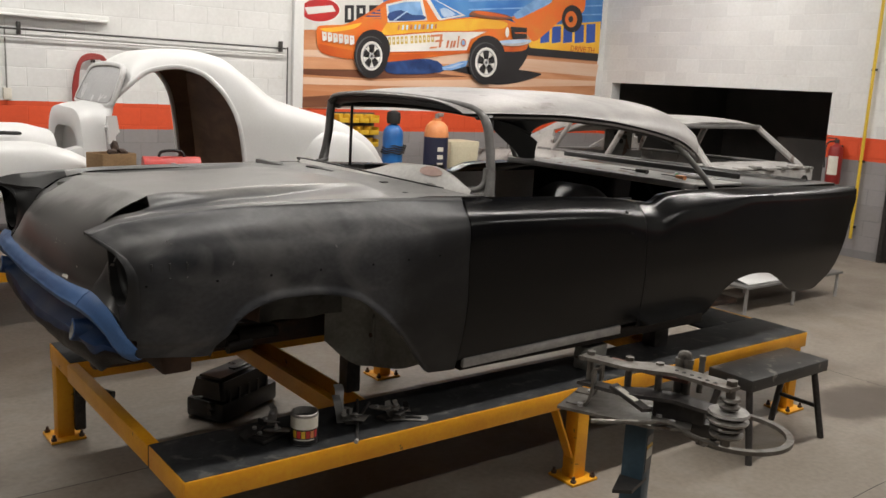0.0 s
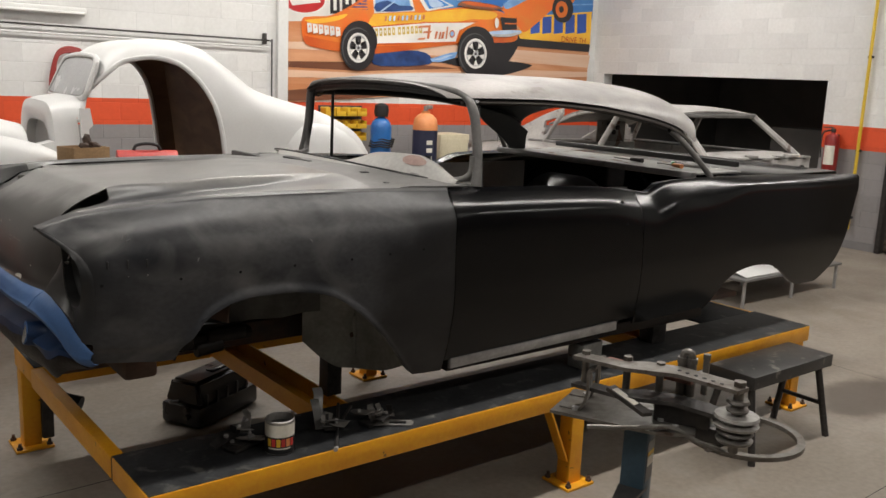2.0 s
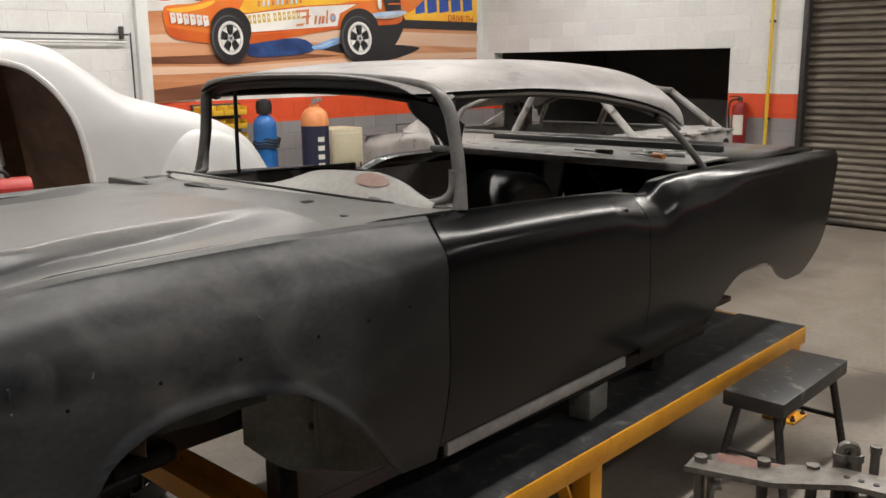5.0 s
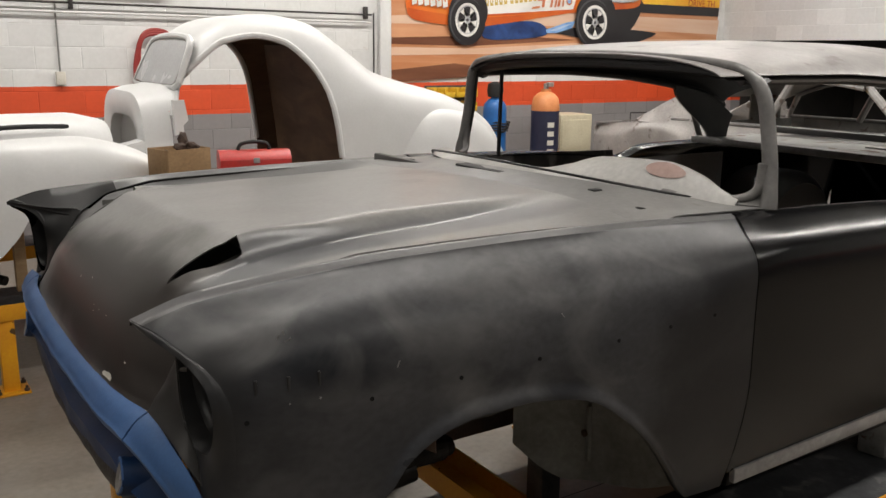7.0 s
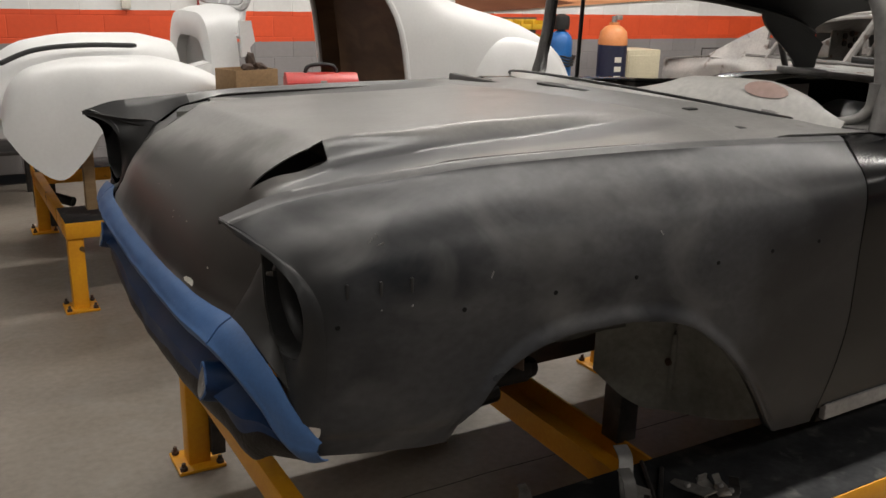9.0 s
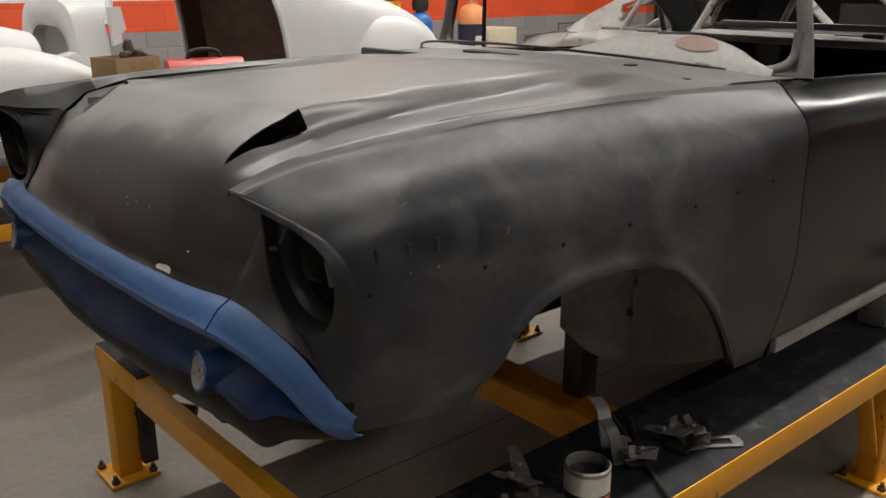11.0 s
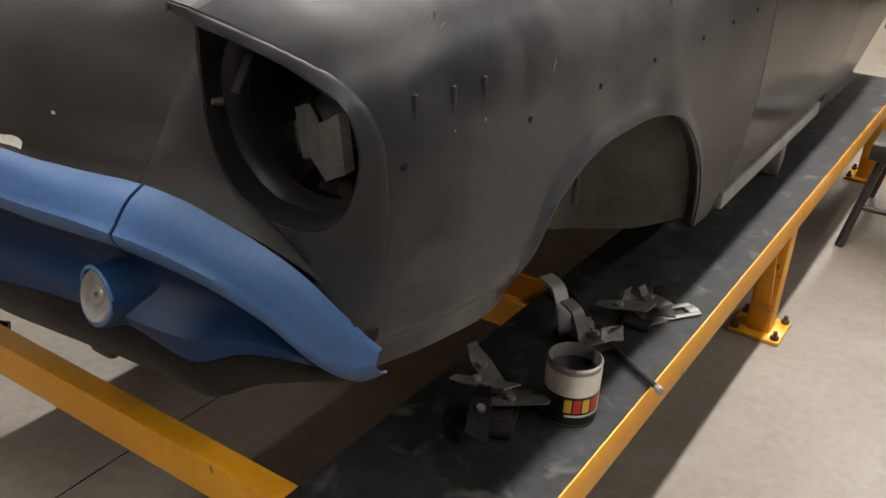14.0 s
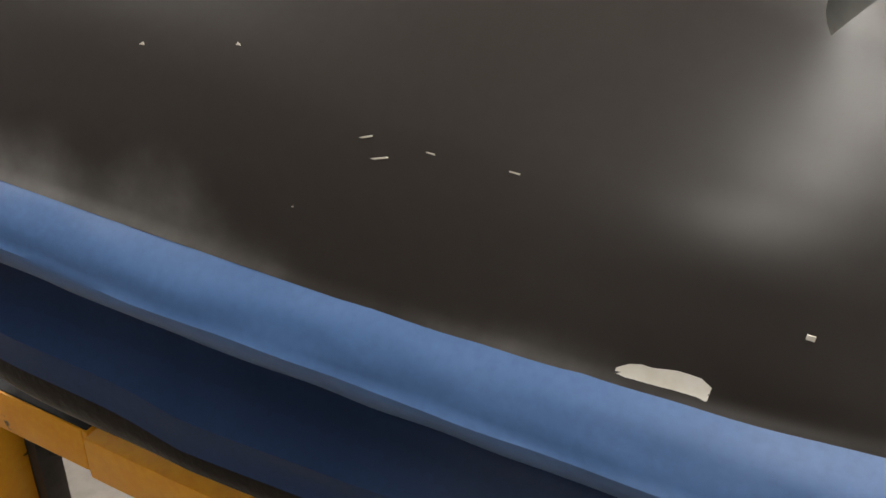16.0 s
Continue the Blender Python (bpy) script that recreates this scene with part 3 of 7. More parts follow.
def lift():
    t = thing("vehicle_lift", "yellow steel body bench with black runway tops, bolted to the floor", "vehicle lift")
    ZT, HB = 0.522, 0.092
    x0, x1 = -0.515, 3.6
    for ya, yb, nm in ((-1.06, -0.672, "near"), (0.455, 0.84, "far")):
        out = ya if nm == "near" else yb
        b = B()
        box(b, ((x0 + x1) / 2, (ya + yb) / 2, ZT - 0.004), (x1 - x0 - 0.008, yb - ya - 0.008, 0.008), 0.002)
        part("runway_top", b, M_RAIL, t, "scuffed black runway plate")
        for y in (ya + 0.006, yb - 0.006):
            b = B()
            box(b, ((x0 + x1) / 2, y, ZT - 0.003 - HB / 2), (x1 - x0, 0.012, HB), 0.003)
            part("side_beam", b, M_YELLOW if abs(y - out) < 0.1 or nm == "far" else M_RUST, t)
        b = B()
        box(b, (x0 + 0.006, (ya + yb) / 2, ZT - 0.003 - HB / 2), (0.012, yb - ya - 0.026, HB), 0.003)
        part("end_plate", b, M_YELLOW, t)
        for x in (-0.465, 1.575, 3.53):
            base_leg(t, x, out + (0.055 if nm == "near" else -0.04), ZT - HB, 1 if x > 0 else 0)
    b = B()
    box(b, (-0.498, -0.1085, ZT - 0.046), (0.052, 1.125, 0.088), 0.004, Matrix.Rotation(radians(0.5), 4, "Z"))
    part("cross_beam", b, M_YELLOW, t)
    b = B()
    box(b, (3.575, -0.1085, ZT - 0.048), (0.045, 1.125, 0.085), 0.004)
    part("cross_beam", b, M_YELLOW, t)
    b = B()
    box(b, (3.3, -0.11, ZT - 0.008), (0.5, 1.12, 0.012), 0.002)
    part("rear_plate", b, M_RAIL, t)
    for x, w in ((0.425, 0.15), (2.5, 0.15)):
        b = B()
        prof = [(-w / 2, 0), (-w / 2, -0.08), (w / 2, -0.08), (w / 2, 0), (w / 2 - 0.01, 0), (w / 2 - 0.01, -0.07), (-w / 2 + 0.01, -0.07), (-w / 2 + 0.01, 0)]
        slab(b, prof, 1.125, Matrix.Translation((x, 0.454, ZT - 0.003)) @ Matrix.Rotation(radians(90), 4, "X"))
        part("cross_beam", b, M_YELLOW, t, "yellow channel with its open side up", smooth=False)
    # black jack stub on the far front leg
    b = B()
    box(b, (-0.395, 0.77, 0.235), (0.055, 0.07, 0.38), 0.006)
    part("jack_post", b, M_DARKSTEEL, t)
    b = B()
    rod(b, (-0.40, 0.72, 0.28), (-0.27, 0.6, 0.25), 0.035, n=12)
    part("jack_foot", b, M_BLACK, t)
    return t


LIFT = lift()

# ---- the primed car body ----
RIDGE_Z = ((-0.77, 1.413), (-0.66, 1.452), (-0.47, 1.478), (-0.2, 1.493), (0.1, 1.495), (0.5, 1.487), (0.87, 1.475), (1.39, 1.46), (1.85, 1.435), (2.03, 1.412))
RIDGE_W = ((-0.77, 0.81), (-0.5, 0.845), (0.0, 0.862), (0.87, 0.875), (2.05, 0.885))
QTR_Z = ((1.98, 1.42), (2.03, 1.412), (2.12, 1.401), (2.18, 1.418), (2.26, 1.446), (2.42, 1.457), (2.8, 1.458), (3.4, 1.447), (4.23, 1.425))
QTR_W = ((1.98, 0.885), (2.14, 0.9), (2.28, 0.885), (3.2, 0.895), (4.23, 0.915))
MAX_W = ((-0.77, 0.83), (-0.72, 0.93), (-0.66, 0.985), (-0.5, 1.012), (0.3, 1.02), (1.5, 1.012), (2.6, 0.998), (3.4, 0.98), (4.23, 0.945))
FEND_LOW = ((-0.65, 0.99), (-0.52, 0.976), (-0.43, 0.963), (-0.392, 0.962), (-0.378, 0.99), (-0.366, 1.008), (-0.335, 1.032), (-0.3, 1.08), (-0.25, 1.115), (-0.18, 1.141),
            (-0.1, 1.152), (0.0, 1.152), (0.115, 1.138), (0.21, 1.11), (0.31, 1.044), (0.42, 0.944), (0.515, 0.837), (0.59, 0.748), (0.635, 0.714), (0.85, 0.7))
FAR_DROP = ((-0.77, 0.02), (-0.45, 0.047), (0.0, 0.044), (0.5, 0.032), (0.8, 0.02))
CREASE = ((-0.66, 1.035), (-0.52, 1.024), (-0.37, 1.008))
FEND_FRONT = ((0.97, -0.65), (1.05, -0.652), (1.15, -0.64), (1.25, -0.637), (1.33, -0.668), (1.39, -0.73), (1.413, -0.77))
QTR_LOW = ((1.98, 0.735), (2.6, 0.72), (2.66, 0.745), (2.72, 0.82), (2.79, 0.885), (2.9, 0.928), (3.05, 0.942), (3.2, 0.93), (3.37, 0.87), (3.53, 0.785),
           (3.62, 0.755), (3.84, 0.748), (3.93, 0.79), (4.04, 0.88), (4.11, 1.03), (4.17, 1.22), (4.23, 1.42))


def side_w(x, z, ztop, wtop):
    back = step(0.2, 0.8, x)
    d = max(0.0, ztop - z)
    wm = glide(MAX_W, x)
    cham = (1 - back) * (0.019 + 0.012 * step(-0.76, -0.5, x)) * min(1.0, d / 0.009)
    d = max(0.0, d - 0.009 * (1 - back))
    w = wtop + cham + (wm - wtop - cham) * (0.2 * back * (1 - math.exp(-d / 0.006)) + (1 - 0.2 * back) * (1 - math.exp(-(d / (0.068 + 0.022 * step(-0.6, 0.1, x) - 0.038 * step(0.45, 0.95, x) * (1 - 0.45 * step(1.75, 2.0, x) * (1 - step(2.45, 2.9, x))) - 0.022 * step(2.5, 3.0, x))) ** (1.28 + 0.32 * back))))
    return w - 0.06 * max(0.0, (1.06 - z) / 0.35) ** 1.7


GAP_F = ((0.7, 0.785), (1.0, 0.79), (1.25, 0.785), (1.4, 0.79), (1.44, 0.805), (1.475, 0.835))
GAP_R = ((0.7, 2.02), (1.0, 2.0), (1.3, 1.985), (1.38, 1.99), (1.41, 2.02))


# the fender's inner shelf beside the hood: its width and its fall, by x
SHELF_W = ((-0.77, 0.004), (-0.75, 0.016), (-0.72, 0.036), (-0.66, 0.088), (-0.62, 0.122), (-0.59, 0.142), (-0.56, 0.138), (-0.54, 0.126), (-0.5, 0.09), (-0.45, 0.054), (-0.4, 0.049), (-0.3, 0.045))
SHELF_D = ((-0.77, 0.012), (-0.74, 0.016), (-0.7, 0.034), (-0.66, 0.056), (-0.62, 0.071), (-0.59, 0.076), (-0.56, 0.071), (-0.54, 0.064), (-0.5, 0.05), (-0.45, 0.034), (-0.4, 0.026), (-0.3, 0.012))


def side_panel(name, sg, x0, x1, ztopk, wtopk, lowk, material, parent, nu, nv, strip=0.045, label="", front=None):
    """An outer body panel of one side: a narrow top strip, the shoulder and the flank down to its lower edge."""
    ns = 3
    ridge = 4 if x0 is FEND_FRONT else 0

    def frac(row, depth):
        """How far down the flank a row lies: a fender's first rows share its ridge chamfer."""
        k = (0.5 - 0.5 * math.cos(math.pi * max(0, row - ridge) / (nv - ridge))) ** 1.05
        top = 0.009 / depth if ridge else 0.0
        return top * row / ridge if row < ridge else top + (1 - top) * k

    def ends(z):
        a = glide(x0, z) if isinstance(x0, tuple) else x0
        c = glide(x1, z) if isinstance(x1, tuple) else x1
        return a + (0.0022 if x0 in (GAP_F, GAP_R) else 0), c - (0.0022 if x1 in (GAP_F, GAP_R) else 0)

    def fn(u, v):
        j = v * (nv + ns)
        top = ends(1.6)
        x = top[0] + u * (top[1] - top[0])
        if j < ns:
            k = 1 - j / ns
            wide, drop = (glide(SHELF_W, x), glide(SHELF_D, x)) if x < -0.3 else (strip + 0.016 * step(0.1, 0.45, x), 0.012)
            return Vector((x, sg * (glide(wtopk, x) - wide * k), glide(ztopk, x) - drop * k))
        vv = frac(j - ns, 0.428)
        if x0 is FEND_FRONT:
            ze = 1.413 + vv * (0.985 - 1.413)
            xe = glide(FEND_FRONT, ze)
            x1z = ends(1.475 + vv * (0.706 - 1.475))[1]
            x = xe + u * (x1z - xe)
            off = ze - (glide(ztopk, xe) + frac(j - ns, glide(ztopk, xe) - glide(lowk, xe)) * (glide(lowk, xe) - glide(ztopk, xe)))
            zt = glide(ztopk, x)
            vv = frac(j - ns, zt - glide(lowk, x))
            z = zt + vv * (glide(lowk, x) - zt) + off * (1 - u) ** 7
            zt = max(zt, z)
            w = side_w(x, z, zt, glide(wtopk, x))
            cr = glide(CREASE, x)
            w -= 0.013 * step(cr, cr - 0.014, z) * step(-0.34, -0.4, x)
            w += 0.009 * step(0.04, 0.004, z - glide(lowk, x)) * step(-0.38, -0.3, x) * step(0.66, 0.58, x)
            return Vector((x, sg * w, z))
        for _ in range(8):
            zt = glide(ztopk, x)
            z = zt + vv * (glide(lowk, x) - zt)
            e = ends(z)
            x = e[0] + u * (e[1] - e[0])
        zt = glide(ztopk, x)
        z = zt + vv * (glide(lowk, x) - zt)
        return Vector((x, sg * side_w(x, z, zt, glide(wtopk, x)), z))

    b = B()
    V = sheet(b, fn, nu, nv + ns, flip=sg < 0)
    if ridge:
        # Ridge chamfer and the shelf behind it get the paler highlight colour.
        worn = set(v for col in V for v in col[ns:ns + ridge + 1]) | set(v for col in V if col[0].co.x > -0.42 for v in col[:ns])
        # The shelf's front end takes the dark face colour to dull a lamp reflection.
        inside = set(v for col in V if col[0].co.x < -0.4 for v in col[:ns + 1])
        for f in b.faces:
            if all(v in worn for v in f.verts):
                f.material_index = 2
            elif all(v in inside for v in f.verts):
                f.material_index = 1
    if sg > 0:
        for v in b.verts:
            v.co.z -= 0.02 + (glide(FAR_DROP, v.co.x) - 0.02) * step(1.25, 1.42, v.co.z) if ridge else 0.016
    # a returned lip along the lower edge
    low = [col[-1] for col in V]
    inn = [b.verts.new(v.co + Vector((0, -sg * 0.028, 0.004))) for v in low]
    for i in range(len(low) - 1):
        q = (low[i], low[i + 1], inn[i + 1], inn[i])
        b.faces.new(tuple(reversed(q)) if sg < 0 else q)
    if front:
        front(b, V[0][ns:], V[1][ns:], sg)
    return part(name, b, material, parent, label, thick=0.003, sharp=50)


def arch_bead(sg, lowk, xa, xb, ztopk, wtopk, material, parent):
    pts = []
    for i in range(61):
        x = xa + (xb - xa) * i / 60
        z = glide(lowk, x)
        pts.append((x, sg * (side_w(x, z, glide(ztopk, x), glide(wtopk, x)) + (0.002 if lowk is FEND_LOW else -0.004)), z + 0.004))
    return part("arch_flange", tube(B(), pts, [0.0052 * min(1.0, 0.25 + 0.15 * min(i, 60 - i)) for i in range(61)], 8), material, parent, "rubbed bare wheel arch flange")


NOSE = ((0.0, -0.751, 1.153), (0.05, -0.745, 1.164), (0.1, -0.741, 1.182), (0.2, -0.731, 1.214), (0.4, -0.703, 1.272), (0.6, -0.652, 1.334), (0.8, -0.572, 1.402), (0.92, -0.508, 1.445), (0.96, -0.48, 1.462), (1.0, -0.453, 1.475), (1.05, -0.41, 1.482), (1.1, -0.364, 1.486))
NX = tuple((k[0], k[1]) for k in NOSE) + ((1.5, 0.0), (2.0, 0.5))
NZ = tuple((k[0], k[2]) for k in NOSE) + ((1.5, 1.503), (2.0, 1.506))


def hood_point(u, v):
    """The hood and nose: u across, v from the lower lip of the nose to the cowl."""
    s = 2.0 * (v ** 0.9)
    x, z = glide(NX, s), glide(NZ, s)
    half = glide(((0, 0.655), (0.55, 0.667), (0.66, 0.673), (0.76, 0.682), (0.86, 0.715), (0.93, 0.755), (1.0, 0.797), (1.5, 0.815), (2.0, 0.825)), s)
    y = (2 * u - 1) * half
    a = abs(y)
    yr = glide(((0, 0.44), (0.7, 0.446), (0.85, 0.463), (0.93, 0.482), (1.0, 0.503), (2.0, 0.476)), s)
    if a < yr:
        z += 0.01 * (1 - (a / yr) ** 2) * step(1.0, 1.8, s)
    else:
        D = glide(((0, 0.0), (0.55, 0.0), (0.68, 0.004), (0.8, 0.015), (0.9, 0.031), (1.0, 0.042), (1.5, 0.038), (1.85, 0.015), (2.0, 0.0)), s)
        k = step(0, 0.085, a - yr)
        edge = glide(RIDGE_Z, x) - glide(SHELF_D, x) if s > 0.66 else z
        r = ((a - yr) / max(half - yr, 0.01)) ** 2.2
        low = z - D * k
        z = low + (edge - low) * r * step(0.68, 0.92, s)
        x += 0.4 * D * k * (1 - step(0.8, 1.1, s))
        # the tapering pod behind the scoop
        z += 0.02 * math.exp(-((a - 0.53) / 0.017) ** 2) * (1 - step(-0.45, -0.1, x)) * step(-0.47, -0.458, x)
    x += (0.042 + 0.018 * step(0, 0.25, s)) * (a / 0.66) ** 4 * (1 - step(0.5, 0.95, s))
    z += 0.008 * (a / 0.66) ** 2 * (1 - step(0.0, 0.2, s))
    # the body leans: its far side sits lower
    top = step(0.6, 0.95, s)
    lean = glide(((-0.6, 0.02), (-0.5, 0.028), (-0.3, 0.044), (0.0, 0.046), (0.5, 0.036)), x) * min(1.0, max(0.0, (y + 0.47) / 0.95))
    lean += glide(((-0.6, 0.022), (-0.3, 0.014), (0.2, 0.004), (0.5, -0.013)), x) * step(0.55, 0.78, y)
    return Vector((x, y - 0.026 * step(0.3, 0.64, y) * (1 - step(0.9, 1.3, s)), z - 0.016 * step(0.2, 0.8, y) * (1 - top) - lean * top))


def carve(ob, cutters):
    """Cuts closed shapes out of a mesh for good."""
    for cb in cutters:
        me = bpy.data.meshes.new("cutter")
        cb.normal_update()
        cb.to_mesh(me)
        cb.free()
        co = new("cutter", me)
        bo = ob.modifiers.new("cut", "BOOLEAN")
        bo.operation, bo.object, bo.solver = "DIFFERENCE", co, "EXACT"
        bpy.context.view_layer.update()
        dg = bpy.context.evaluated_depsgraph_get()
        res = bpy.data.meshes.new_from_object(ob.evaluated_get(dg))
        ob.modifiers.clear()
        old = ob.data
        ob.data = res
        bpy.data.objects.remove(co)
        bpy.data.meshes.remove(me)
        bpy.data.meshes.remove(old)


SLOT = ((-0.602, 0.458, 1.374), (-0.586, 0.45, 1.394), (-0.542, 0.461, 1.423), (-0.503, 0.479, 1.448), (-0.478, 0.496, 1.46), (-0.463, 0.5, 1.473), (-0.453, 0.506, 1.478),
        (-0.447, 0.523, 1.475), (-0.453, 0.546, 1.46), (-0.464, 0.558, 1.447), (-0.51, 0.528, 1.422), (-0.551, 0.493, 1.403))


def scoop_cutter(sg):
    """The outline of the open scoop slot, as a prism through the hood sheet."""
    c = B()
    n = Vector((-0.55, sg * 0.12, 0.83)).normalized()
    pts = [Vector((p.x, sg * p.y, p.z)) + (Vector((0.03, -0.012, -0.028)) if sg > 0 else Vector()) for p in curve_pts(SLOT + SLOT[:1], 4)[:-1]]
    up, dn = [c.verts.new(p + n * 0.07) for p in pts], [c.verts.new(p - n * 0.07) for p in pts]
    for i in range(len(pts)):
        j = (i + 1) % len(pts)
        c.faces.new((up[i], up[j], dn[j], dn[i]))
    c.faces.new(up)
    c.faces.new(list(reversed(dn)))
    bmesh.ops.recalc_face_normals(c, faces=c.faces)
    return c


def build_car():
    car = thing("car_body_shell", "stripped two-door hardtop car body in patchy dark primer", "car body")
    # flanks
    for sg in (-1, 1):
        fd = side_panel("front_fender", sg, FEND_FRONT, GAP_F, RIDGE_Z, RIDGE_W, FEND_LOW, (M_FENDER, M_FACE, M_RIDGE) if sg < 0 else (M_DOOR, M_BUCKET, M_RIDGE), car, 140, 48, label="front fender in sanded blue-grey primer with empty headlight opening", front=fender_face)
        arch_bead(sg, FEND_LOW, -0.3, 0.62, RIDGE_Z, RIDGE_W, M_RUBBED, fd)
        dlow = ((0.8, 0.748), (2.1, 0.772))
        dr = side_panel("door", sg, GAP_F, GAP_R, RIDGE_Z, RIDGE_W, dlow, M_DOOR, car, 50, 34, label="satin black primed door without glass")
        side_panel("quarter_panel", sg, GAP_R, 4.225, QTR_Z, QTR_W, QTR_LOW, M_DOOR, car, 110, 34, label="satin black primed rear quarter with fin")
        arch_bead(sg, QTR_LOW, 2.66, 3.6, QTR_Z, QTR_W, M_DOOR, car)
        b = B()
        box(b, (1.36, sg * 0.966, 0.698), (1.06, 0.02, 0.045), 0.003, Matrix.Rotation(radians(-0.9), 4, "Y") @ Matrix.Translation((0, 0, 0.02)))
        part("sill_strip", b, M_GALV, car, "bare galvanised sill strip")
        b = B()
        box(b, (1.72, sg * 0.9, 0.715), (1.8, 0.1, 0.06), 0.01)
        part("rocker", b, M_VALANCE, car)
        # inner sides of door and quarter
        b = B()
        sheet(b, lambda u, v: Vector((0.86 + 1.18 * u, sg * (0.83 - 0.02 * math.sin(math.pi * v)), 1.452 - 0.03 * u - 0.66 * v)), 40, 24, flip=sg > 0, skip=lambda u, v: any(a < u < c and e < v < g for a, c, e, g in ((0.2, 0.44, 0.2, 0.5), (0.52, 0.7, 0.16, 0.62), (0.78, 0.86, 0.25, 0.45), (0.1, 0.16, 0.25, 0.4))))
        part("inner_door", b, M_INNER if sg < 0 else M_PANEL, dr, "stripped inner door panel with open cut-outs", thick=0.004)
        b = B()
        sheet(b, lambda u, v: Vector((2.06 + 0.8 * u, sg * 0.80, 1.375 - 0.63 * v)), 8, 8, flip=sg > 0)
        part("inner_quarter", b, M_DASH, car, thick=0.004)
        # trim clip holes
        for x, z in ((-0.62, 1.241), (-0.372, 1.241), (-0.162, 1.243), (0.047, 1.245), (0.286, 1.245), (0.46, 1.25), (0.62, 1.255)):
            w = side_w(x, z, glide(RIDGE_Z, x), glide(RIDGE_W, x))
            b = B()
            rod(b, (x, sg * (w - 0.004), z), (x, sg * (w + 0.0012), z), 0.0048, n=10)
            part("clip_hole", b, M_HOLE, fd)
        for x, z in ((1.84, 1.37), (1.86, 1.27)):
            w = side_w(x, z, glide(RIDGE_Z, x), glide(RIDGE_W, x))
            b = B()
            rod(b, (x, sg * (w - 0.004), z), (x, sg * (w + 0.0012), z), 0.011 if z > 1.3 else 0.006, n=12)
            part("clip_hole", b, M_HOLE, dr)
        for k in range(3):
            x, z = -0.60 + 0.06 * k, 1.295
            w = side_w(x, z, glide(RIDGE_Z, x), glide(RIDGE_W, x))
            b = B()
            box(b, (x, sg * (w - 0.0022), z), (0.0065, 0.006, 0.045), 0.0018)
            part("hash_slot", b, M_INNER, fd)
            b = B()
            bmesh.ops.create_icosphere(b, subdivisions=2, radius=0.0062, matrix=Matrix.Translation((x, sg * (w - 0.0026), z - 0.03)))
            part("filler_spot", b, M_COWL, fd)
        for k, (x, z, tl) in enumerate(((-0.545, 1.383, 35), (-0.532, 1.388, -20), (-0.528, 1.378, 70), (-0.31, 1.3, 20), (0.12, 1.33, -40))):
            w = side_w(x, z, glide(RIDGE_Z, x), glide(RIDGE_W, x))
            b = B()
            box(b, (0, 0, 0), (0.0028, 0.001, 0.014), 0, Matrix.Translation((x, sg * (w + 0.0008), z)) @ Matrix.Rotation(radians(tl), 4, "Y"))
            part("paint_scratch", b, M_COWL, fd)
        headlight(car, fd, sg)
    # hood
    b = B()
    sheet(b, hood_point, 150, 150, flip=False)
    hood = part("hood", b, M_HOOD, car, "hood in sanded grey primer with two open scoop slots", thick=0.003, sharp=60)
    carve(hood, [scoop_cutter(-1), scoop_cutter(1)])
    for y, z, ln, tilt, m in ((-0.225, 1.269, 0.008, 0, M_PAPER), (-0.289, 1.27, 0.009, 0, M_PAPER), (-0.175, 1.256, 0.045, -18, M_PAPER), (-0.165, 1.268, 0.03, -22, M_PAPER), (-0.12, 1.208, 0.014, -35, M_PAPER),
                              (-0.052, 1.265, 0.006, 0, M_BLACK), (-0.155, 1.272, 0.006, 0, M_BLACK), (0.05, 1.29, 0.008, 60, M_PAPER), (-0.04, 1.305, 0.007, 30, M_PAPER), (-0.5, 1.22, 0.006, 0, M_PAPER)):
        best = min((hood_point((y / 0.7 + 1) / 2, k / 400) for k in range(200)), key=lambda q: abs(q.z - z))
        b = B()
        box(b, (0, 0, 0), (0.0012, ln * 0.9, 0.0011 if ln > 0.01 else ln * 0.6), 0, Matrix.Translation((best.x - 0.0018, y, z)) @ Matrix.Rotation(radians(tilt), 4, "X"))
        part("paint_chip" if m is M_PAPER else "clip_hole", b, m, hood)
    for sg in (-1, 1):
        b = B()
        sheet(b, lambda u, v: Vector((-0.63 + 0.2 * u, sg * (0.47 + 0.06 * u + 0.05 * math.cos(math.pi * v)), 1.335 + 0.1 * u - 0.035 * math.sin(math.pi * v))), 8, 8)
        part("scoop_channel", b, M_APRON, hood, "dark channel under the scoop slot", thick=0.003)
    # cowl
    def cowl(u, v):
        y = (2 * u - 1) * 0.862
        a = abs(y)
        xb = glide(((0, 0.66), (0.35, 0.70), (0.6, 0.79), (0.75, 0.905), (0.82, 0.985), (0.862, 1.05)), a)
        x = 0.5035 + (xb - 0.5035) * v
        z0 = hood_point(min(1, max(0, (y / 0.825 + 1) / 2)), 1.0).z
        z1 = glide(((0, 1.53), (0.4, 1.52), (0.65, 1.5), (0.828, 1.476)), a) - 0.02 * min(1.0, max(0.0, (y + 0.47) / 0.95))
        z = z0 + (z1 - z0) * v - 0.004
        return Vector((x, y, z + (glide(RIDGE_Z, x) + 0.0015 - (0.034 if y > 0.5 else 0) - z) * step(0.7, 0.84, a) * step(0.0, 0.3, v)))
    b = B()
    sheet(b, cowl, 60, 14)
    cw = part("cowl", b, M_COWL, car, "pale grey primed cowl panel with vent openings", thick=0.003)
    for x, y, sx, sy in ((0.644, -0.531, 0.035, 0.03), (0.644, 0.531, 0.035, 0.03), (0.63, 0.02, 0.05, 0.26)):
        b = B()
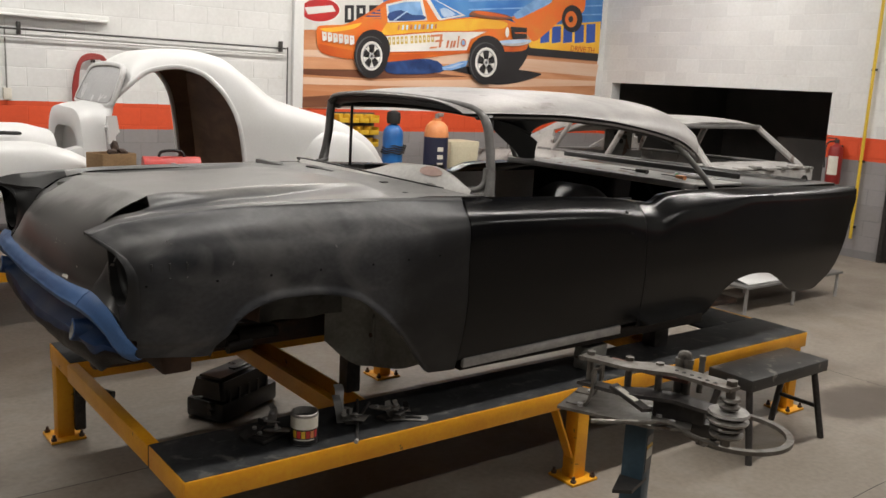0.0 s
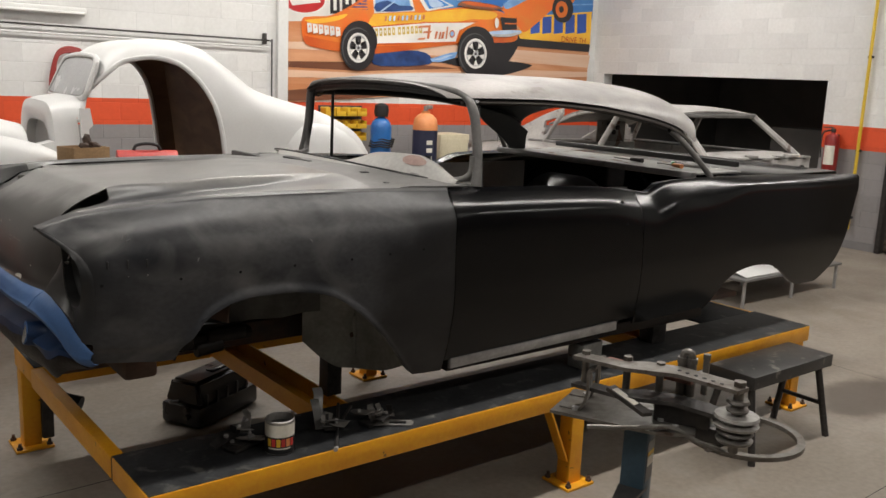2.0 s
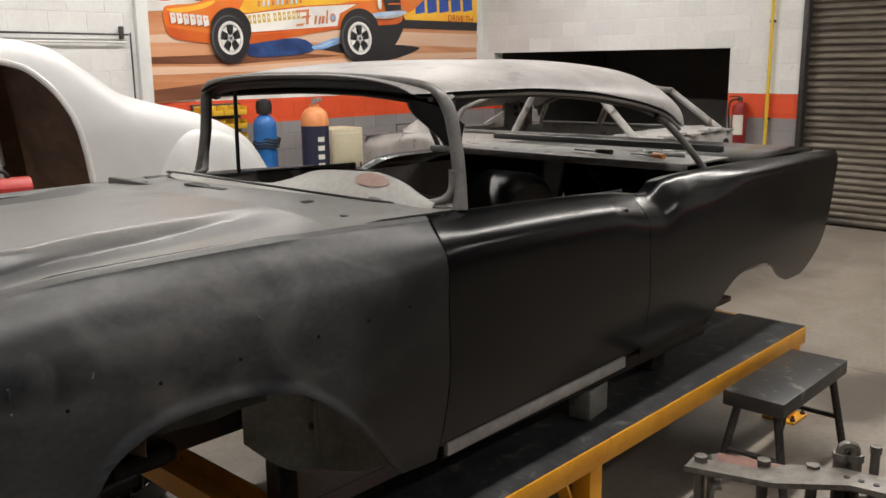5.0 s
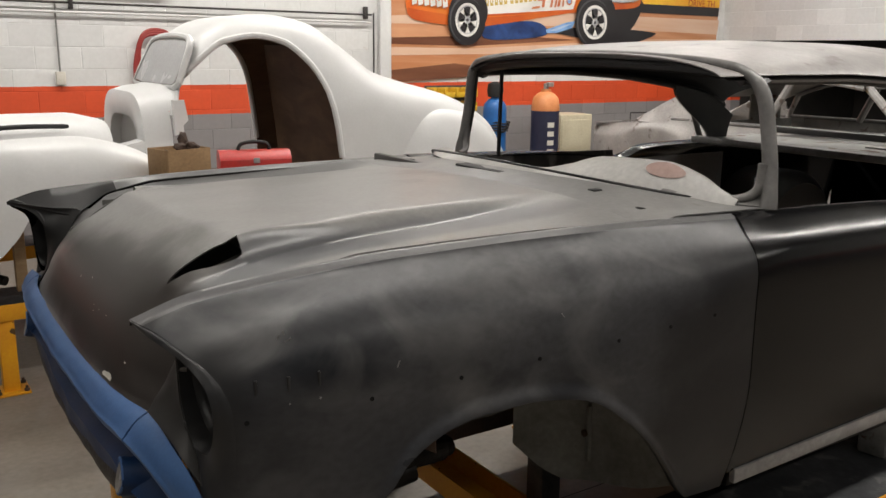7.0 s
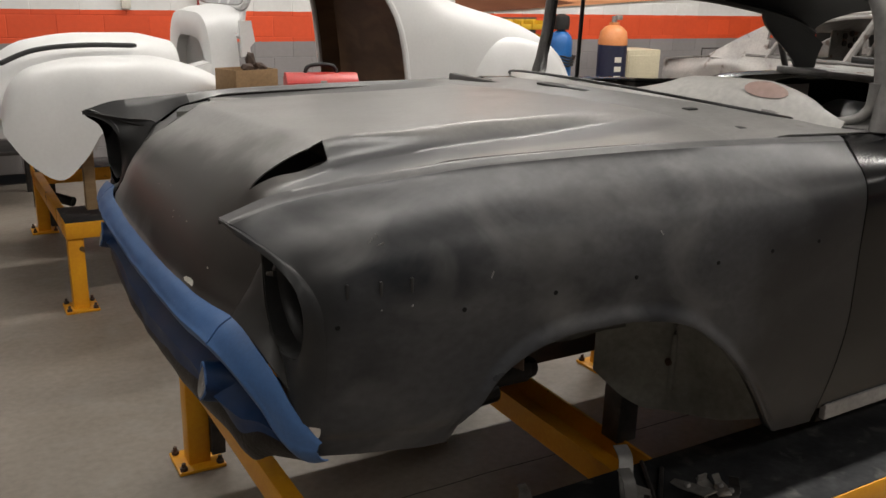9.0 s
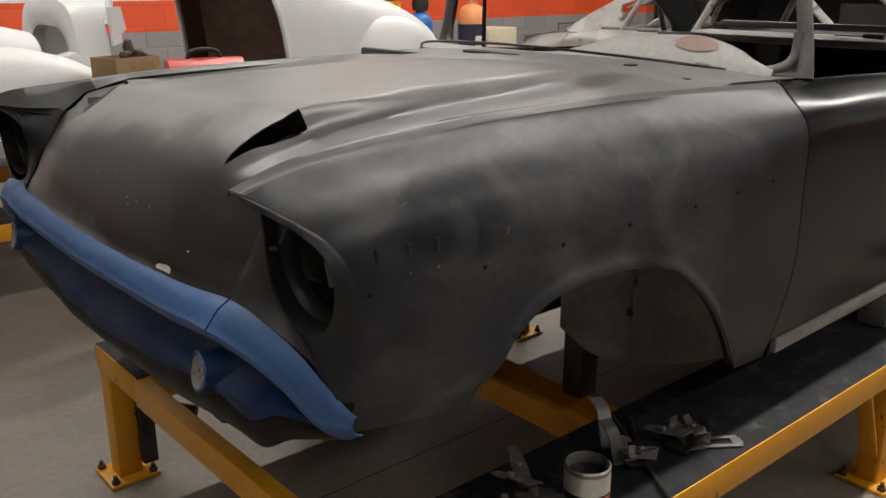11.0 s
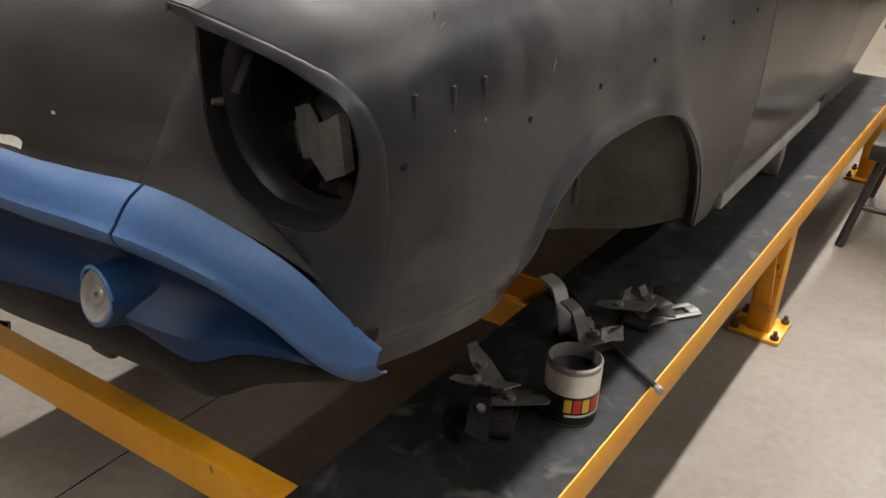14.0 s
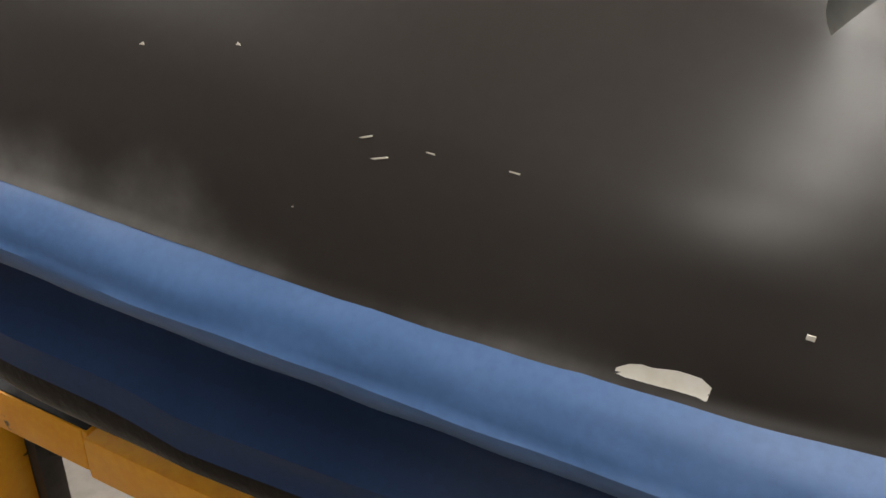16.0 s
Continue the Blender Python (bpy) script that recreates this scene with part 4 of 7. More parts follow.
        z = cowl((y / 0.862 + 1) / 2, 0.7).z
        box(b, (x, y, z + 0.002), (sx, sy, 0.008), 0.003)
        part("vent_opening", b, M_BLACK, cw)
    # windshield frame: both pillars and the header in one bow, with a dark rubber channel
    half = [(0.985, 0.869, 1.472), (0.99, 0.866, 1.515), (0.998, 0.855, 1.57), (1.005, 0.832, 1.68), (1.0, 0.806, 1.79), (0.985, 0.755, 1.852), (0.96, 0.64, 1.882), (0.935, 0.3, 1.902)]
    def skew(p):
        """The upper body sits a little askew: its far side stands further back."""
        return Vector((p[0] + 0.02 + 0.034 * (1 + p[1] / 0.8), p[1] - 0.06 * max(0.0, p[1] / 0.8), p[2] - 0.006 * (1 + p[1] / 0.8)))
    bow = [skew(q) for q in [(x, -w, z) for x, w, z in half] + [(0.93, 0, 1.907)] + [(x, w, z) for x, w, z in reversed(half)]]
    pts = curve_pts(bow, 8)
    rr = [0.022 + 0.004 * (1 - step(1.46, 1.53, p.z)) - 0.008 * step(1.8, 1.87, p.z) for p in pts]
    frm = part("windshield_frame", tube(B(), pts, rr, 12), M_PILLAR, car, "bare metal windshield frame without glass")
    inner = []
    for p in pts:
        d = Vector((0, -p.y, 1.69 - p.z)).normalized() if p.z < 1.84 else Vector((0, -0.25 * p.y, 1.69 - p.z)).normalized()
        inner.append(p + d * 0.02 + Vector((0.012, 0, 0)))
    part("glass_channel", tube(B(), inner, 0.008, 8), M_INNER, frm, "black glass channel")
    part("header_lining", tube(B(), [p + Vector((0.045, 0, -0.022)) for p in pts if p.z > 1.83], 0.026, 8), M_INNER, frm)
    for sg in (-1, 1):
        corner = curve_pts([(1.004, sg * 0.842, 1.6), (0.998, sg * 0.836, 1.53), (0.972, sg * 0.8, 1.497), (0.915, sg * 0.735, 1.492), (0.83, sg * 0.62, 1.505)], 6)
        edge = curve_pts([(1.006, sg * 0.845, 1.62), (1.02, sg * 0.866, 1.51), (1.02, sg * 0.868, 1.48), (0.91, sg * 0.755, 1.484), (0.83, sg * 0.625, 1.5)], 6)
        if sg > 0:
            corner, edge = [skew(q) for q in corner], [skew(q) for q in edge]
        b = B()
        sheet(b, lambda u, v: corner[round(u * 24)].lerp(edge[round(u * 24)], v), 24, 4, flip=sg > 0)
        part("corner_web", b, M_PILLAR, frm, thick=0.004)
        part("lower_corner", tube(B(), corner, [0.018 - 0.01 * k / 24 for k in range(25)], 10), M_PILLAR, frm)
    base = curve_pts([(0.985, -0.85, 1.472), (0.9, -0.735, 1.487), (0.75, -0.5, 1.518), (0.675, 0, 1.537), (0.75, 0.5, 1.518), (0.9, 0.735, 1.474), (0.985, 0.85, 1.457)], 8)
    part("windshield_sill", tube(B(), base, 0.0045, 8), M_INNER, car)
    # roof
    RC = ((0.93, 1.905), (1.2, 1.94), (1.6, 1.957), (2.0, 1.956), (2.4, 1.935), (2.65, 1.893), (2.85, 1.82))
    RE = ((0.93, 1.84), (1.1, 1.846), (1.4, 1.846), (1.8, 1.826), (2.1, 1.79), (2.3, 1.757), (2.47, 1.715), (2.6, 1.655), (2.72, 1.585), (2.85, 1.51))
    RW = ((0.93, 0.70), (1.0, 0.775), (1.1, 0.79), (1.5, 0.79), (2.1, 0.785), (2.5, 0.78), (2.7, 0.765), (2.85, 0.74))

    def roof(u, v):
        t = 2 * u - 1
        k = math.copysign(1 - (1 - abs(t)) ** 1.6, t)
        x = 0.93 + (1.92 - 0.22 * abs(k) ** 4) * v
        w = glide(RW, x)
        y = w * k
        e = glide(RE, x)
        return skew((x - 0.03 * (1 - abs(t)) * (1 - v), y, e + (glide(RC, x) - e) * (1 - abs(k) ** 3.2) ** (0.75 - 0.2 * step(1.6, 2.6, x))))
    b = B()
    sheet(b, roof, 64, 60)
    rf = part("roof", b, M_ROOF, car, "pale grey primed roof skin with sanding marks", thick=0.004)
    for sg in (-1, 1):
        rail = [skew((x, sg * (glide(RW, x) - 0.012), glide(RE, x) - 0.014)) for x in [1.0 + 1.62 * i / 30 for i in range(31)]]
        part("drip_rail", tube(B(), rail, 0.007, 8), M_ROOF, rf)
        inn = [skew((x, sg * (glide(RW, x) - 0.055), glide(RE, x) - 0.012)) for x in [1.0 + 1.58 * i / 30 for i in range(31)]]
        part("inner_rail", tube(B(), inn, 0.018, 8), M_INNER, rf)
        post = curve_pts([(2.46, sg * 0.745, 1.7), (2.53, sg * 0.77, 1.65), (2.62, sg * 0.81, 1.56), (2.72, sg * 0.85, 1.45)], 6)
        part("rear_pillar", tube(B(), post, [0.016] * 19, 10), M_PILLAR, car, "bare metal rear pillar")
        if sg > 0:
            b = B()
            sheet(b, lambda u, v: skew((2.2 + 0.46 * u + (0.38 - 0.33 * u) * step(0, 1, v), 0.73 + 0.1 * v, (glide(RE, 2.2 + 0.46 * u) - 0.01) * (1 - v) + 1.45 * v)), 12, 14)
            part("pillar_gusset", b, M_INNER, car, thick=0.02)
        bar = [(1.03, sg * 0.845, 1.47), (1.05, sg * 0.82, 1.62), (1.07, sg * 0.775, 1.82)] if sg < 0 else [(1.205, 0.69, 1.45), (1.2, 0.68, 1.62), (1.19, 0.66, 1.85)]
        part("vent_post", tube(B(), curve_pts(bar, 6), 0.009, 8), M_INNER, car)
    def lining(u, v):
        p = roof(0.012 + 0.976 * u, 0.01 + 0.98 * v)
        return p + Vector((0, 0, -0.012))
    b = B()
    sheet(b, lining, 24, 24, flip=True)
    part("headlining", b, M_INNER, rf, thick=0.003)
    # dash, floor, bulkheads
    def dash(u, v):
        y = -0.8 + 1.5 * u
        a = abs(y)
        top = glide(((-0.8, 1.49), (-0.75, 1.512), (-0.69, 1.55), (-0.57, 1.58), (-0.33, 1.572), (-0.2, 1.535), (-0.05, 1.505), (0.1, 1.5), (0.7, 1.5)), y)
        x = glide(((-0.8, 0.955), (-0.57, 0.9), (-0.33, 0.87), (0, 0.84), (0.5, 0.86), (0.7, 0.93)), y)
        xb = glide(((0, 0.69), (0.35, 0.722), (0.5, 0.765), (0.72, 0.875), (0.83, 0.965)), a)
        zb = glide(((0, 1.5), (0.5, 1.488), (0.83, 1.47)), a)
        if v < 0.4:
            k = v / 0.4
            return Vector((xb + (x - xb) * k, y, zb + (top - zb) * math.sin(k * math.pi / 2)))
        k = (v - 0.4) / 0.6
        return Vector((x + 0.06 * math.sin(math.pi * k * 0.6), y, top - 0.26 * k))
    b = B()
    sheet(b, dash, 50, 20)
    db = part("dashboard", b, M_DASH, car, "bare pale grey steel dashboard with a humped cluster", thick=0.004)
    b = B()
    def patch(u, v):
        a = 2 * math.pi * u
        p = dash((-0.6 + 0.06 * v * math.cos(a) + 0.8) / 1.5, 0.24 + 0.09 * v * math.sin(a))
        return p + Vector((-0.003, 0, 0.007))
    sheet(b, patch, 24, 4, close_u=True, flip=True)
    part("filler_patch", b, M_PINK, db, "pinkish round filler patch", thick=0.001)
    for nm, c, s, m in (("floor_pan", (1.87, 0, 0.74), (2.46, 1.7, 0.03), M_RUST), ("firewall", (0.62, 0, 1.12), (0.03, 1.5, 0.74), M_INNER),
                        ("tray_beam", (2.62, 0, 1.457), (0.05, 1.62, 0.035), M_PILLAR),
                        ("parcel_tray", (2.86, 0, 1.462), (0.44, 1.6, 0.01), M_LINER), ("rear_window_bar", (3.12, 0, 1.5), (0.035, 1.5, 0.035), M_INNER),
                        ("boot_lid", (3.62, 0, 1.43), (1.0, 1.66, 0.02), M_DOOR), ("tail_panel", (4.02, 0, 1.15), (0.03, 1.7, 0.5), M_DOOR),
                        ("front_crossmember", (-0.42, 0, 0.86), (0.12, 1.5, 0.08), M_RUST), ("radiator_support", (-0.4, 0, 1.17), (0.02, 1.27, 0.5), M_INNER)):
        b = B()
        box(b, c, s, min(s) * 0.2)
        part(nm, b, m, car)
    for sg in (-1, 1):
        b = B()
        box(b, (0.3, sg * 0.42, 0.83), (1.9, 0.06, 0.1), 0.01)
        part("frame_rail", b, M_RUST, car)
        b = B()
        box(b, (0.5, sg * 0.5 - 0.02, 0.65), (0.075, 0.075, 0.27), 0.005)
        part("body_stand", b, M_DARKSTEEL, car)
        # splash shield behind the front wheel opening
        def shield(u, v):
            y = sg * (0.6 + 0.36 * u)
            lo = glide(((0, 0.81), (0.1, 0.72), (0.2, 0.685), (0.6, 0.7), (1.0, 0.76)), u)
            return Vector((glide(((0, 0.31), (0.1, 0.4), (0.28, 0.505), (1.0, 0.6)), u) + 0.006 * math.sin(9 * v) * u, y, 1.22 + (lo - 1.22) * v))
        b = B()
        sheet(b, shield, 40, 16, flip=sg < 0)
        ss = part("splash_shield", b, M_SPLASH, car, "grey rust-flaked inner splash shield", thick=0.003)
        part("stiffening_bead", tube(B(), [shield(0.29, 0.12 + 0.76 * k / 12) + Vector((-0.003, 0, 0)) for k in range(13)], 0.008, 8), M_SPLASH, ss)
        for u, v in ((0.27, 0.15), (0.27, 0.72), (0.27, 0.45), (0.55, 0.3)):
            b = B()
            p = shield(u, v)
            rod(b, p, p + Vector((-0.012, 0, 0)), 0.011 if v > 0.6 else 0.007, n=8)
            part("bolt", b, M_RUST, ss)
        b = B()
        sheet(b, lambda u, v: Vector((-0.5 + 0.86 * u, sg * (0.64 + 0.02 * v), 1.4 - (0.42 + 0.03 * step(0.3, 0.6, u) + 0.012 * noise.noise(Vector((u * 7, 3, 1)))) * v)), 24, 8, flip=sg < 0)
        part("inner_fender", b, M_APRON, car, "dull grey-green inner fender apron", thick=0.003)
        b = B()
        for c, sz in (((-0.2, 0.72, 0.925), (0.2, 0.08, 0.06)), ((-0.1, 0.74, 0.945), (0.16, 0.07, 0.06)), ((-0.26, 0.74, 0.945), (0.06, 0.08, 0.08)), ((-0.03, 0.7, 0.93), (0.1, 0.09, 0.05))):
            box(b, (c[0], sg * c[1], c[2]), sz, 0.02)
        rod(b, (-0.22, sg * 0.75, 0.9), (-0.12, sg * 0.75, 0.91), 0.03, n=12)
        hb = B()
        sheet(hb, lambda u, v: Vector((glide(((0, -0.391), (0.25, -0.374), (0.5, -0.34), (0.8, -0.305), (1.0, -0.27)), v) + 0.03 * u, sg * (0.99 - 0.32 * u), 0.955 + (0.145 + 0.1 * u) * v - 0.03 * u)), 8, 8, flip=sg < 0)
        part("wheel_house_baffle", hb, M_VALANCE, car, "dark undersealed baffle ahead of the wheel", thick=0.003)
        part("frame_horn", b, M_VALANCE, car, "greasy black frame horn and bracket")
    # domed housing over the far rear wheel
    def tub(u, v):
        a = math.pi * u
        r = 0.35 * min(1.0, 0.82 + 0.18 * math.sin(min(1.0, v * 4) * math.pi / 2))
        return Vector((3.13 + r * math.cos(a), 0.46 + 0.34 * v, 0.93 + r * math.sin(a)))
    b = B()
    sheet(b, tub, 32, 12)
    mid = b.verts.new((3.13, 0.46, 0.93))
    ring = [b.verts.new(tub(k / 32, 0)) for k in range(33)]
    for p, q in zip(ring, ring[1:]):
        b.faces.new((p, q, mid))
    part("rear_wheel_house", b, M_INNER, car, "black domed inner rear wheel housing", thick=0.003)
    # steering wheel
    b = B()
    m = Matrix.Translation((1.42, -0.4, 1.27)) @ Matrix.Rotation(radians(58), 4, "Y")
    tube(b, [m @ Vector((0.2 * math.cos(a * math.pi / 16), 0.2 * math.sin(a * math.pi / 16), 0)) for a in range(32)], 0.012, 8, True)
    for a in (0.4, 2.75):
        rod(b, m @ Vector((0.2 * math.cos(a), 0.2 * math.sin(a), 0)), m @ Vector((0, 0, -0.03)), 0.01, n=8)
    rod(b, m @ Vector((0, 0, 0.0)), (0.8, -0.38, 1.1), 0.025, n=12)
    part("steering_wheel", b, M_INNER, car)
    nose_tape(car)
    for k, (x, y, turn, m, ln) in enumerate(((2.76, -0.62, 70, M_ORANGE, 0.16), (2.84, -0.5, 40, M_GREEN, 0.14), (2.9, -0.66, 110, M_GALV, 0.2), (2.96, -0.56, 75, M_GALV, 0.12), (2.8, -0.3, 85, M_DARKSTEEL, 0.18))):
        tl = thing("hand_tool", ("orange-handled screwdriver", "green-handled pliers", "bare steel file", "bare steel scraper", "dark steel pry bar")[k] + " lying on the parcel tray", "hand tool", "tools on the tray", at=(x, y, 1.468), turn=turn)
        b = B()
        rod(b, (0, 0, 0.016), (ln * 0.55, 0, 0.016), 0.014, 0.011, n=10)
        part("handle", b, m, tl)
        b = B()
        box(b, (ln * 0.55 + ln * 0.4, 0, 0.014), (ln * 0.8, 0.016, 0.008), 0.002)
        part("blade", b, M_GALV, tl)
    return car


# outer edge and opening edge of the fender's front face, key by key: width, height, x
FACE = [((0.81, 1.413, -0.77), (0.806, 1.399, -0.76)), (1.404, (0.838, 1.385, -0.746)), (1.39, (0.87, 1.371, -0.729)), (1.36, (0.915, 1.348, -0.704)), (1.315, (0.965, 1.311, -0.685)),
        (1.27, (0.978, 1.264, -0.677)), (1.22, (0.966, 1.212, -0.674)), (1.16, (0.942, 1.176, -0.673)), (1.1, (0.91, 1.157, -0.672)), (1.04, (0.877, 1.15, -0.672)),
        ((0.976, 1.064, -0.672), (0.847, 1.15, -0.672)), ((0.94, 1.102, -0.688), (0.824, 1.153, -0.672)), ((0.88, 1.13, -0.701), (0.802, 1.161, -0.671)), ((0.8, 1.143, -0.702), (0.777, 1.177, -0.669)),
        ((0.66, 1.15, -0.703), (0.748, 1.213, -0.667)), ((0.662, 1.22, -0.676), (0.733, 1.272, -0.665)), ((0.668, 1.3, -0.655), (0.735, 1.322, -0.67)), ((0.69, 1.368, -0.62), (0.752, 1.356, -0.684)),
        ((0.738, 1.396, -0.66), (0.778, 1.384, -0.714)), ((0.81, 1.413, -0.77), (0.806, 1.399, -0.76))]
LAMP = (0.862, 1.272)


def seam(z):
    """The place on the hood's side edge at a height."""
    p = min((hood_point(0, k / 900) for k in range(540)), key=lambda q: abs(q.z - z))
    return (0.003 - p.y, p.z, p.x)


for k, z in ((14, 1.15), (15, 1.22), (16, 1.3), (17, 1.38)):
    FACE[k] = (seam(z), FACE[k][1])


def fender_face(b, column, behind, sg):
    """The rounded front of the fender round the headlight opening, with its pointed brow, sewn to the flank."""
    ztab = tuple(sorted(((1.413 if k == 0 else e[0]), -float(k)) for k, e in enumerate(FACE[:10])))
    opening = [tuple((float(k), e[1][c]) for k, e in enumerate(FACE)) for c in range(3)]
    drop = 0.02 if sg > 0 else 0.0
    outer = [(v, -glide(ztab, v.co.z + drop)) for v in column if v.co.z + drop > 1.04]
    ahead_of = [(v.co - w.co).normalized() for v, w in zip(column, behind)][:len(outer)]
    rest = [Vector((e[0][2], sg * e[0][0], e[0][1] - drop)) for e in FACE[10:]]
    for i, p in enumerate(curve_pts(rest, 5)[:-1]):
        if 20 <= i <= 35:
            w, zz, xx = seam(p.z + drop)
            p = Vector((xx, sg * (w - 0.0015), p.z))
        outer.append((b.verts.new(p), 10 + i / 5))
    n = len(outer)
    rows = [[v for v, _ in outer]]
    edge = [Vector((glide(opening[2], p), sg * glide(opening[0], p), glide(opening[1], p) - drop)) for _, p in outer]
    for f in (0.2, 0.4, 0.6, 0.8, 0.93, 1.0):
        row = []
        for j, ((v, p), o) in enumerate(zip(outer, edge)):
            a, d = v.co, (o - v.co).length
            if j < len(ahead_of):
                roll = step(1.0, 3.0, p)
                c1 = a + ahead_of[j] * (0.45 * d * roll) + (o - a) * 0.33 * (1 - roll)
                c2 = o + (a - o) * 0.3 + Vector((-0.12 * d * roll, 0, 0))
            else:
                c1, c2 = a + (o - a) * 0.33, o + (a - o) * 0.3 + Vector((0.012 * step(9, 13, p), 0, 0))
            q = a * (1 - f) ** 3 + c1 * 3 * f * (1 - f) ** 2 + c2 * 3 * f * f * (1 - f) + o * f ** 3
            row.append(b.verts.new(q))
        rows.append(row)
    for A, Bq in zip(rows, rows[1:]):
        for j in range(n):
            q = (A[j], A[(j + 1) % n], Bq[(j + 1) % n], Bq[j])
            f = b.faces.new(q if sg < 0 else tuple(reversed(q)))
            f.material_index = 1 if outer[j][1] >= 10 else 0


def headlight(car, fd, sg):
    """The bucket inside the empty headlight opening."""
    opening = curve_pts([Vector((e[1][2], sg * e[1][0], e[1][1])) for e in FACE], 5)[:-1]
    n = len(opening)

    def ring(r, x):
        out = []
        for p in opening:
            d = Vector((0, p.y - sg * LAMP[0], p.z - LAMP[1]))
            k = min(r, 0.94 * d.length) / d.length
            out.append(Vector((x - 0.06 * d.z * k, sg * LAMP[0] + d.y * k, LAMP[1] + d.z * k)))
        return out
    rows = [opening, [p.lerp(q, 0.06) + Vector((0.012, 0, 0)) for p, q in zip(opening, ring(0.1, -0.65))], ring(0.13, -0.632), ring(0.126, -0.64), ring(0.117, -0.637), ring(0.109, -0.626), ring(0.107, -0.612)]
    b = B()
    V = [[b.verts.new(p) for p in r] for r in rows]
    for A, Bq in zip(V, V[1:]):
        for j in range(n):
            q = (A[j], A[(j + 1) % n], Bq[(j + 1) % n], Bq[j])
            b.faces.new(q if sg < 0 else tuple(reversed(q)))
    bk = part("headlight_bucket", b, M_BUCKET, fd, "dark empty headlight bucket ring", thick=0.002)
    b = B()
    rod(b, (-0.652, sg * 0.748, 1.272), (-0.664, sg * 0.745, 1.273), 0.0055, 0.004, n=10)
    part("screw", b, M_WORN, bk)
    b = B()
    sheet(b, lambda u, v: Vector((-0.66 + 0.015 * u, sg * (0.775 + 0.012 * v + 0.012 * u), 1.29 + 0.045 * u)), 6, 2)
    part("lamp_bracket", b, M_BENCH, bk, thick=0.003)
    # braces and sheet metal that show through the opening
    def folded(name, m, label, cols, rough=0.0, lean=0.012):
        """A bent plate: folds run top to bottom; each is given as y, top, bottom, x; the free edges are ragged."""
        b = B()
        n = 6 * (len(cols) - 1)

        def at(u, v):
            k = min(len(cols) - 2, int(u * (len(cols) - 1) + 1e-6))
            c = [p + (q - p) * (u * (len(cols) - 1) - k) for p, q in zip(cols[k], cols[k + 1])]
            rag = rough * noise.noise(Vector((u * 23, v * 19, 4)))
            return Vector((c[3] + lean * v, sg * c[0], c[1] + (c[2] - c[1]) * v + rag * (v > 0.9 or v < 0.1)))
        sheet(b, at, n, 8, flip=sg < 0)
        return part(name, b, m, car, label, thick=0.002, smooth=False)
    folded("lamp_housing_plate", M_LINER, "bent pale grey plate with rust flakes behind the headlight",
           ((0.785, 1.246, 1.178, -0.56), (0.806, 1.262, 1.194, -0.59), (0.812, 1.266, 1.194, -0.582), (0.83, 1.272, 1.187, -0.59), (0.855, 1.256, 1.18, -0.603), (0.893, 1.278, 1.2, -0.612), (0.898, 1.281, 1.205, -0.6)), 0.002)
    folded("lamp_side_plate", M_SPLASH, "pale flaked side plate behind the headlight", ((0.885, 1.237, 1.18, -0.5), (0.91, 1.24, 1.19, -0.495), (0.938, 1.242, 1.205, -0.49)), 0.01)
    folded("lamp_top_plate", M_LINER, "", ((0.8, 1.335, 1.25, -0.48), (0.83, 1.34, 1.262, -0.5), (0.855, 1.34, 1.24, -0.51), (0.893, 1.345, 1.264, -0.52), (0.92, 1.34, 1.265, -0.5)), 0.0, -0.075)
    folded("lamp_lower_plate", M_RUSTY, "", ((0.79, 1.185, 1.11, -0.5), (0.86, 1.2, 1.1, -0.5), (0.95, 1.235, 1.13, -0.5)), 0.004)
    folded("lamp_foot_plate", M_LINER, "", ((0.888, 1.176, 1.14, -0.54), (0.91, 1.18, 1.145, -0.54), (0.93, 1.19, 1.17, -0.54)), 0.006)
    folded("lamp_inner_plate", M_LINER, "", ((0.715, 1.205, 1.16, -0.53), (0.74, 1.216, 1.168, -0.53), (0.772, 1.23, 1.195, -0.53)), 0.006)
    b = B()
    rod(b, (-0.56, sg * 0.806, 1.262), (-0.575, sg * 0.806, 1.256), 0.008, n=10)
    part("bolt", b, M_WORN, car)
    b = B()
    sheet(b, lambda u, v: Vector((-0.3 + 0.16 * u + 0.03 * math.sin(5 * v), sg * (0.46 + 0.47 * u), 1.36 - 0.32 * v)), 24, 20, flip=sg < 0, skip=lambda u, v: (u - 0.86) ** 2 + (v - 0.16) ** 2 * 2 < 0.004)
    part("wheel_house_front", b, M_RUSTY, car, "rust-brown patchy sheet metal behind the headlight", thick=0.003)
    b = B()
    box(b, (0, 0, 0), (0.05, 0.012, 0.5), 0.003, Matrix.Translation((-0.4, sg * 0.72, 1.16)) @ Matrix.Rotation(radians(24), 4, "X") @ Matrix.Rotation(radians(30), 4, "Y"))
    part("fender_brace", b, M_OXIDE, car, "rusty fender brace")
    b = B()
    sheet(b, lambda u, v: Vector((-0.62 + 0.2 * v, sg * (0.44 + 0.5 * u), 1.03 + 0.05 * v + 0.01 * math.sin(7 * u))), 10, 6, flip=sg > 0)
    part("gravel_shield", b, M_LINER, car, "grey rust-spotted gravel shield", thick=0.003)


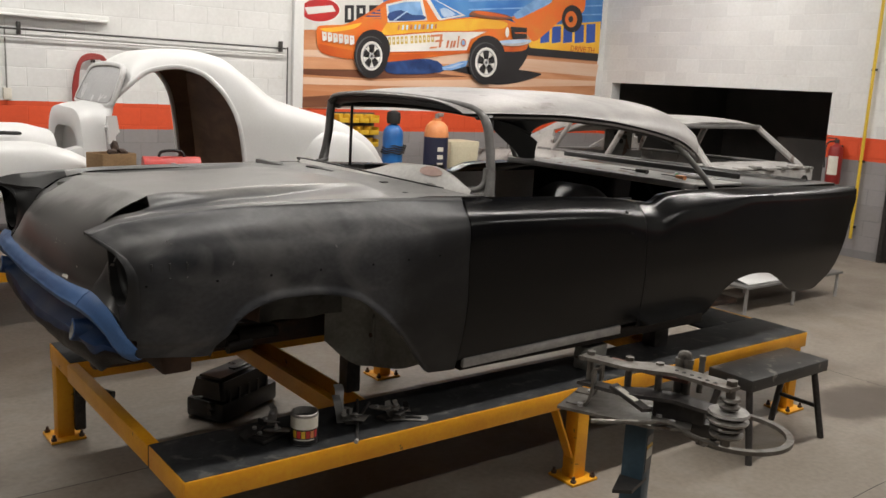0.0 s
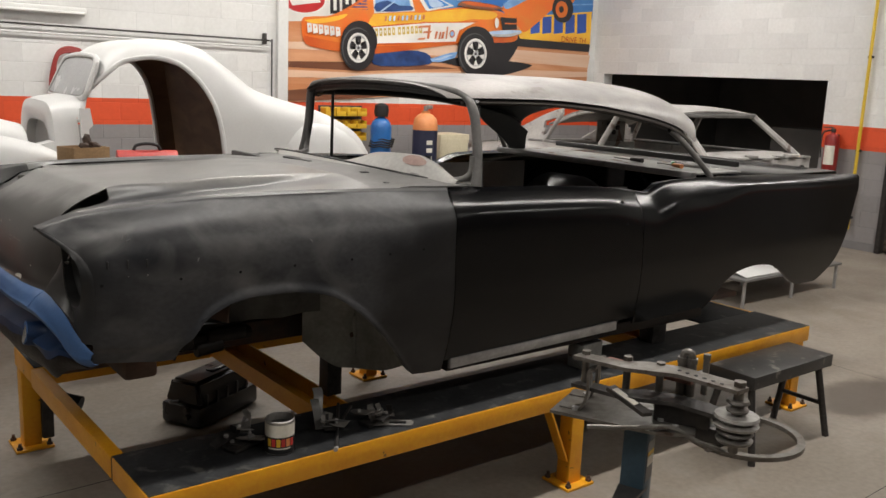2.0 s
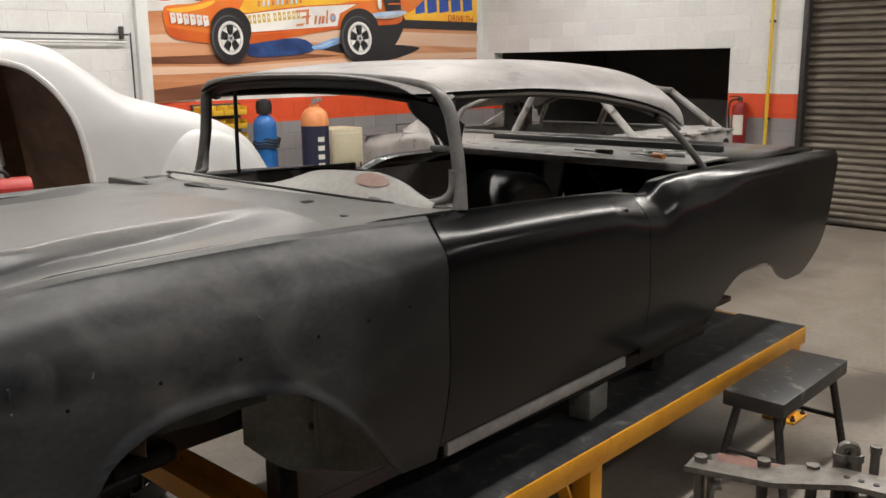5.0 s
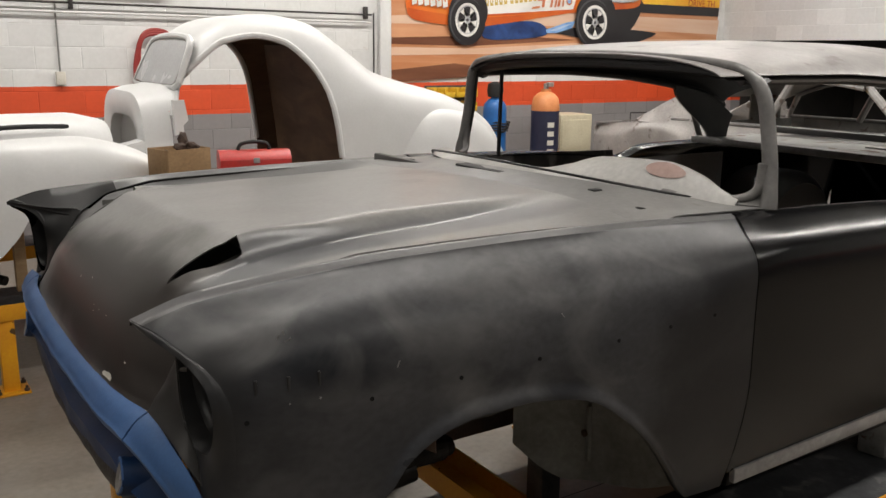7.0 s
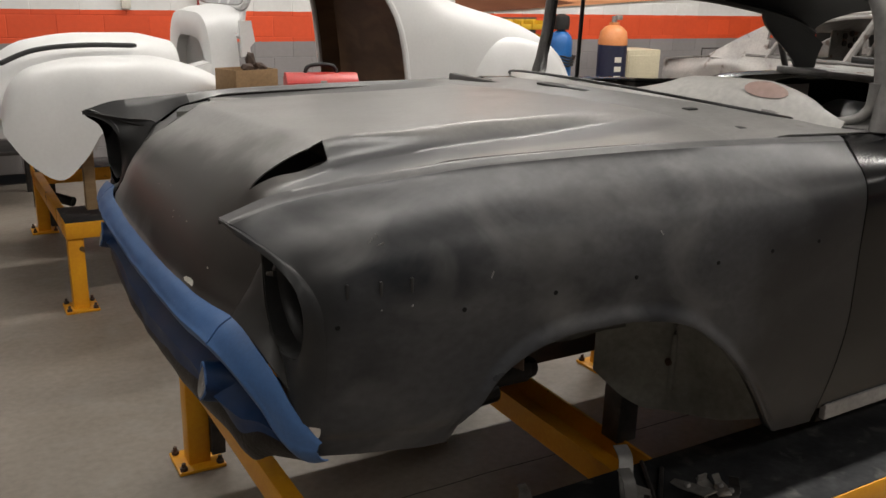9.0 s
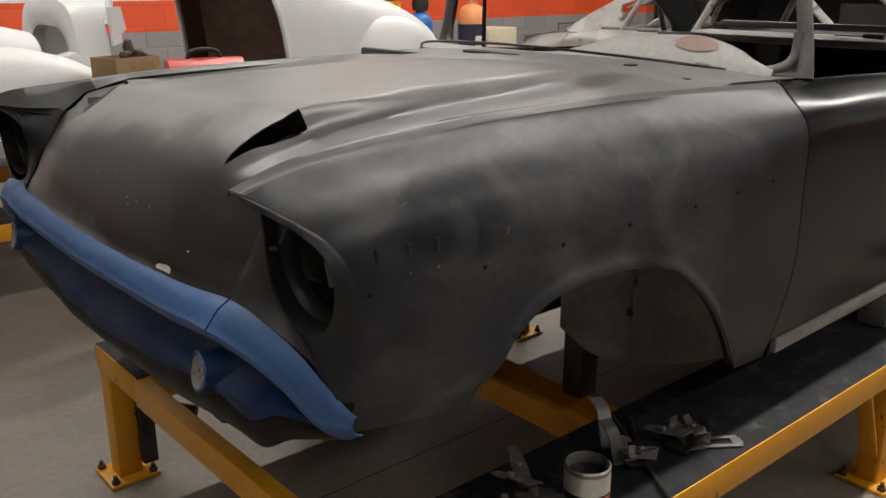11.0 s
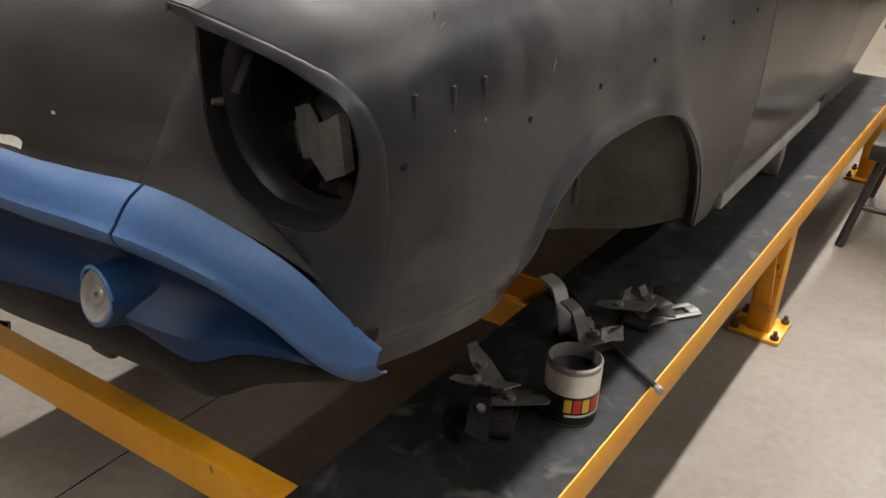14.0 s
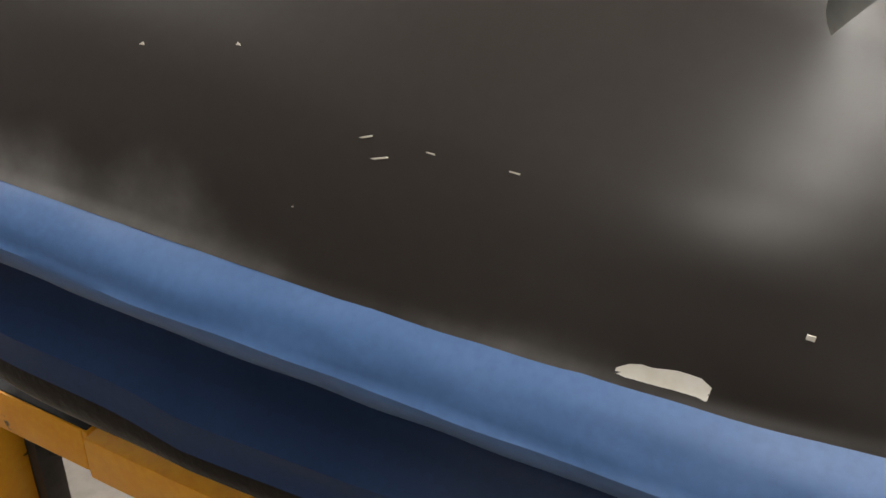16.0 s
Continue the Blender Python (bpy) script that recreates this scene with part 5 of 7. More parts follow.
def nose_tape(car):
    TOP = ((0, 1.154), (0.45, 1.161), (0.668, 1.163), (0.8, 1.151), (0.88, 1.13), (0.94, 1.1), (0.975, 1.06), (0.992, 1.032))
    TOPX = ((0, -0.753), (0.45, -0.745), (0.56, -0.733), (0.668, -0.713), (0.8, -0.710), (0.88, -0.704), (0.94, -0.698), (0.975, -0.678), (0.995, -0.655))
    BOT = ((0, 1.08), (0.45, 1.086), (0.668, 1.087), (0.78, 1.076), (0.87, 1.043), (0.93, 1.003), (0.965, 0.985), (0.99, 0.98))
    BOTX = ((0, -0.792), (0.45, -0.785), (0.668, -0.766), (0.8, -0.75), (0.88, -0.73), (0.94, -0.712), (0.97, -0.695), (0.995, -0.672))

    def bar(lo, hi, n, sunk=0.0):
        def fn(u, v):
            s = lo + (hi - lo) * u
            a = abs(s)
            xt, zt, xb, zb = glide(TOPX, a), glide(TOP, a), glide(BOTX, a), glide(BOT, a)
            tuck = 1 - 0.6 * step(0.9, 0.99, a)
            if v < 0.5:
                k = v / 0.5
                o = 0.006 * math.sin(math.pi * min(1, k * 1.1))
                p = Vector((xt + (xb - xt) * k - o * 0.8, s, zt + (zb + 0.028 - zt) * k + o * 0.6))
            elif v < 0.72:
                k = (v - 0.5) / 0.22
                p = Vector((xb + 0.014 * k * k, s, zb + 0.028 * (1 - k)))
            else:
                k = (v - 0.72) / 0.28
                p = Vector((xb + 0.014 + 0.05 * k * tuck, s, zb - 0.008 * math.sin(k * 1.6)))
            p = p.lerp(Vector((0.5 * (xt + xb) + 0.03, s, 0.5 * (zt + zb))), 0.35 * step(0.972, 0.992, a) ** 2)
            p.z += 0.0015 * noise.noise(Vector((s * 9, v * 3, 1)))
            p.x += 0.0025 * noise.noise(Vector((s * 14, v * 5, 7))) + sunk
            p.z -= sunk * 0.6
            return p
        b = B()
        sheet(b, fn, n, 24)
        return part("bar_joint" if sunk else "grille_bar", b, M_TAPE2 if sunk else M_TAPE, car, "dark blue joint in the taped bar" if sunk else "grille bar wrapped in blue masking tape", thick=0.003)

    bar(-0.992, -0.668, 40)
    bar(-0.662, 0.662, 90)
    bar(0.668, 0.992, 40)
    bar(-0.672, -0.658, 4, 0.004)
    bar(0.658, 0.672, 4, 0.004)

    def pan(u, v):
        s = (2 * u - 1) * 0.95
        a = abs(s)
        x0, z0 = glide(BOTX, a) + 0.04, glide(BOT, a) - 0.006
        zl = glide(((0, 0.92), (0.3, 0.942), (0.5, 0.968), (0.64, 0.962), (0.74, 0.95), (0.84, 0.985), (0.95, 0.99)), a)
        zl += 0.008 * noise.noise(Vector((s * 6, 3, 0)))
        x = x0 + 0.045 * math.sin(min(1, v * 1.35) * math.pi) - 0.012 * v
        bulge = math.exp(-((a - 0.63) / 0.09) ** 2) * math.sin(v * math.pi) * 0.035
        return Vector((x - bulge + 0.004 * noise.noise(Vector((s * 7, v * 4, 5))), s, z0 + (zl - z0) * v))
    b = B()
    sheet(b, pan, 120, 16)
    part("lower_pan", b, M_TAPE2, car, "lower grille pan masked with blue tape in its shaded colour", thick=0.003)

    def lip(u, v):
        s = (2 * u - 1) * 0.95
        p = pan(u, 1.0)
        w = 0.012 * noise.noise(Vector((s * 5, 0, 9)))
        return Vector((p.x + 0.004 + 0.02 * v - 0.012 * math.sin(math.pi * v), s, p.z - glide(((0, 0.05), (0.4, 0.08), (0.6, 0.085), (0.75, 0.07), (0.85, 0.055), (0.95, 0.03)), abs(s)) * v + w * v))
    b = B()
    sheet(b, lip, 100, 4)
    part("lower_valance", b, M_VALANCE, car, "rusty dark lower valance edge", thick=0.004)
    for sg in (-1, 1):
        b = B()
        m = Matrix.Translation((-0.732, sg * 0.622, 1.002)) @ Matrix.Rotation(radians(-90), 4, "Y") @ Matrix.Rotation(radians(-8), 4, "X") @ Matrix.Rotation(radians(16), 4, "Y")

        def pod(u, v):
            a = 2 * math.pi * u
            k = step(0.0, 1.0, v)
            r = 0.038 + 0.006 * v + 0.05 * v ** 3
            out = 1 + (0.75 if math.sin(a) * -sg > 0 else 0.15) * k * abs(math.sin(a))
            brow = 0.01 * max(0.0, math.cos(a)) * (1 - v)
            q = Vector((r * math.cos(a) + 0.012 * k, r * math.sin(a) * out, 0.036 + brow - 0.1 * v))
            return m @ q + Vector((0.002, 0.002, 0.002)) * noise.noise(Vector((a * 2, v * 5, 2)))
        sheet(b, pod, 36, 14, close_u=True)
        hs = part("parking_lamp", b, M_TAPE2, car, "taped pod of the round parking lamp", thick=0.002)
        b = B()
        tube(b, [m @ Vector((0.038 * math.cos(2 * math.pi * k / 28), 0.038 * math.sin(2 * math.pi * k / 28), 0.035 + 0.01 * max(0.0, math.cos(2 * math.pi * k / 28)))) for k in range(28)], 0.003, 8, True)
        part("tape_edge", b, M_TAPE, hs, "folded pale blue tape edge")
        b = B()
        lathe(b, [(0.0365, 0.037), (0.034, 0.04), (0.031, 0.038), (0.027, 0.035), (0.013, 0.034), (0.011, 0.037), (0.006, 0.037), (0.0055, 0.03), (0.0005, 0.029)], 24, m)
        part("lamp_socket", b, M_STEEL, hs, "bare metal lamp socket")
    b = B()
    def scrap(u, v):
        y = -0.452 + 0.062 * u
        top = 1.18 + 0.002 * noise.noise(Vector((u * 4, 2, 0))) - 0.005 * u - 0.006 * (abs(2 * u - 1) ** 6)
        best = min((hood_point((y / 0.656 + 1) / 2, k / 3000) for k in range(200)), key=lambda q: abs(q.z - (1.158 + (top - 1.158) * v)))
        return best + Vector((-0.002, 0, 0))
    sheet(b, scrap, 8, 3)
    part("tape_scrap", b, M_PAPER, car, "torn scrap of pale masking tape", thick=0.0012)


build_car()

# Main row, placed from the shadow edges; the lamp at -5 is added front fill.
for x in (-5.0, -2.0, 0.7, 3.3, 5.9, 8.3):
    ceiling_light(x, -1.3, 42 if x < -3 else 38 if x < 0 else 56, length=2.4)
# South row: unseen lamps added as broad fill for the shaded near side.
for x in (-0.6, 3.0, 6.6):
    ceiling_light(x, -5.4, 34, length=2.4)
# North row: unseen lamps assumed, to brighten the far walls.
for x in (-0.4, 3.0, 6.0, 8.2):
    ceiling_light(x, 4.0 if x < 8 else 3.4, 84 if x < 8 else 34, length=2.4 if x < 8 else 1.8)

lift_two = copy_thing(LIFT, pose(-0.15, 3.78, 0))
tagged(lift_two, "yellow steel body bench carrying the white coupe", "vehicle lift")


# ---- on and beside the lift ----
def stool():
    t = thing("step_stool", "low black steel step bench with worn top", "stool", at=(2.9, -1.245, 0))
    b = B()
    box(b, (0, 0, 0.445), (0.78, 0.28, 0.07), 0.006)
    part("top", b, M_BENCH, t, "paint-worn black box top")
    for sx in (-1, 1):
        for sy in (-1, 1):
            b = B()
            rod(b, (sx * 0.33, sy * 0.09, 0.41), (sx * 0.37, sy * 0.165, 0.0), 0.019, n=12)
            part("leg", b, M_DARKSTEEL, t)
        b = B()
        rod(b, (sx * 0.352, -0.13, 0.19), (sx * 0.352, 0.13, 0.19), 0.013, n=10)
        part("stretcher", b, M_DARKSTEEL, t)


stool()


def bender():
    t = thing("tube_bender", "worn steel hand tube bender on a petrol-blue pedestal", "tube bender", at=(0.66, -2.12, 0))
    T = Matrix.Rotation(radians(-61), 4, "Z")

    def w(p):
        return T @ Vector(p)
    b = B()
    box(b, (0, 0, 0.46), (0.078, 0.078, 0.9), 0.006, Matrix.Rotation(radians(20), 4, "Z"))
    post = part("pedestal", b, M_PETROL, t, "petrol-blue steel pedestal")
    b = B()
    box(b, (0, -0.0395, 0.79), (0.06, 0.002, 0.13), 0, Matrix.Rotation(radians(20), 4, "Z"))
    part("warning_label", b, M_GLOSSBLACK, post)
    b = B()
    box(b, (0, -0.041, 0.79), (0.05, 0.002, 0.03), 0, Matrix.Rotation(radians(20), 4, "Z"))
    part("label_band", b, M_PAPER, post)
    b = B()
    box(b, (0, -0.041, 0.815), (0.05, 0.002, 0.012), 0, Matrix.Rotation(radians(20), 4, "Z"))
    part("label_band", b, M_YBIN, post)
    b = B()
    box(b, (0, 0, 0.008), (0.36, 0.36, 0.016), 0.004, Matrix.Rotation(radians(20), 4, "Z"))
    part("foot_plate", b, M_PETROL, t)
    b = B()
    slab(b, ((-0.14, -0.02), (-0.03, 0.045), (0.03, -0.02), (-0.09, -0.06)), 0.012, Matrix.Translation((-0.02, -0.02, 0.69)))
    part("side_wing", b, M_DARKSTEEL, t)
    b = B()
    slab(b, ((-0.27, -0.08), (-0.25, 0.15), (0.16, 0.13), (0.17, -0.06), (0.05, -0.1)), 0.01, T @ Matrix.Translation((0, 0, 0.91)))
    part("table_plate", b, M_WORN, t, "worn steel table plate")
    for x, y in ((-0.2, 0.1), (-0.2, -0.04), (0.02, 0.06), (0.06, 0.0), (0.11, -0.04)):
        b = B()
        rod(b, w((x, y, 0.92)), w((x, y, 0.931)), 0.011, n=6)
        part("bolt", b, M_GALV, t)
    for y in (-0.02, 0.1):
        b = B()
        pts = curve_pts([(-0.25, y, 0.926), (-0.19, y, 0.928), (-0.17, y, 0.98), (-0.17, y, 1.05), (-0.15, y, 1.062)], 5)
        sheet(b, lambda u, v: w(pts[round(u * 20)] + Vector((0, 0.045 * (v - 0.5), 0))), 20, 1)
        part("bracket", b, M_WORN, t, thick=0.008)
    outline = ((-0.225, -0.035), (-0.205, 0.015), (-0.08, -0.01), (0.0, 0.025), (0.1, 0.03), (0.27, -0.03), (0.305, -0.065), (0.28, -0.115), (0.1, -0.05), (-0.05, -0.075))
    for z, m in ((1.076, M_WORN), (0.985, M_DARKSTEEL)):
        b = B()
        slab(b, outline, 0.012, T @ Matrix.Translation((0, 0.02, z)))
        part("frame_bar", b, m, t, "shaped flat steel bar with a row of holes")
    for k in range(6):
        b = B()
        rod(b, w((0.1 + 0.026 * k, 0.006 - 0.012 * k, 1.07)), w((0.1 + 0.026 * k, 0.006 - 0.012 * k, 1.0895)), 0.0065, n=10)
        part("pin_hole", b, M_BLACK, t)
    for x, y, z0, z1, r in ((-0.19, 0.02, 0.98, 1.096, 0.012), (-0.06, 0.03, 0.98, 1.096, 0.012), (0.04, 0.04, 0.95, 1.09, 0.012), (0.1, 0.075, 0.99, 1.108, 0.015),
                            (0.128, 0.075, 0.99, 1.108, 0.015), (0.17, 0.085, 1.0, 1.125, 0.01), (0.28, -0.05, 0.885, 1.1, 0.015)):
        b = B()
        rod(b, w((x, y, z0)), w((x, y, z1)), r, n=12)
        rod(b, w((x, y, z1 - 0.012)), w((x, y, z1 + 0.004)), r * 1.25, n=6)
        part("pin", b, M_WORN, t)
    b = B()
    tube(b, [w(p) for p in curve_pts([(0.1, 0.075, 1.1), (0.104, 0.075, 1.126), (0.124, 0.075, 1.126), (0.128, 0.075, 1.1)], 5)], 0.012, 8)
    part("pin_loop", b, M_WORN, t)
    for z, r in ((1.03, 0.03), (0.985, 0.062), (0.938, 0.05)):
        b = B()
        lathe(b, [(0.01, -0.018), (r, -0.018), (r + 0.004, -0.01), (r - 0.012, 0.0), (r + 0.004, 0.01), (r, 0.018), (0.01, 0.018)], 36, T @ Matrix.Translation((0.28, -0.05, z)))
        part("die", b, M_STEEL if r > 0.06 else M_WORN, t, "grooved round bending die")
    b = B()
    box(b, (0.12, 0.03, 0.95), (0.17, 0.07, 0.07), 0.01, T)
    part("follow_block", b, M_DARKSTEEL, t)
    b = B()
    box(b, (0.19, 0.03, 0.9), (0.2, 0.06, 0.05), 0.01, T)
    part("ram_housing", b, M_DARKSTEEL, t)
    b = B()
    box(b, (-0.03, 0.10, 1.04), (0.3, 0.05, 0.014), 0.003, T @ Matrix.Rotation(radians(-14), 4, "Z"))
    part("handle_bar", b, M_OXIDE, t)
    b = B()
    slab(b, ((0.0, -0.02), (0.0, 0.02), (0.16, 0.005), (0.15, -0.03)), 0.012, T @ Matrix.Translation((-0.1, -0.02, 1.0)) @ Matrix.Rotation(radians(-25), 4, "Z") @ Matrix.Rotation(radians(14), 4, "Y"))
    arm = part("tagged_arm", b, M_DARKSTEEL, t)
    b = B()
    slab(b, ((0.02, -0.014), (0.02, 0.012), (0.11, 0.004), (0.11, -0.02)), 0.001, T @ Matrix.Translation((-0.1, -0.02, 1.0125)) @ Matrix.Rotation(radians(-25), 4, "Z") @ Matrix.Rotation(radians(14), 4, "Y"))
    part("data_plate", b, M_PAPER, arm)
    b = B()
    pts = [w(p) for p in curve_pts([(-0.13, -0.17, 0.925), (0.0, -0.12, 0.93), (0.1, -0.07, 0.932), (0.18, -0.06, 0.9), (0.26, -0.05, 0.88)], 8)]
    tube(b, pts, 0.008, 8)
    part("lever_rod", b, M_WORN, t)
    b = B()
    n = 64
    V = []
    for k in range(n):
        a = 2 * math.pi * k / n
        V.append([b.verts.new(Vector((0.46 + r * math.cos(a), -0.07 + r * math.sin(a) + 0.0, z))) for r, z in ((0.175, 0.775), (0.2, 0.775), (0.2, 0.79), (0.175, 0.79))])
    for k in range(n):
        for j in range(4):
            b.faces.new((V[k][j], V[(k + 1) % n][j], V[(k + 1) % n][(j + 1) % 4], V[k][(j + 1) % 4]))
    part("degree_ring", b, M_WORN, t, "flat steel degree ring")
    b = B()
    rod(b, (0.27, -0.07, 0.78), (0.13, -0.2, 0.88), 0.015, n=8)
    part("ring_arm", b, M_DARKSTEEL, t)


bender()


def paint_can():
    t = thing("paint_can", "open quart paint can with cream, black and red label", "paint can", at=(0.022, -0.957, 0.5235))
    b = B()
    lathe(b, [(0.0005, 0.0), (0.052, 0.0), (0.055, 0.003), (0.055, 0.122), (0.056, 0.128), (0.052, 0.132), (0.05, 0.128), (0.05, 0.1), (0.0005, 0.098)], 40)
    part("tin", b, M_STEEL, t)
    for z0, z1, m, nm in ((0.07, 0.118, M_PAPER, "upper_label"), (0.005, 0.07, M_GLOSSBLACK, "lower_label")):
        b = B()
        lathe(b, [(0.0556, z0), (0.0556, z1)], 40)
        part(nm, b, m, t, thick=0.0003)
    cols = (M_YBIN, M_RED, M_YBIN, M_RED, M_ORANGE, M_RED)
    for k in range(6):
        b = B()
        a0 = radians(-168 + 19 * k)
        sheet(b, lambda u, v: Vector((0.0562 * math.cos(a0 + 0.27 * u), 0.0562 * math.sin(a0 + 0.27 * u), 0.034 + 0.03 * v)), 6, 1)
        part("label_bar", b, cols[k], t, thick=0.0004)
    b = B()
    sheet(b, lambda u, v: Vector((0.0562 * math.cos(radians(-165) + 1.6 * u), 0.0562 * math.sin(radians(-165) + 1.6 * u), 0.024 + 0.005 * v)), 12, 1)
    part("label_line", b, M_PAPER, t, thick=0.0004)
    b = B()
    lathe(b, [(0.0005, 0.0), (0.0495, 0.0)], 32, Matrix.Translation((0, 0, 0.102)))
    part("paint_residue", b, M_GLOSSBLACK, t)
    return t


paint_can()


def hinge_parts(name, label, at, turn, seed):
    """A bundle of stamped latch and hinge plates that lie bolted together."""
    rnd = random.Random(seed)
    t = thing(name, label, "car hinge", "loose car hardware", at=at, turn=turn)
    for k in range(6):
        b = B()
        l, wd = rnd.uniform(0.05, 0.11), rnd.uniform(0.018, 0.035)
        m = pose(rnd.uniform(-0.05, 0.05), rnd.uniform(-0.035, 0.035), 0.012 + 0.007 * k, rnd.uniform(-25, 25) if k else 0, rnd.uniform(-18, 18) if k else 0, rnd.uniform(0, 180))
        slab(b, ((-l / 2, -wd / 2), (-l / 2 + 0.012, wd / 2), (l / 4, wd / 2), (l / 2, wd / 4), (l / 2, -wd / 3), (0.01, -wd / 2)), 0.003, m)
        if k % 2:
            box(b, (l / 2 - 0.01, 0, 0.012), (0.003, wd * 0.6, 0.024), 0, m)
        part("plate", b, M_STEEL if k % 3 else M_DARKSTEEL, t)
        b = B()
        rod(b, m @ Vector((0.01, 0, -0.004)), m @ Vector((0.01, 0, 0.01)), 0.006, n=8)
        part("rivet", b, M_GALV, t)
    b = B()
    box(b, (0, 0, 0.006), (0.09, 0.05, 0.012), 0.003)
    part("base", b, M_DARKSTEEL, t)
    return t


h0 = hinge_parts("hinge_assembly", "greasy dark steel hood hinge lying on the runway", (-0.085, -0.855, 0.5235), 20, 3)
h0.scale = (1.5, 1.5, 1.3)
hg = hinge_parts("hinge_assembly", "bare steel door hinge standing among loose parts", (0.3, -0.86, 0.5235), 70, 8)
b = B()
arm = curve_pts([(0.02, 0.03, 0.01), (0.025, 0.035, 0.06), (0.05, 0.03, 0.1), (0.085, 0.03, 0.11)], 6)
sheet(b, lambda u, v: arm[round(u * 18)] + Vector((0, 0.03 * (v - 0.5), 0)), 18, 1)
part("hinge_arm", b, M_GALV, hg, thick=0.004)
b = B()
arm2 = curve_pts([(-0.04, 0.04, 0.01), (-0.035, 0.045, 0.05), (-0.02, 0.05, 0.09), (0.01, 0.05, 0.1)], 6)
sheet(b, lambda u, v: arm2[round(u * 18)] + Vector((0, 0.026 * (v - 0.5), 0)), 18, 1)
part("hinge_arm", b, M_COWL, hg, thick=0.004)
lt = hinge_parts("latch_assembly", "flat bare steel door latch with slotted plate", (0.47, -0.925, 0.5235), 10, 21)
hg.scale = (1.3, 1.3, 1.15)
lt.scale = (1.35, 1.35, 1.2)
la_t = thing("latch_plate", "slotted bare steel striker plate lying flat", "car latch", "loose car hardware", at=(0.545, -0.985, 0.5245), turn=-35)
b = B()
for c, s in (((0, 0.022, 0.003), (0.12, 0.014, 0.005)), ((0, -0.022, 0.003), (0.12, 0.014, 0.005)), ((-0.05, 0, 0.003), (0.03, 0.03, 0.005)), ((0.05, 0, 0.003), (0.03, 0.03, 0.005))):
    box(b, c, s, 0.001)
part("plate", b, M_STEEL, la_t)
for k in range(2):
    pr = thing("pry_rod", "thin dark steel rod lying across the runway", "steel rod", "loose car hardware", at=(0, 0, 0))
    b = B()
    a, c = ((0.44, -0.69, 0.532), (0.2, -1.075, 0.533)) if k == 0 else ((0.47, -0.74, 0.531), (0.34, -0.87, 0.531))
    rod(b, a, c, 0.007, n=8)
    part("shaft", b, M_DARKSTEEL, pr)
    b = B()
    rod(b, c, (c[0] - 0.012, c[1] - 0.012, c[2]), 0.009, n=8)
    part("tip", b, M_GALV, pr)

sb = thing("support_block", "grey steel packing block under the sill", "support block", at=(1.79, -0.86, 0.523), turn=8)
b = B()
box(b, (0, 0, 0.065), (0.17, 0.1, 0.13), 0.012)
part("body", b, M_LINER, sb)
for x, y in ((2.45, -0.76), (2.45, 0.62)):
    c = thing("support_block", "dark steel packing block under the car body", "support block", at=(x, y, 0.523))
    b = B()
    box(b, (0, 0, 0.09), (0.12, 0.1, 0.18), 0.01)
    part("body", b, M_DARKSTEEL, c)


def toolbox():
    t = thing("battery_case", "black moulded plastic equipment case on the floor under the car", "equipment case", at=(0.477, 0.749, 0), turn=27)
    b = B()
    box(b, (0, 0, 0.065), (0.51, 0.27, 0.12), 0.02)
    part("body", b, M_GLOSSBLACK, t)
    b = B()
    box(b, (-0.02, 0.0, 0.185), (0.44, 0.26, 0.14), 0.0)
    for v in b.verts:
        if v.co.z > 0.2:
            v.co.x, v.co.y = -0.02 + (v.co.x + 0.02) * 0.93, v.co.y * 0.72
    bmesh.ops.bevel(b, geom=b.edges[:], offset=0.02, segments=3, affect="EDGES")
    part("lid", b, M_GLOSSBLACK, t)
    b = B()
    box(b, (0.06, -0.02, 0.258), (0.2, 0.05, 0.014), 0.005)
    part("carry_handle", b, M_GLOSSBLACK, t)
    for k in range(5):
        b = B()
        box(b, (-0.19 + 0.085 * k, -0.131, 0.155), (0.02, 0.008, 0.07), 0.003)
        part("rib", b, M_GLOSSBLACK, t)
    for z in (0.07, 0.11):
        b = B()
        rod(b, (-0.25, -0.06, z), (-0.285, -0.06, z), 0.015, n=10)
        part("knob", b, M_DARKSTEEL, t)
    b = B()
    rod(b, (-0.25, 0.02, 0.14), (-0.3, 0.03, 0.15), 0.008, n=8)
    part("latch", b, M_GALV, t)


toolbox()


# ---- white coupe and its front clip ----
CR = ((0.25, 1.635), (0.33, 1.66), (0.44, 1.675), (0.5, 1.71), (0.56, 1.84), (0.62, 1.97), (0.7, 2.04), (0.85, 2.1), (1.15, 2.13), (1.4, 2.09), (1.62, 1.95), (1.85, 1.78), (2.1, 1.70), (2.5, 1.6), (2.9, 1.42), (3.2, 1.1))
CW = ((0.25, 0.53), (0.4, 0.57), (0.55, 0.64), (0.9, 0.74), (1.5, 0.755), (2.2, 0.7), (2.8, 0.52), (3.2, 0.25))
CB = ((0.25, 1.1), (0.35, 1.08), (0.5, 0.98), (2.6, 0.98), (3.2, 1.0))
CY = 3.46


def coupe_skin(u, v, out=0.0):
    x = 0.25 + 2.95 * v
    zr, zb, w = glide(CR, x), glide(CB, x), glide(CW, x) + out
    a = math.pi * u
    c, s = math.cos(a), math.sin(a)
    tumble = 1 - 0.16 * step(1.55, 2.1, zb + (zr - zb) * abs(s) ** 0.55)
    y = -w * math.copysign(abs(c) ** 0.42, c) * tumble
    return Vector((x, CY + y, zb + (zr + out - zb) * abs(s) ** 0.62))


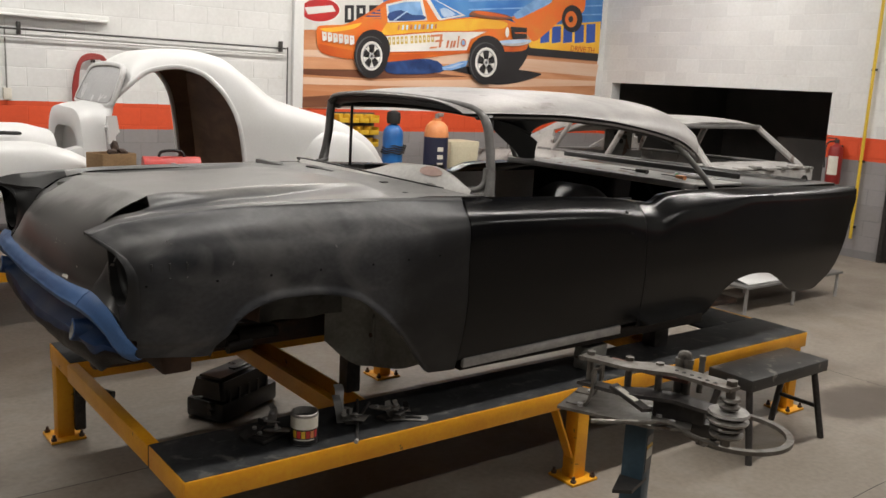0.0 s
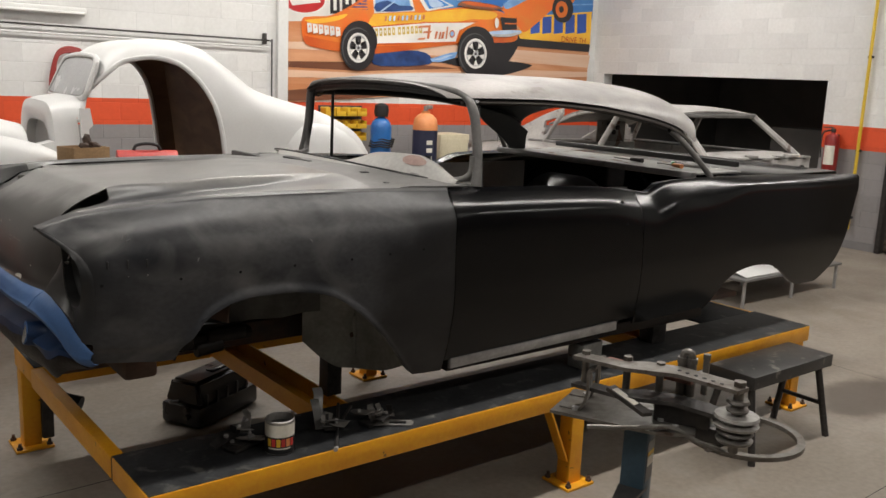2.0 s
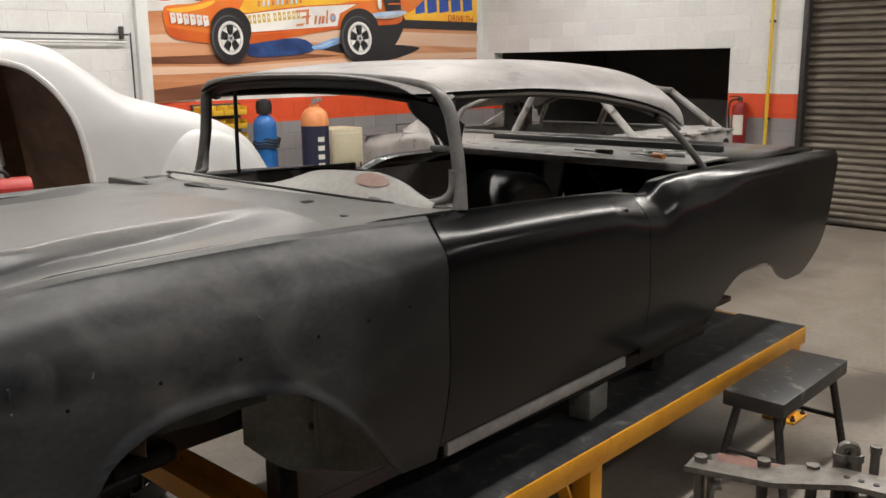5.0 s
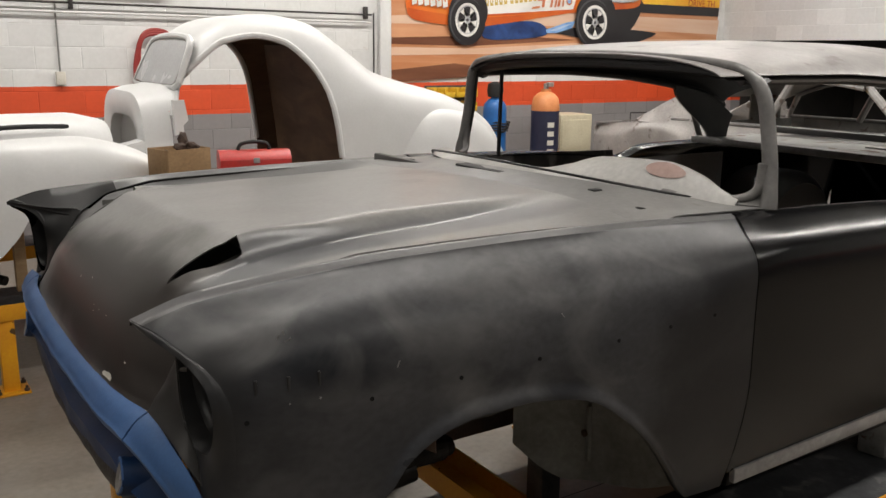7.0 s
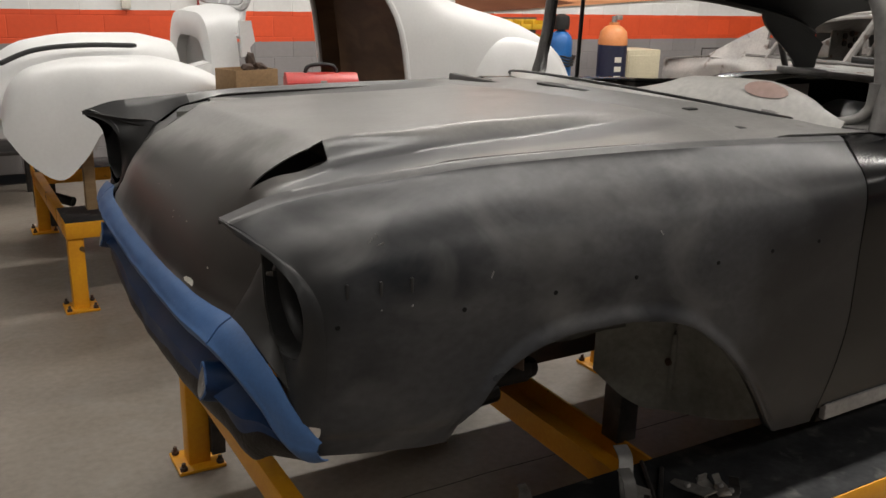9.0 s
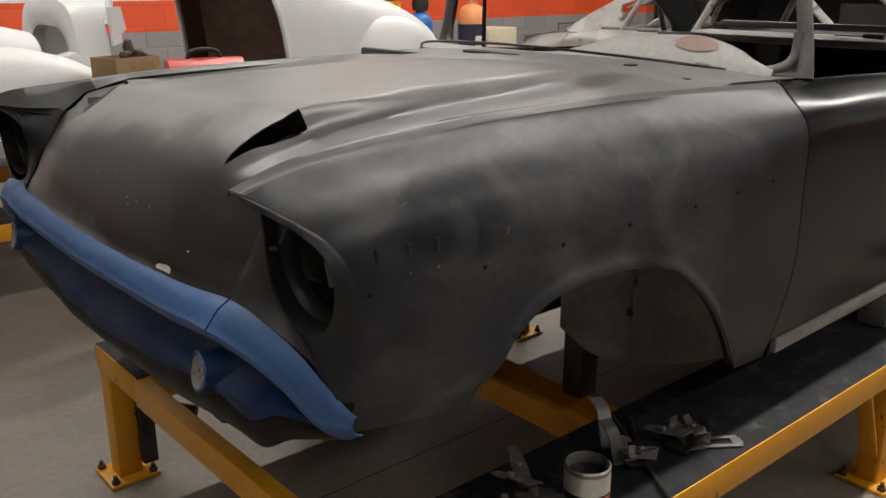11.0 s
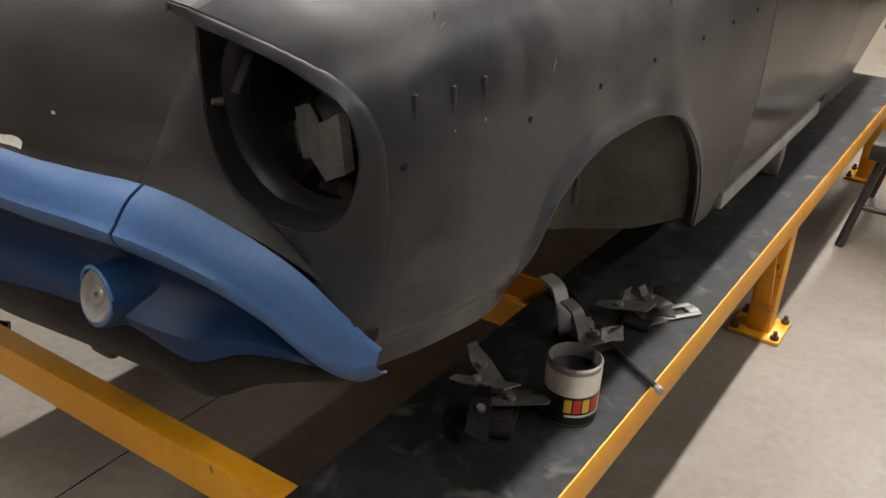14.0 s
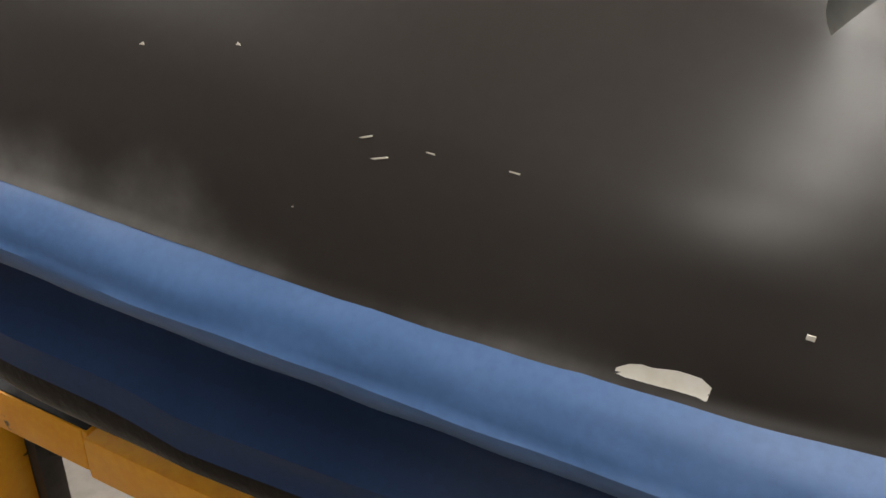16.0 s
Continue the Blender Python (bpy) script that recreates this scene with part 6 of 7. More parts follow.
def door_hole(x, z):
    if z < 1.0 or not 0.4 < x < 1.47:
        return False
    top = glide(((0.4, 1.5), (0.5, 1.68), (0.62, 1.84), (0.78, 1.95), (0.98, 1.985), (1.15, 1.95), (1.28, 1.84), (1.38, 1.65), (1.43, 1.4), (1.47, 1.0)), x)
    return z < top


def coupe():
    t = thing("coupe_body", "white fibreglass vintage coupe body with open door holes", "car body")
    nu, nv = 120, 150

    def skip(u, v):
        p = coupe_skin(u, v)
        side = abs(p.y - CY) > 0.4 * glide(CW, p.x)
        if side and door_hole(p.x, p.z):
            return True
        return False
    b = B()
    sheet(b, coupe_skin, nu, nv, skip=skip, flip=True)
    body = part("body", b, (M_WHITE, M_BROWN), t, thick=0.012)
    body.modifiers[0].material_offset = 1
    # rolled edge of the near and far door holes
    for sg in (-1, 1):
        pts = []
        for i in range(49):
            x = 0.42 + 1.03 * i / 48
            z = glide(((0.4, 1.45), (0.5, 1.68), (0.62, 1.84), (0.78, 1.95), (0.98, 1.985), (1.15, 1.95), (1.28, 1.84), (1.38, 1.65), (1.43, 1.4), (1.47, 1.0)), x)
            zr, zb, w = glide(CR, x), glide(CB, x), glide(CW, x)
            s = ((z - zb) / (zr - zb)) ** (1 / 0.62)
            c = max(0.0, 1 - s * s) ** 0.5
            y = w * c ** 0.42 * (1 - 0.16 * step(1.55, 2.1, zb + (zr - zb) * s ** 0.55))
            pts.append((x, CY + sg * (y - 0.006), z))
        part("door_flange", tube(B(), pts, 0.02, 8), M_WHITE, body)
    # bare inside behind the seat
    def bulk(u, v):
        y = CY + (2 * u - 1) * 0.68 * (1 - 0.4 * v ** 3)
        return Vector((1.6 - 0.2 * v * v, y, 1.0 + 0.93 * v))
    b = B()
    sheet(b, bulk, 10, 10, flip=True)
    part("bulkhead", b, M_BROWN, t, "bare brown resin bulkhead", thick=0.01)
    b = B()
    box(b, (0.95, CY, 0.99), (1.4, 1.3, 0.03), 0.005)
    part("floor_board", b, M_BROWN, t)
    # windshield
    b = B()
    def ws(u, v):
        wdt = 0.475 - 0.03 * v
        return Vector((0.474 + 0.125 * v - 0.012 - 0.05 * (2 * u - 1) ** 2 * 0, CY + (2 * u - 1) * wdt, 1.685 + 0.27 * v))
    sheet(b, lambda u, v: ws(0.5 + (u - 0.5) * (0.98 - 0.14 * max(0, v - 0.7) / 0.3), v), 20, 10, flip=True)
    part("windshield", b, mat("masked_glass", (0.42, 0.42, 0.43), 0.25, tint=(0.5, 0.5, 0.5), scale=4, bump=0), t, "pale dusty windshield", thick=0.004)
    edge = curve_pts([ws(*q) for q in ((0.06, 0), (0.5, -0.03), (0.94, 0), (0.99, 0.1), (0.985, 0.5), (0.97, 0.8), (0.9, 0.97), (0.7, 1.03), (0.5, 1.04), (0.3, 1.03), (0.1, 0.97), (0.03, 0.8), (0.015, 0.5), (0.01, 0.1), (0.06, 0))], 4)[:-1]
    part("windshield_surround", tube(B(), [p + Vector((0.012, (p.y - CY) * 0.04, (p.z - 1.82) * 0.1)) for p in edge], 0.022, 8, True), M_WHITE, t)
    part("windshield_rubber", tube(B(), edge, 0.007, 8, True), M_LINER, t)
    # rear fenders
    for sg in (-1, 1):
        b = B()
        bmesh.ops.create_uvsphere(b, u_segments=40, v_segments=24, radius=1, matrix=Matrix.Translation((2.32, CY + sg * 0.6, 1.0)) @ Matrix.Diagonal((0.56, 0.215, 0.5, 1)))
        bmesh.ops.bisect_plane(b, geom=b.verts[:] + b.edges[:] + b.faces[:], plane_co=(0, 0, 0.98), plane_no=(0, 0, -1), clear_outer=True)
        part("rear_fender", b, M_WHITE, t)
    # cowl horseshoe in front of the firewall
    def arch(u, k, x, drop):
        p = coupe_skin(u, 0.0)
        return Vector((x, CY + (p.y - CY) * k, 1.1 + (p.z - drop - 1.1)))
    b = B()
    sheet(b, lambda u, v: arch(u, 1 - 0.3 * v, 0.25 - 0.012 * math.sin(math.pi * v), 0.15 * v * math.sin(math.pi * u) ** 0.3), 50, 5)
    part("cowl_rim", b, M_WHITE, t, thick=0.012)
    b = B()
    sheet(b, lambda u, v: arch(u, 0.7, 0.25 + 0.2 * v, 0.15 * math.sin(math.pi * u) ** 0.3), 50, 4)
    part("cowl_recess", b, M_WHITE, t, thick=0.01)
    b = B()
    sheet(b, lambda u, v: Vector((0.33, CY - 0.42 + 0.84 * u, 1.0 + 0.56 * v)), 4, 4)
    part("firewall", b, M_WHITE, t, thick=0.012)
    for sg in (-1, 1):
        b = B()
        slab(b, ((0.25, 1.0), (0.06, 1.0), (0.06, 1.27), (0.12, 1.33), (0.25, 1.36)), 0.16, Matrix.Translation((0, CY + sg * 0.45 + 0.08, 0)) @ Matrix.Rotation(radians(90), 4, "X"))
        bmesh.ops.bevel(b, geom=b.edges[:], offset=0.01, segments=2, affect="EDGES")
        part("cowl_foot", b, M_WHITE, t)
        b = B()
        slab(b, ((0.4, 1.6), (0.47, 1.6), (0.49, 1.48), (0.46, 1.45), (0.46, 1.41), (0.41, 1.39)), 0.03, Matrix.Translation((0, CY + sg * 0.6 + 0.015, 0)) @ Matrix.Rotation(radians(90), 4, "X"))
        part("pillar_foot", b, M_WHITE, t)
    for x in (0.3, 1.6, 2.6):
        for y in (2.95, 4.0):
            b = B()
            box(b, (x, y, 0.77), (0.08, 0.08, 0.425), 0.005)
            part("body_stand", b, M_YELLOW, t)


coupe()


def front_clip():
    t = thing("front_clip", "white fibreglass front end with fenders and hood", "car front")
    TZ = ((-0.92, 1.12), (-0.86, 1.28), (-0.75, 1.37), (-0.5, 1.415), (-0.2, 1.42), (0.05, 1.37), (0.28, 1.25), (0.45, 1.08))
    BZ = ((-0.92, 1.05), (-0.82, 0.9), (-0.68, 0.81), (-0.55, 0.92), (-0.45, 1.06), (-0.1, 1.12), (0.45, 1.03))
    for yc, nm in ((2.72, "fender"), (4.1, "fender")):
        b = B()
        def fn(u, v):
            x = -0.92 + 1.37 * v
            a = math.pi * u
            tz, bz = glide(TZ, x), glide(BZ, x)
            hw = 0.27 * (math.sin(math.pi * min(1, max(0, (v * 0.86 + 0.1)))) ** 0.5)
            c = math.cos(a)
            return Vector((x, yc - hw * math.copysign(abs(c) ** 0.7, c), bz + (tz - bz) * math.sin(a) ** 0.55))
        sheet(b, fn, 40, 60, flip=True)
        part(nm, b, M_WHITE, t, thick=0.01)
    b = B()
    HZ = ((-1.0, 1.0), (-0.97, 1.2), (-0.88, 1.36), (-0.7, 1.46), (-0.4, 1.5), (-0.1, 1.5), (0.1, 1.46))
    def hood(u, v):
        x = -1.0 + 1.1 * v
        a = math.pi * u
        hw = 0.36 + 0.06 * v
        c = math.cos(a)
        return Vector((x, CY - 0.02 - hw * math.copysign(abs(c) ** 0.6, c), 0.95 + (glide(HZ, x) - 0.95) * math.sin(a) ** 0.6))
    sheet(b, hood, 40, 40, flip=True)
    part("hood", b, M_WHITE, t, thick=0.01)
    b = B()
    sheet(b, lambda u, v: Vector((-1.0 + 0.03 * abs(2 * u - 1), CY - 0.38 + 0.72 * u, 0.86 + 0.3 * v)), 10, 6)
    part("nose", b, M_WHITE, t, thick=0.01)
    b = B()
    box(b, (-1.0, CY - 0.15, 1.13), (0.05, 0.42, 0.2), 0.04)
    part("grille_opening", b, M_INNER, t)
    b = B()
    pts = curve_pts([(-0.88, 3.02, 1.36), (-0.7, 3.04, 1.43), (-0.45, 3.05, 1.455), (-0.15, 3.06, 1.45)], 8)
    tube(b, pts, [0.006] + [0.014] * 23 + [0.01], 8)
    part("hood_gap", b, M_BLACK, t)
    for y in (2.85, 4.0):
        b = B()
        box(b, (-0.5, y, 0.76), (0.06, 0.06, 0.4), 0.004)
        part("prop", b, M_WOOD, t)


front_clip()

# stand with a tool chest and a carton between the two car bodies
st = thing("work_stand", "plain steel stand between the car bodies", "work stand", at=(0.5, 2.32, 0))
b = B()
box(b, (0, 0, 1.16), (0.9, 0.34, 0.03), 0.004)
part("top", b, M_DARKSTEEL, st)
for sx in (-1, 1):
    for sy in (-1, 1):
        b = B()
        box(b, (sx * 0.42, sy * 0.14, 0.5725), (0.04, 0.04, 1.145), 0.004)
        part("leg", b, M_DARKSTEEL, st)
tb = thing("tool_chest", "red steel hip-roof tool chest with black handle", "tool chest", at=(0.7, 2.34, 1.1755), turn=-12)
b = B()
box(b, (0, 0, 0.06), (0.4, 0.18, 0.12), 0.006)
part("body", b, M_RED, tb)
b = B()
slab(b, ((-0.09, 0.0), (0.09, 0.0), (0.035, 0.045), (-0.035, 0.045)), 0.4, Matrix.Translation((-0.2, 0, 0.1205)) @ Matrix.Rotation(radians(90), 4, "Z") @ Matrix.Rotation(radians(90), 4, "X"))
part("lid", b, M_RED, tb)
b = B()
tube(b, curve_pts([(-0.09, 0, 0.165), (-0.07, 0, 0.2), (0, 0, 0.212), (0.07, 0, 0.2), (0.09, 0, 0.165)], 6), 0.011, 8)
part("handle", b, M_BLACK, tb)
b = B()
box(b, (0, -0.094, 0.115), (0.035, 0.008, 0.03), 0.002)
part("latch", b, M_GALV, tb)
cb = thing("carton", "open brown cardboard carton holding oily parts", "cardboard box", at=(0.27, 2.33, 1.1755), turn=15)
for c, s in (((0, -0.1, 0.1), (0.26, 0.006, 0.2)), ((0, 0.1, 0.1), (0.26, 0.006, 0.2)), ((-0.128, 0, 0.1), (0.006, 0.194, 0.2)), ((0.128, 0, 0.1), (0.006, 0.194, 0.2)), ((0, 0, 0.004), (0.25, 0.194, 0.008))):
    b = B()
    box(b, c, s, 0.002)
    part("panel", b, M_CARD, cb)
b = B()
for k in range(9):
    rr = random.Random(k)
    bmesh.ops.create_icosphere(b, subdivisions=1, radius=rr.uniform(0.03, 0.05), matrix=pose(rr.uniform(-0.07, 0.07), rr.uniform(-0.05, 0.05), rr.uniform(0.14, 0.23), rr.uniform(0, 90), rr.uniform(0, 90), 0) @ Matrix.Diagonal((1.3, 0.8, 0.6, 1)))
lump = thing("oily_parts", "heap of dark oily engine parts in a carton", "engine parts", at=(0.27, 2.33, 1.185))
part("castings", b, M_RUST, lump, smooth=False)


# ---- grey car beyond ----
def grey_car():
    t = thing("primed_car", "bare grey and white primed two-door car shell", "car body", at=(6.47, 2.55, 0.0), turn=-90)
    ROOF = ((-1.35, 1.27), (-0.9, 1.47), (-0.45, 1.63), (0.0, 1.69), (0.4, 1.7), (0.78, 1.66))
    BELT = ((-2.35, 1.13), (-1.9, 1.18), (-1.2, 1.24), (0.0, 1.25), (1.4, 1.27))
    HW = ((-2.35, 0.76), (-1.5, 0.86), (0, 0.87), (1.4, 0.85))
    LOW = ((-2.35, 0.72), (-1.95, 0.64), (-1.82, 0.7), (-1.7, 0.86), (-1.45, 0.97), (-1.2, 0.9), (-1.02, 0.7), (-0.95, 0.6), (1.4, 0.6))
    for sg in (-1, 1):
        b = B()
        def side(u, v):
            x = -2.35 + 3.75 * u
            z = glide(BELT, x) + (glide(LOW, x) - glide(BELT, x)) * v
            return Vector((x, sg * (glide(HW, x) - 0.07 * (1 - step(0, 0.3, v)) - 0.05 * v * v), z))
        sheet(b, side, 90, 16, flip=sg < 0)
        part("body_side", b, M_GREYCAR, t, thick=0.01)
        b = B()
        def sail(u, v):
            x = -1.75 + 1.0 * u
            zt = glide(((-1.75, 1.23), (-1.3, 1.45), (-0.9, 1.61), (-0.75, 1.65)), x)
            lean = 1 - v
            return Vector((x + 0.12 * v * (1 - u), sg * (0.8 - 0.1 * lean), zt + (1.21 - zt) * v))
        sheet(b, sail, 30, 18, flip=sg < 0, skip=lambda u, v: u > 0.74 and 0.22 < v < 0.85 and u > 0.68 + 0.16 * v)
        part("sail_panel", b, M_GREYCAR, t, "patchy filler-stained sail panel", thick=0.03)
        for nm, a, c, r in (("front_pillar", (0.78, 0.66, 1.66), (1.28, 0.8, 1.27), 0.034), ("vent_post", (0.1, 0.7, 1.68), (-0.12, 0.76, 1.26), 0.034), ("rear_post", (-0.75, 0.7, 1.6), (-0.95, 0.77, 1.25), 0.028)):
            b = B()
            rod(b, (a[0], sg * a[1], a[2]), (c[0], sg * c[1], c[2]), r, n=8)
            part(nm, b, M_GREYCAR, t)
        b = B()
        rod(b, (-1.2, sg * 0.77, 1.26), (1.28, sg * 0.79, 1.28), 0.02, n=8)
        part("window_sill", b, M_PILLAR, t)
        b = B()
        tube(b, [(x, sg * 0.7, glide(ROOF, x) - 0.02) for x in [-0.8 + 1.58 * i / 20 for i in range(21)]], 0.02, 8)
        part("roof_rail", b, M_GREYCAR, t)
        b = B()
        rod(b, (1.405, sg * 0.66, 1.14), (1.428, sg * 0.66, 1.14), 0.055, n=20)
        part("firewall_hole", b, M_BLACK, t)
    b = B()
    sheet(b, lambda u, v: Vector((-0.95 + 1.75 * v, (2 * u - 1) * 0.71, glide(ROOF, -0.95 + 1.75 * v) + 0.035 * (1 - (2 * u - 1) ** 2))), 16, 30)
    part("roof", b, M_GREYCAR, t, "pale primed roof", thick=0.015)
    b = B()
    rod(b, (0.8, -0.66, 1.66), (0.8, 0.66, 1.66), 0.025, n=8)
    part("header", b, M_PILLAR, t)
    b = B()
    sheet(b, lambda u, v: Vector((1.05 + 0.37 * v, (2 * u - 1) * 0.82, 1.29 - 0.03 * v + 0.015 * math.cos((2 * u - 1) * 1.5) + 0.008 * noise.noise(Vector((u * 14, v * 6, 0))))), 30, 8)
    part("cowl", b, M_GREYCAR, t, "stripped pale cowl with torn seams", thick=0.01)
    for k in range(7):
        b = B()
        y = -0.72 + 0.24 * k
        box(b, (1.4, y, 1.275 + 0.01 * (k % 3)), (0.1, 0.16 if k % 2 else 0.09, 0.025), 0.006, Matrix.Rotation(radians(0), 4, "Z"))
        part("cowl_bracket", b, M_GREYCAR if k % 2 else M_LINER, t)
    b = B()
    sheet(b, lambda u, v: Vector((-2.35 + 0.75 * v, (2 * u - 1) * 0.75, glide(BELT, -2.35 + 0.75 * v) + 0.01)), 10, 10)
    part("rear_deck", b, M_GREYCAR, t, thick=0.01)
    for nm, c, z in (("firewall", (1.4, 0, 0.95), (0.03, 1.64, 0.62)), ("tail_panel", (-2.34, 0, 0.93), (0.03, 1.5, 0.4)), ("floor_pan", (0.2, 0, 0.62), (2.4, 1.6, 0.03)), ("seat_bulkhead", (-0.9, 0, 1.0), (0.03, 1.5, 0.5)),
                     ("dashboard", (1.0, 0, 1.18), (0.16, 1.5, 0.14))):
        b = B()
        box(b, c, z, min(z) * 0.25)
        part(nm, b, M_GREYCAR if "panel" in nm or nm == "firewall" else M_LINER, t)
    for k in range(5):
        b = B()
        a = 2 * math.pi * k / 5
        rod(b, (-0.88, 0.3 + 0.09 * math.cos(a), 1.42 + 0.06 * math.sin(a)), (-0.865, 0.3 + 0.09 * math.cos(a), 1.42 + 0.06 * math.sin(a)), 0.03, n=10)
        part("shelf_hole", b, M_BLACK, t)
    b = B()
    box(b, (-0.9, 0.3, 1.4), (0.02, 0.5, 0.3), 0.004)
    part("shelf_brace", b, M_LINER, t)
    for x in (-1.45, 1.1):
        for y in (-0.6, 0.6):
            b = B()
            rod(b, (x, y, 0.0), (x, y, 0.5), 0.13, 0.05, n=12)
            rod(b, (x, y, 0.45), (x, y, 0.95 if x < 0 else 0.61), 0.035, n=10)
            part("axle_stand", b, M_DARKSTEEL, t)
    b = B()
    tube(b, [(-1.95, -0.6, 1.15), (-1.95, -0.6, 1.27), (-1.7, -0.6, 1.29), (-1.7, -0.6, 1.17)], 0.008, 6)
    part("trunk_hinge", b, M_DARKSTEEL, t)


grey_car()

# low trolley with sheet
tr = thing("low_trolley", "low grey steel trolley with a white sheet on it", "trolley", at=(6.25, 0.85, 0))
b = B()
box(b, (0, 0, 0.255), (1.7, 0.6, 0.025), 0.004)
part("deck", b, M_COWL, tr)
b = B()
sheet(b, lambda u, v: Vector((-0.75 + 0.8 * u, -0.25 + 0.5 * v, 0.275 + 0.05 * max(0, math.sin(3 * u + 1) * math.sin(2.5 * v)) )), 14, 10)
part("sheet_panel", b, M_WHITE, tr, "creased white sheet", thick=0.006)
for x in (-0.8, 0.0, 0.8):
    for y in (-0.27, 0.27):
        b = B()
        rod(b, (x, y, 0.0), (x, y, 0.245), 0.016, n=10)
        part("leg", b, M_GALV, tr)


# ---- gas cylinders, bins and cabinet by the wall ----
def cylinder(x, y, h, r, m, top, label, group="gas cylinders"):
    t = thing("gas_cylinder", label, "gas cylinder", group, at=(x, y, 0))
    b = B()
    lathe(b, [(0.0005, 0), (r, 0.0), (r, h * 0.84 if top else h * 0.86)], 28)
    part("body", b, m, t)
    b = B()
    z0 = h * 0.84 if top else h * 0.86
    lathe(b, [(r * 0.999, z0), (r, z0 + 0.04), (r * 0.9, h - 0.1), (r * 0.6, h - 0.05), (r * 0.35, h - 0.03), (r * 0.35, h)], 28)
    part("shoulder", b, top or m, t)
    b = B()
    rod(b, (0, 0, h), (0, 0, h + 0.06), 0.03, n=12)
    box(b, (0.03, -0.03, h + 0.05), (0.08, 0.05, 0.05), 0.008)
    part("valve", b, M_STEEL, t)
    return t


c1 = cylinder(4.93, 5.72, 1.42, 0.135, M_BLUE, None, "blue gas cylinder with black cap and coiled hose")
b = B()
lathe(b, [(0.085, 1.4), (0.095, 1.47), (0.085, 1.545), (0.03, 1.57)], 20)
part("cap", b, M_BLACK, c1, thick=0.004)
for k in range(4):
    b = B()
    tube(b, [(0.15 * math.cos(a / 5) + 0.01 * k, 0.15 * math.sin(a / 5), 1.02 + 0.03 * k + 0.01 * math.sin(a)) for a in range(31)], 0.01, 6, True)
    part("hose_coil", b, M_BLACK, c1)
c2 = cylinder(5.33, 5.3, 1.5, 0.16, M_NAVY, M_ORANGE, "navy gas cylinder with orange shoulder and pale lettering")
for k in range(4):
    b = B()
    a0 = radians(-118)
    sheet(b, lambda u, v: Vector((0.1615 * math.cos(a0 + 0.5 * u), 0.1615 * math.sin(a0 + 0.5 * u), 1.08 - 0.1 * k + 0.055 * v)), 5, 1)
    part("letter_bar", b, M_PAPER, c2, thick=0.001)
cab = thing("cabinet", "beige enamelled steel cabinet beside the cylinders", "cabinet", at=(6.0, 5.72, 0))
b = B()
box(b, (0, 0, 0.59), (0.5, 0.42, 1.18), 0.012)
part("body", b, M_BEIGE, cab)
b = B()
box(b, (0, -0.215, 0.62), (0.46, 0.01, 1.0), 0.004)
dd = part("door", b, M_BEIGE, cab)
b = B()
box(b, (0.19, -0.228, 0.7), (0.015, 0.015, 0.1), 0.004)
part("handle", b, M_DARKSTEEL, dd)
rack = thing("bin_rack", "wall rack of yellow plastic parts bins", "bin rack", at=(4.66, YN - 0.02, 0))
b = B()
box(b, (0, 0, 1.25), (0.66, 0.02, 0.52), 0.003)
part("back_panel", b, M_DARKSTEEL, rack)
for r in range(3):
    for c in range(4):
        b = B()
        x, z = -0.24 + 0.16 * c, 1.06 + 0.16 * r
        for cc, ss in (((x, -0.09, z), (0.14, 0.15, 0.006)), ((x - 0.068, -0.09, z + 0.05), (0.005, 0.15, 0.1)), ((x + 0.068, -0.09, z + 0.05), (0.005, 0.15, 0.1)), ((x, -0.165, z + 0.03), (0.14, 0.005, 0.06)), ((x, -0.02, z + 0.055), (0.14, 0.005, 0.11))):
            box(b, cc, ss, 0.001)
        part("bin", b, M_YBIN, rack)

# ---- wall services ----
pp = thing("wall_pipe", "dark conduit clipped along the block wall", "pipe")
for nm, a, c, r, m in (("run", (-4.0, YN - 0.06, 2.305), (3.62, YN - 0.06, 2.28), 0.01, M_DARKSTEEL), ("run", (-4.0, YN - 0.05, 2.22), (3.6, YN - 0.05, 2.2), 0.012, M_WALL),
                       ("drop", (3.64, YN - 0.06, 2.3), (3.64, YN - 0.06, 1.0), 0.009, M_DARKSTEEL)):
    b = B()
    rod(b, a, c, r, n=10)
    part(nm, b, m, pp)
for x in (0.53, 3.55):
    b = B()
    box(b, (x, YN - 0.04, 2.3), (0.035, 0.06, 0.13), 0.004)
    part("clamp", b, M_DARKSTEEL, pp)
sw = thing("wall_socket", "cream switch box on a thin conduit", "socket box")
b = B()
box(b, (0.40, YN - 0.03, 1.62), (0.08, 0.05, 0.12), 0.006)
part("box", b, M_PAPER, sw)
b = B()
rod(b, (0.40, YN - 0.02, 1.68), (0.40, YN - 0.02, 2.29), 0.008, n=8)
part("conduit", b, M_LINER, sw)
wl = thing("wall_light", "unlit white fluorescent wall batten", "wall light")
b = B()
box(b, (0.45, YN - 0.04, 2.46), (2.0, 0.07, 0.06), 0.008)
part("tray", b, M_LAMPOFF, wl)
b = B()
rod(b, (-0.5, YN - 0.09, 2.43), (1.42, YN - 0.09, 2.43), 0.018, n=12)
part("tube", b, M_LAMPOFF, wl)
ho = thing("air_hose", "red rubber air hose looped over a wall hook", "hose")
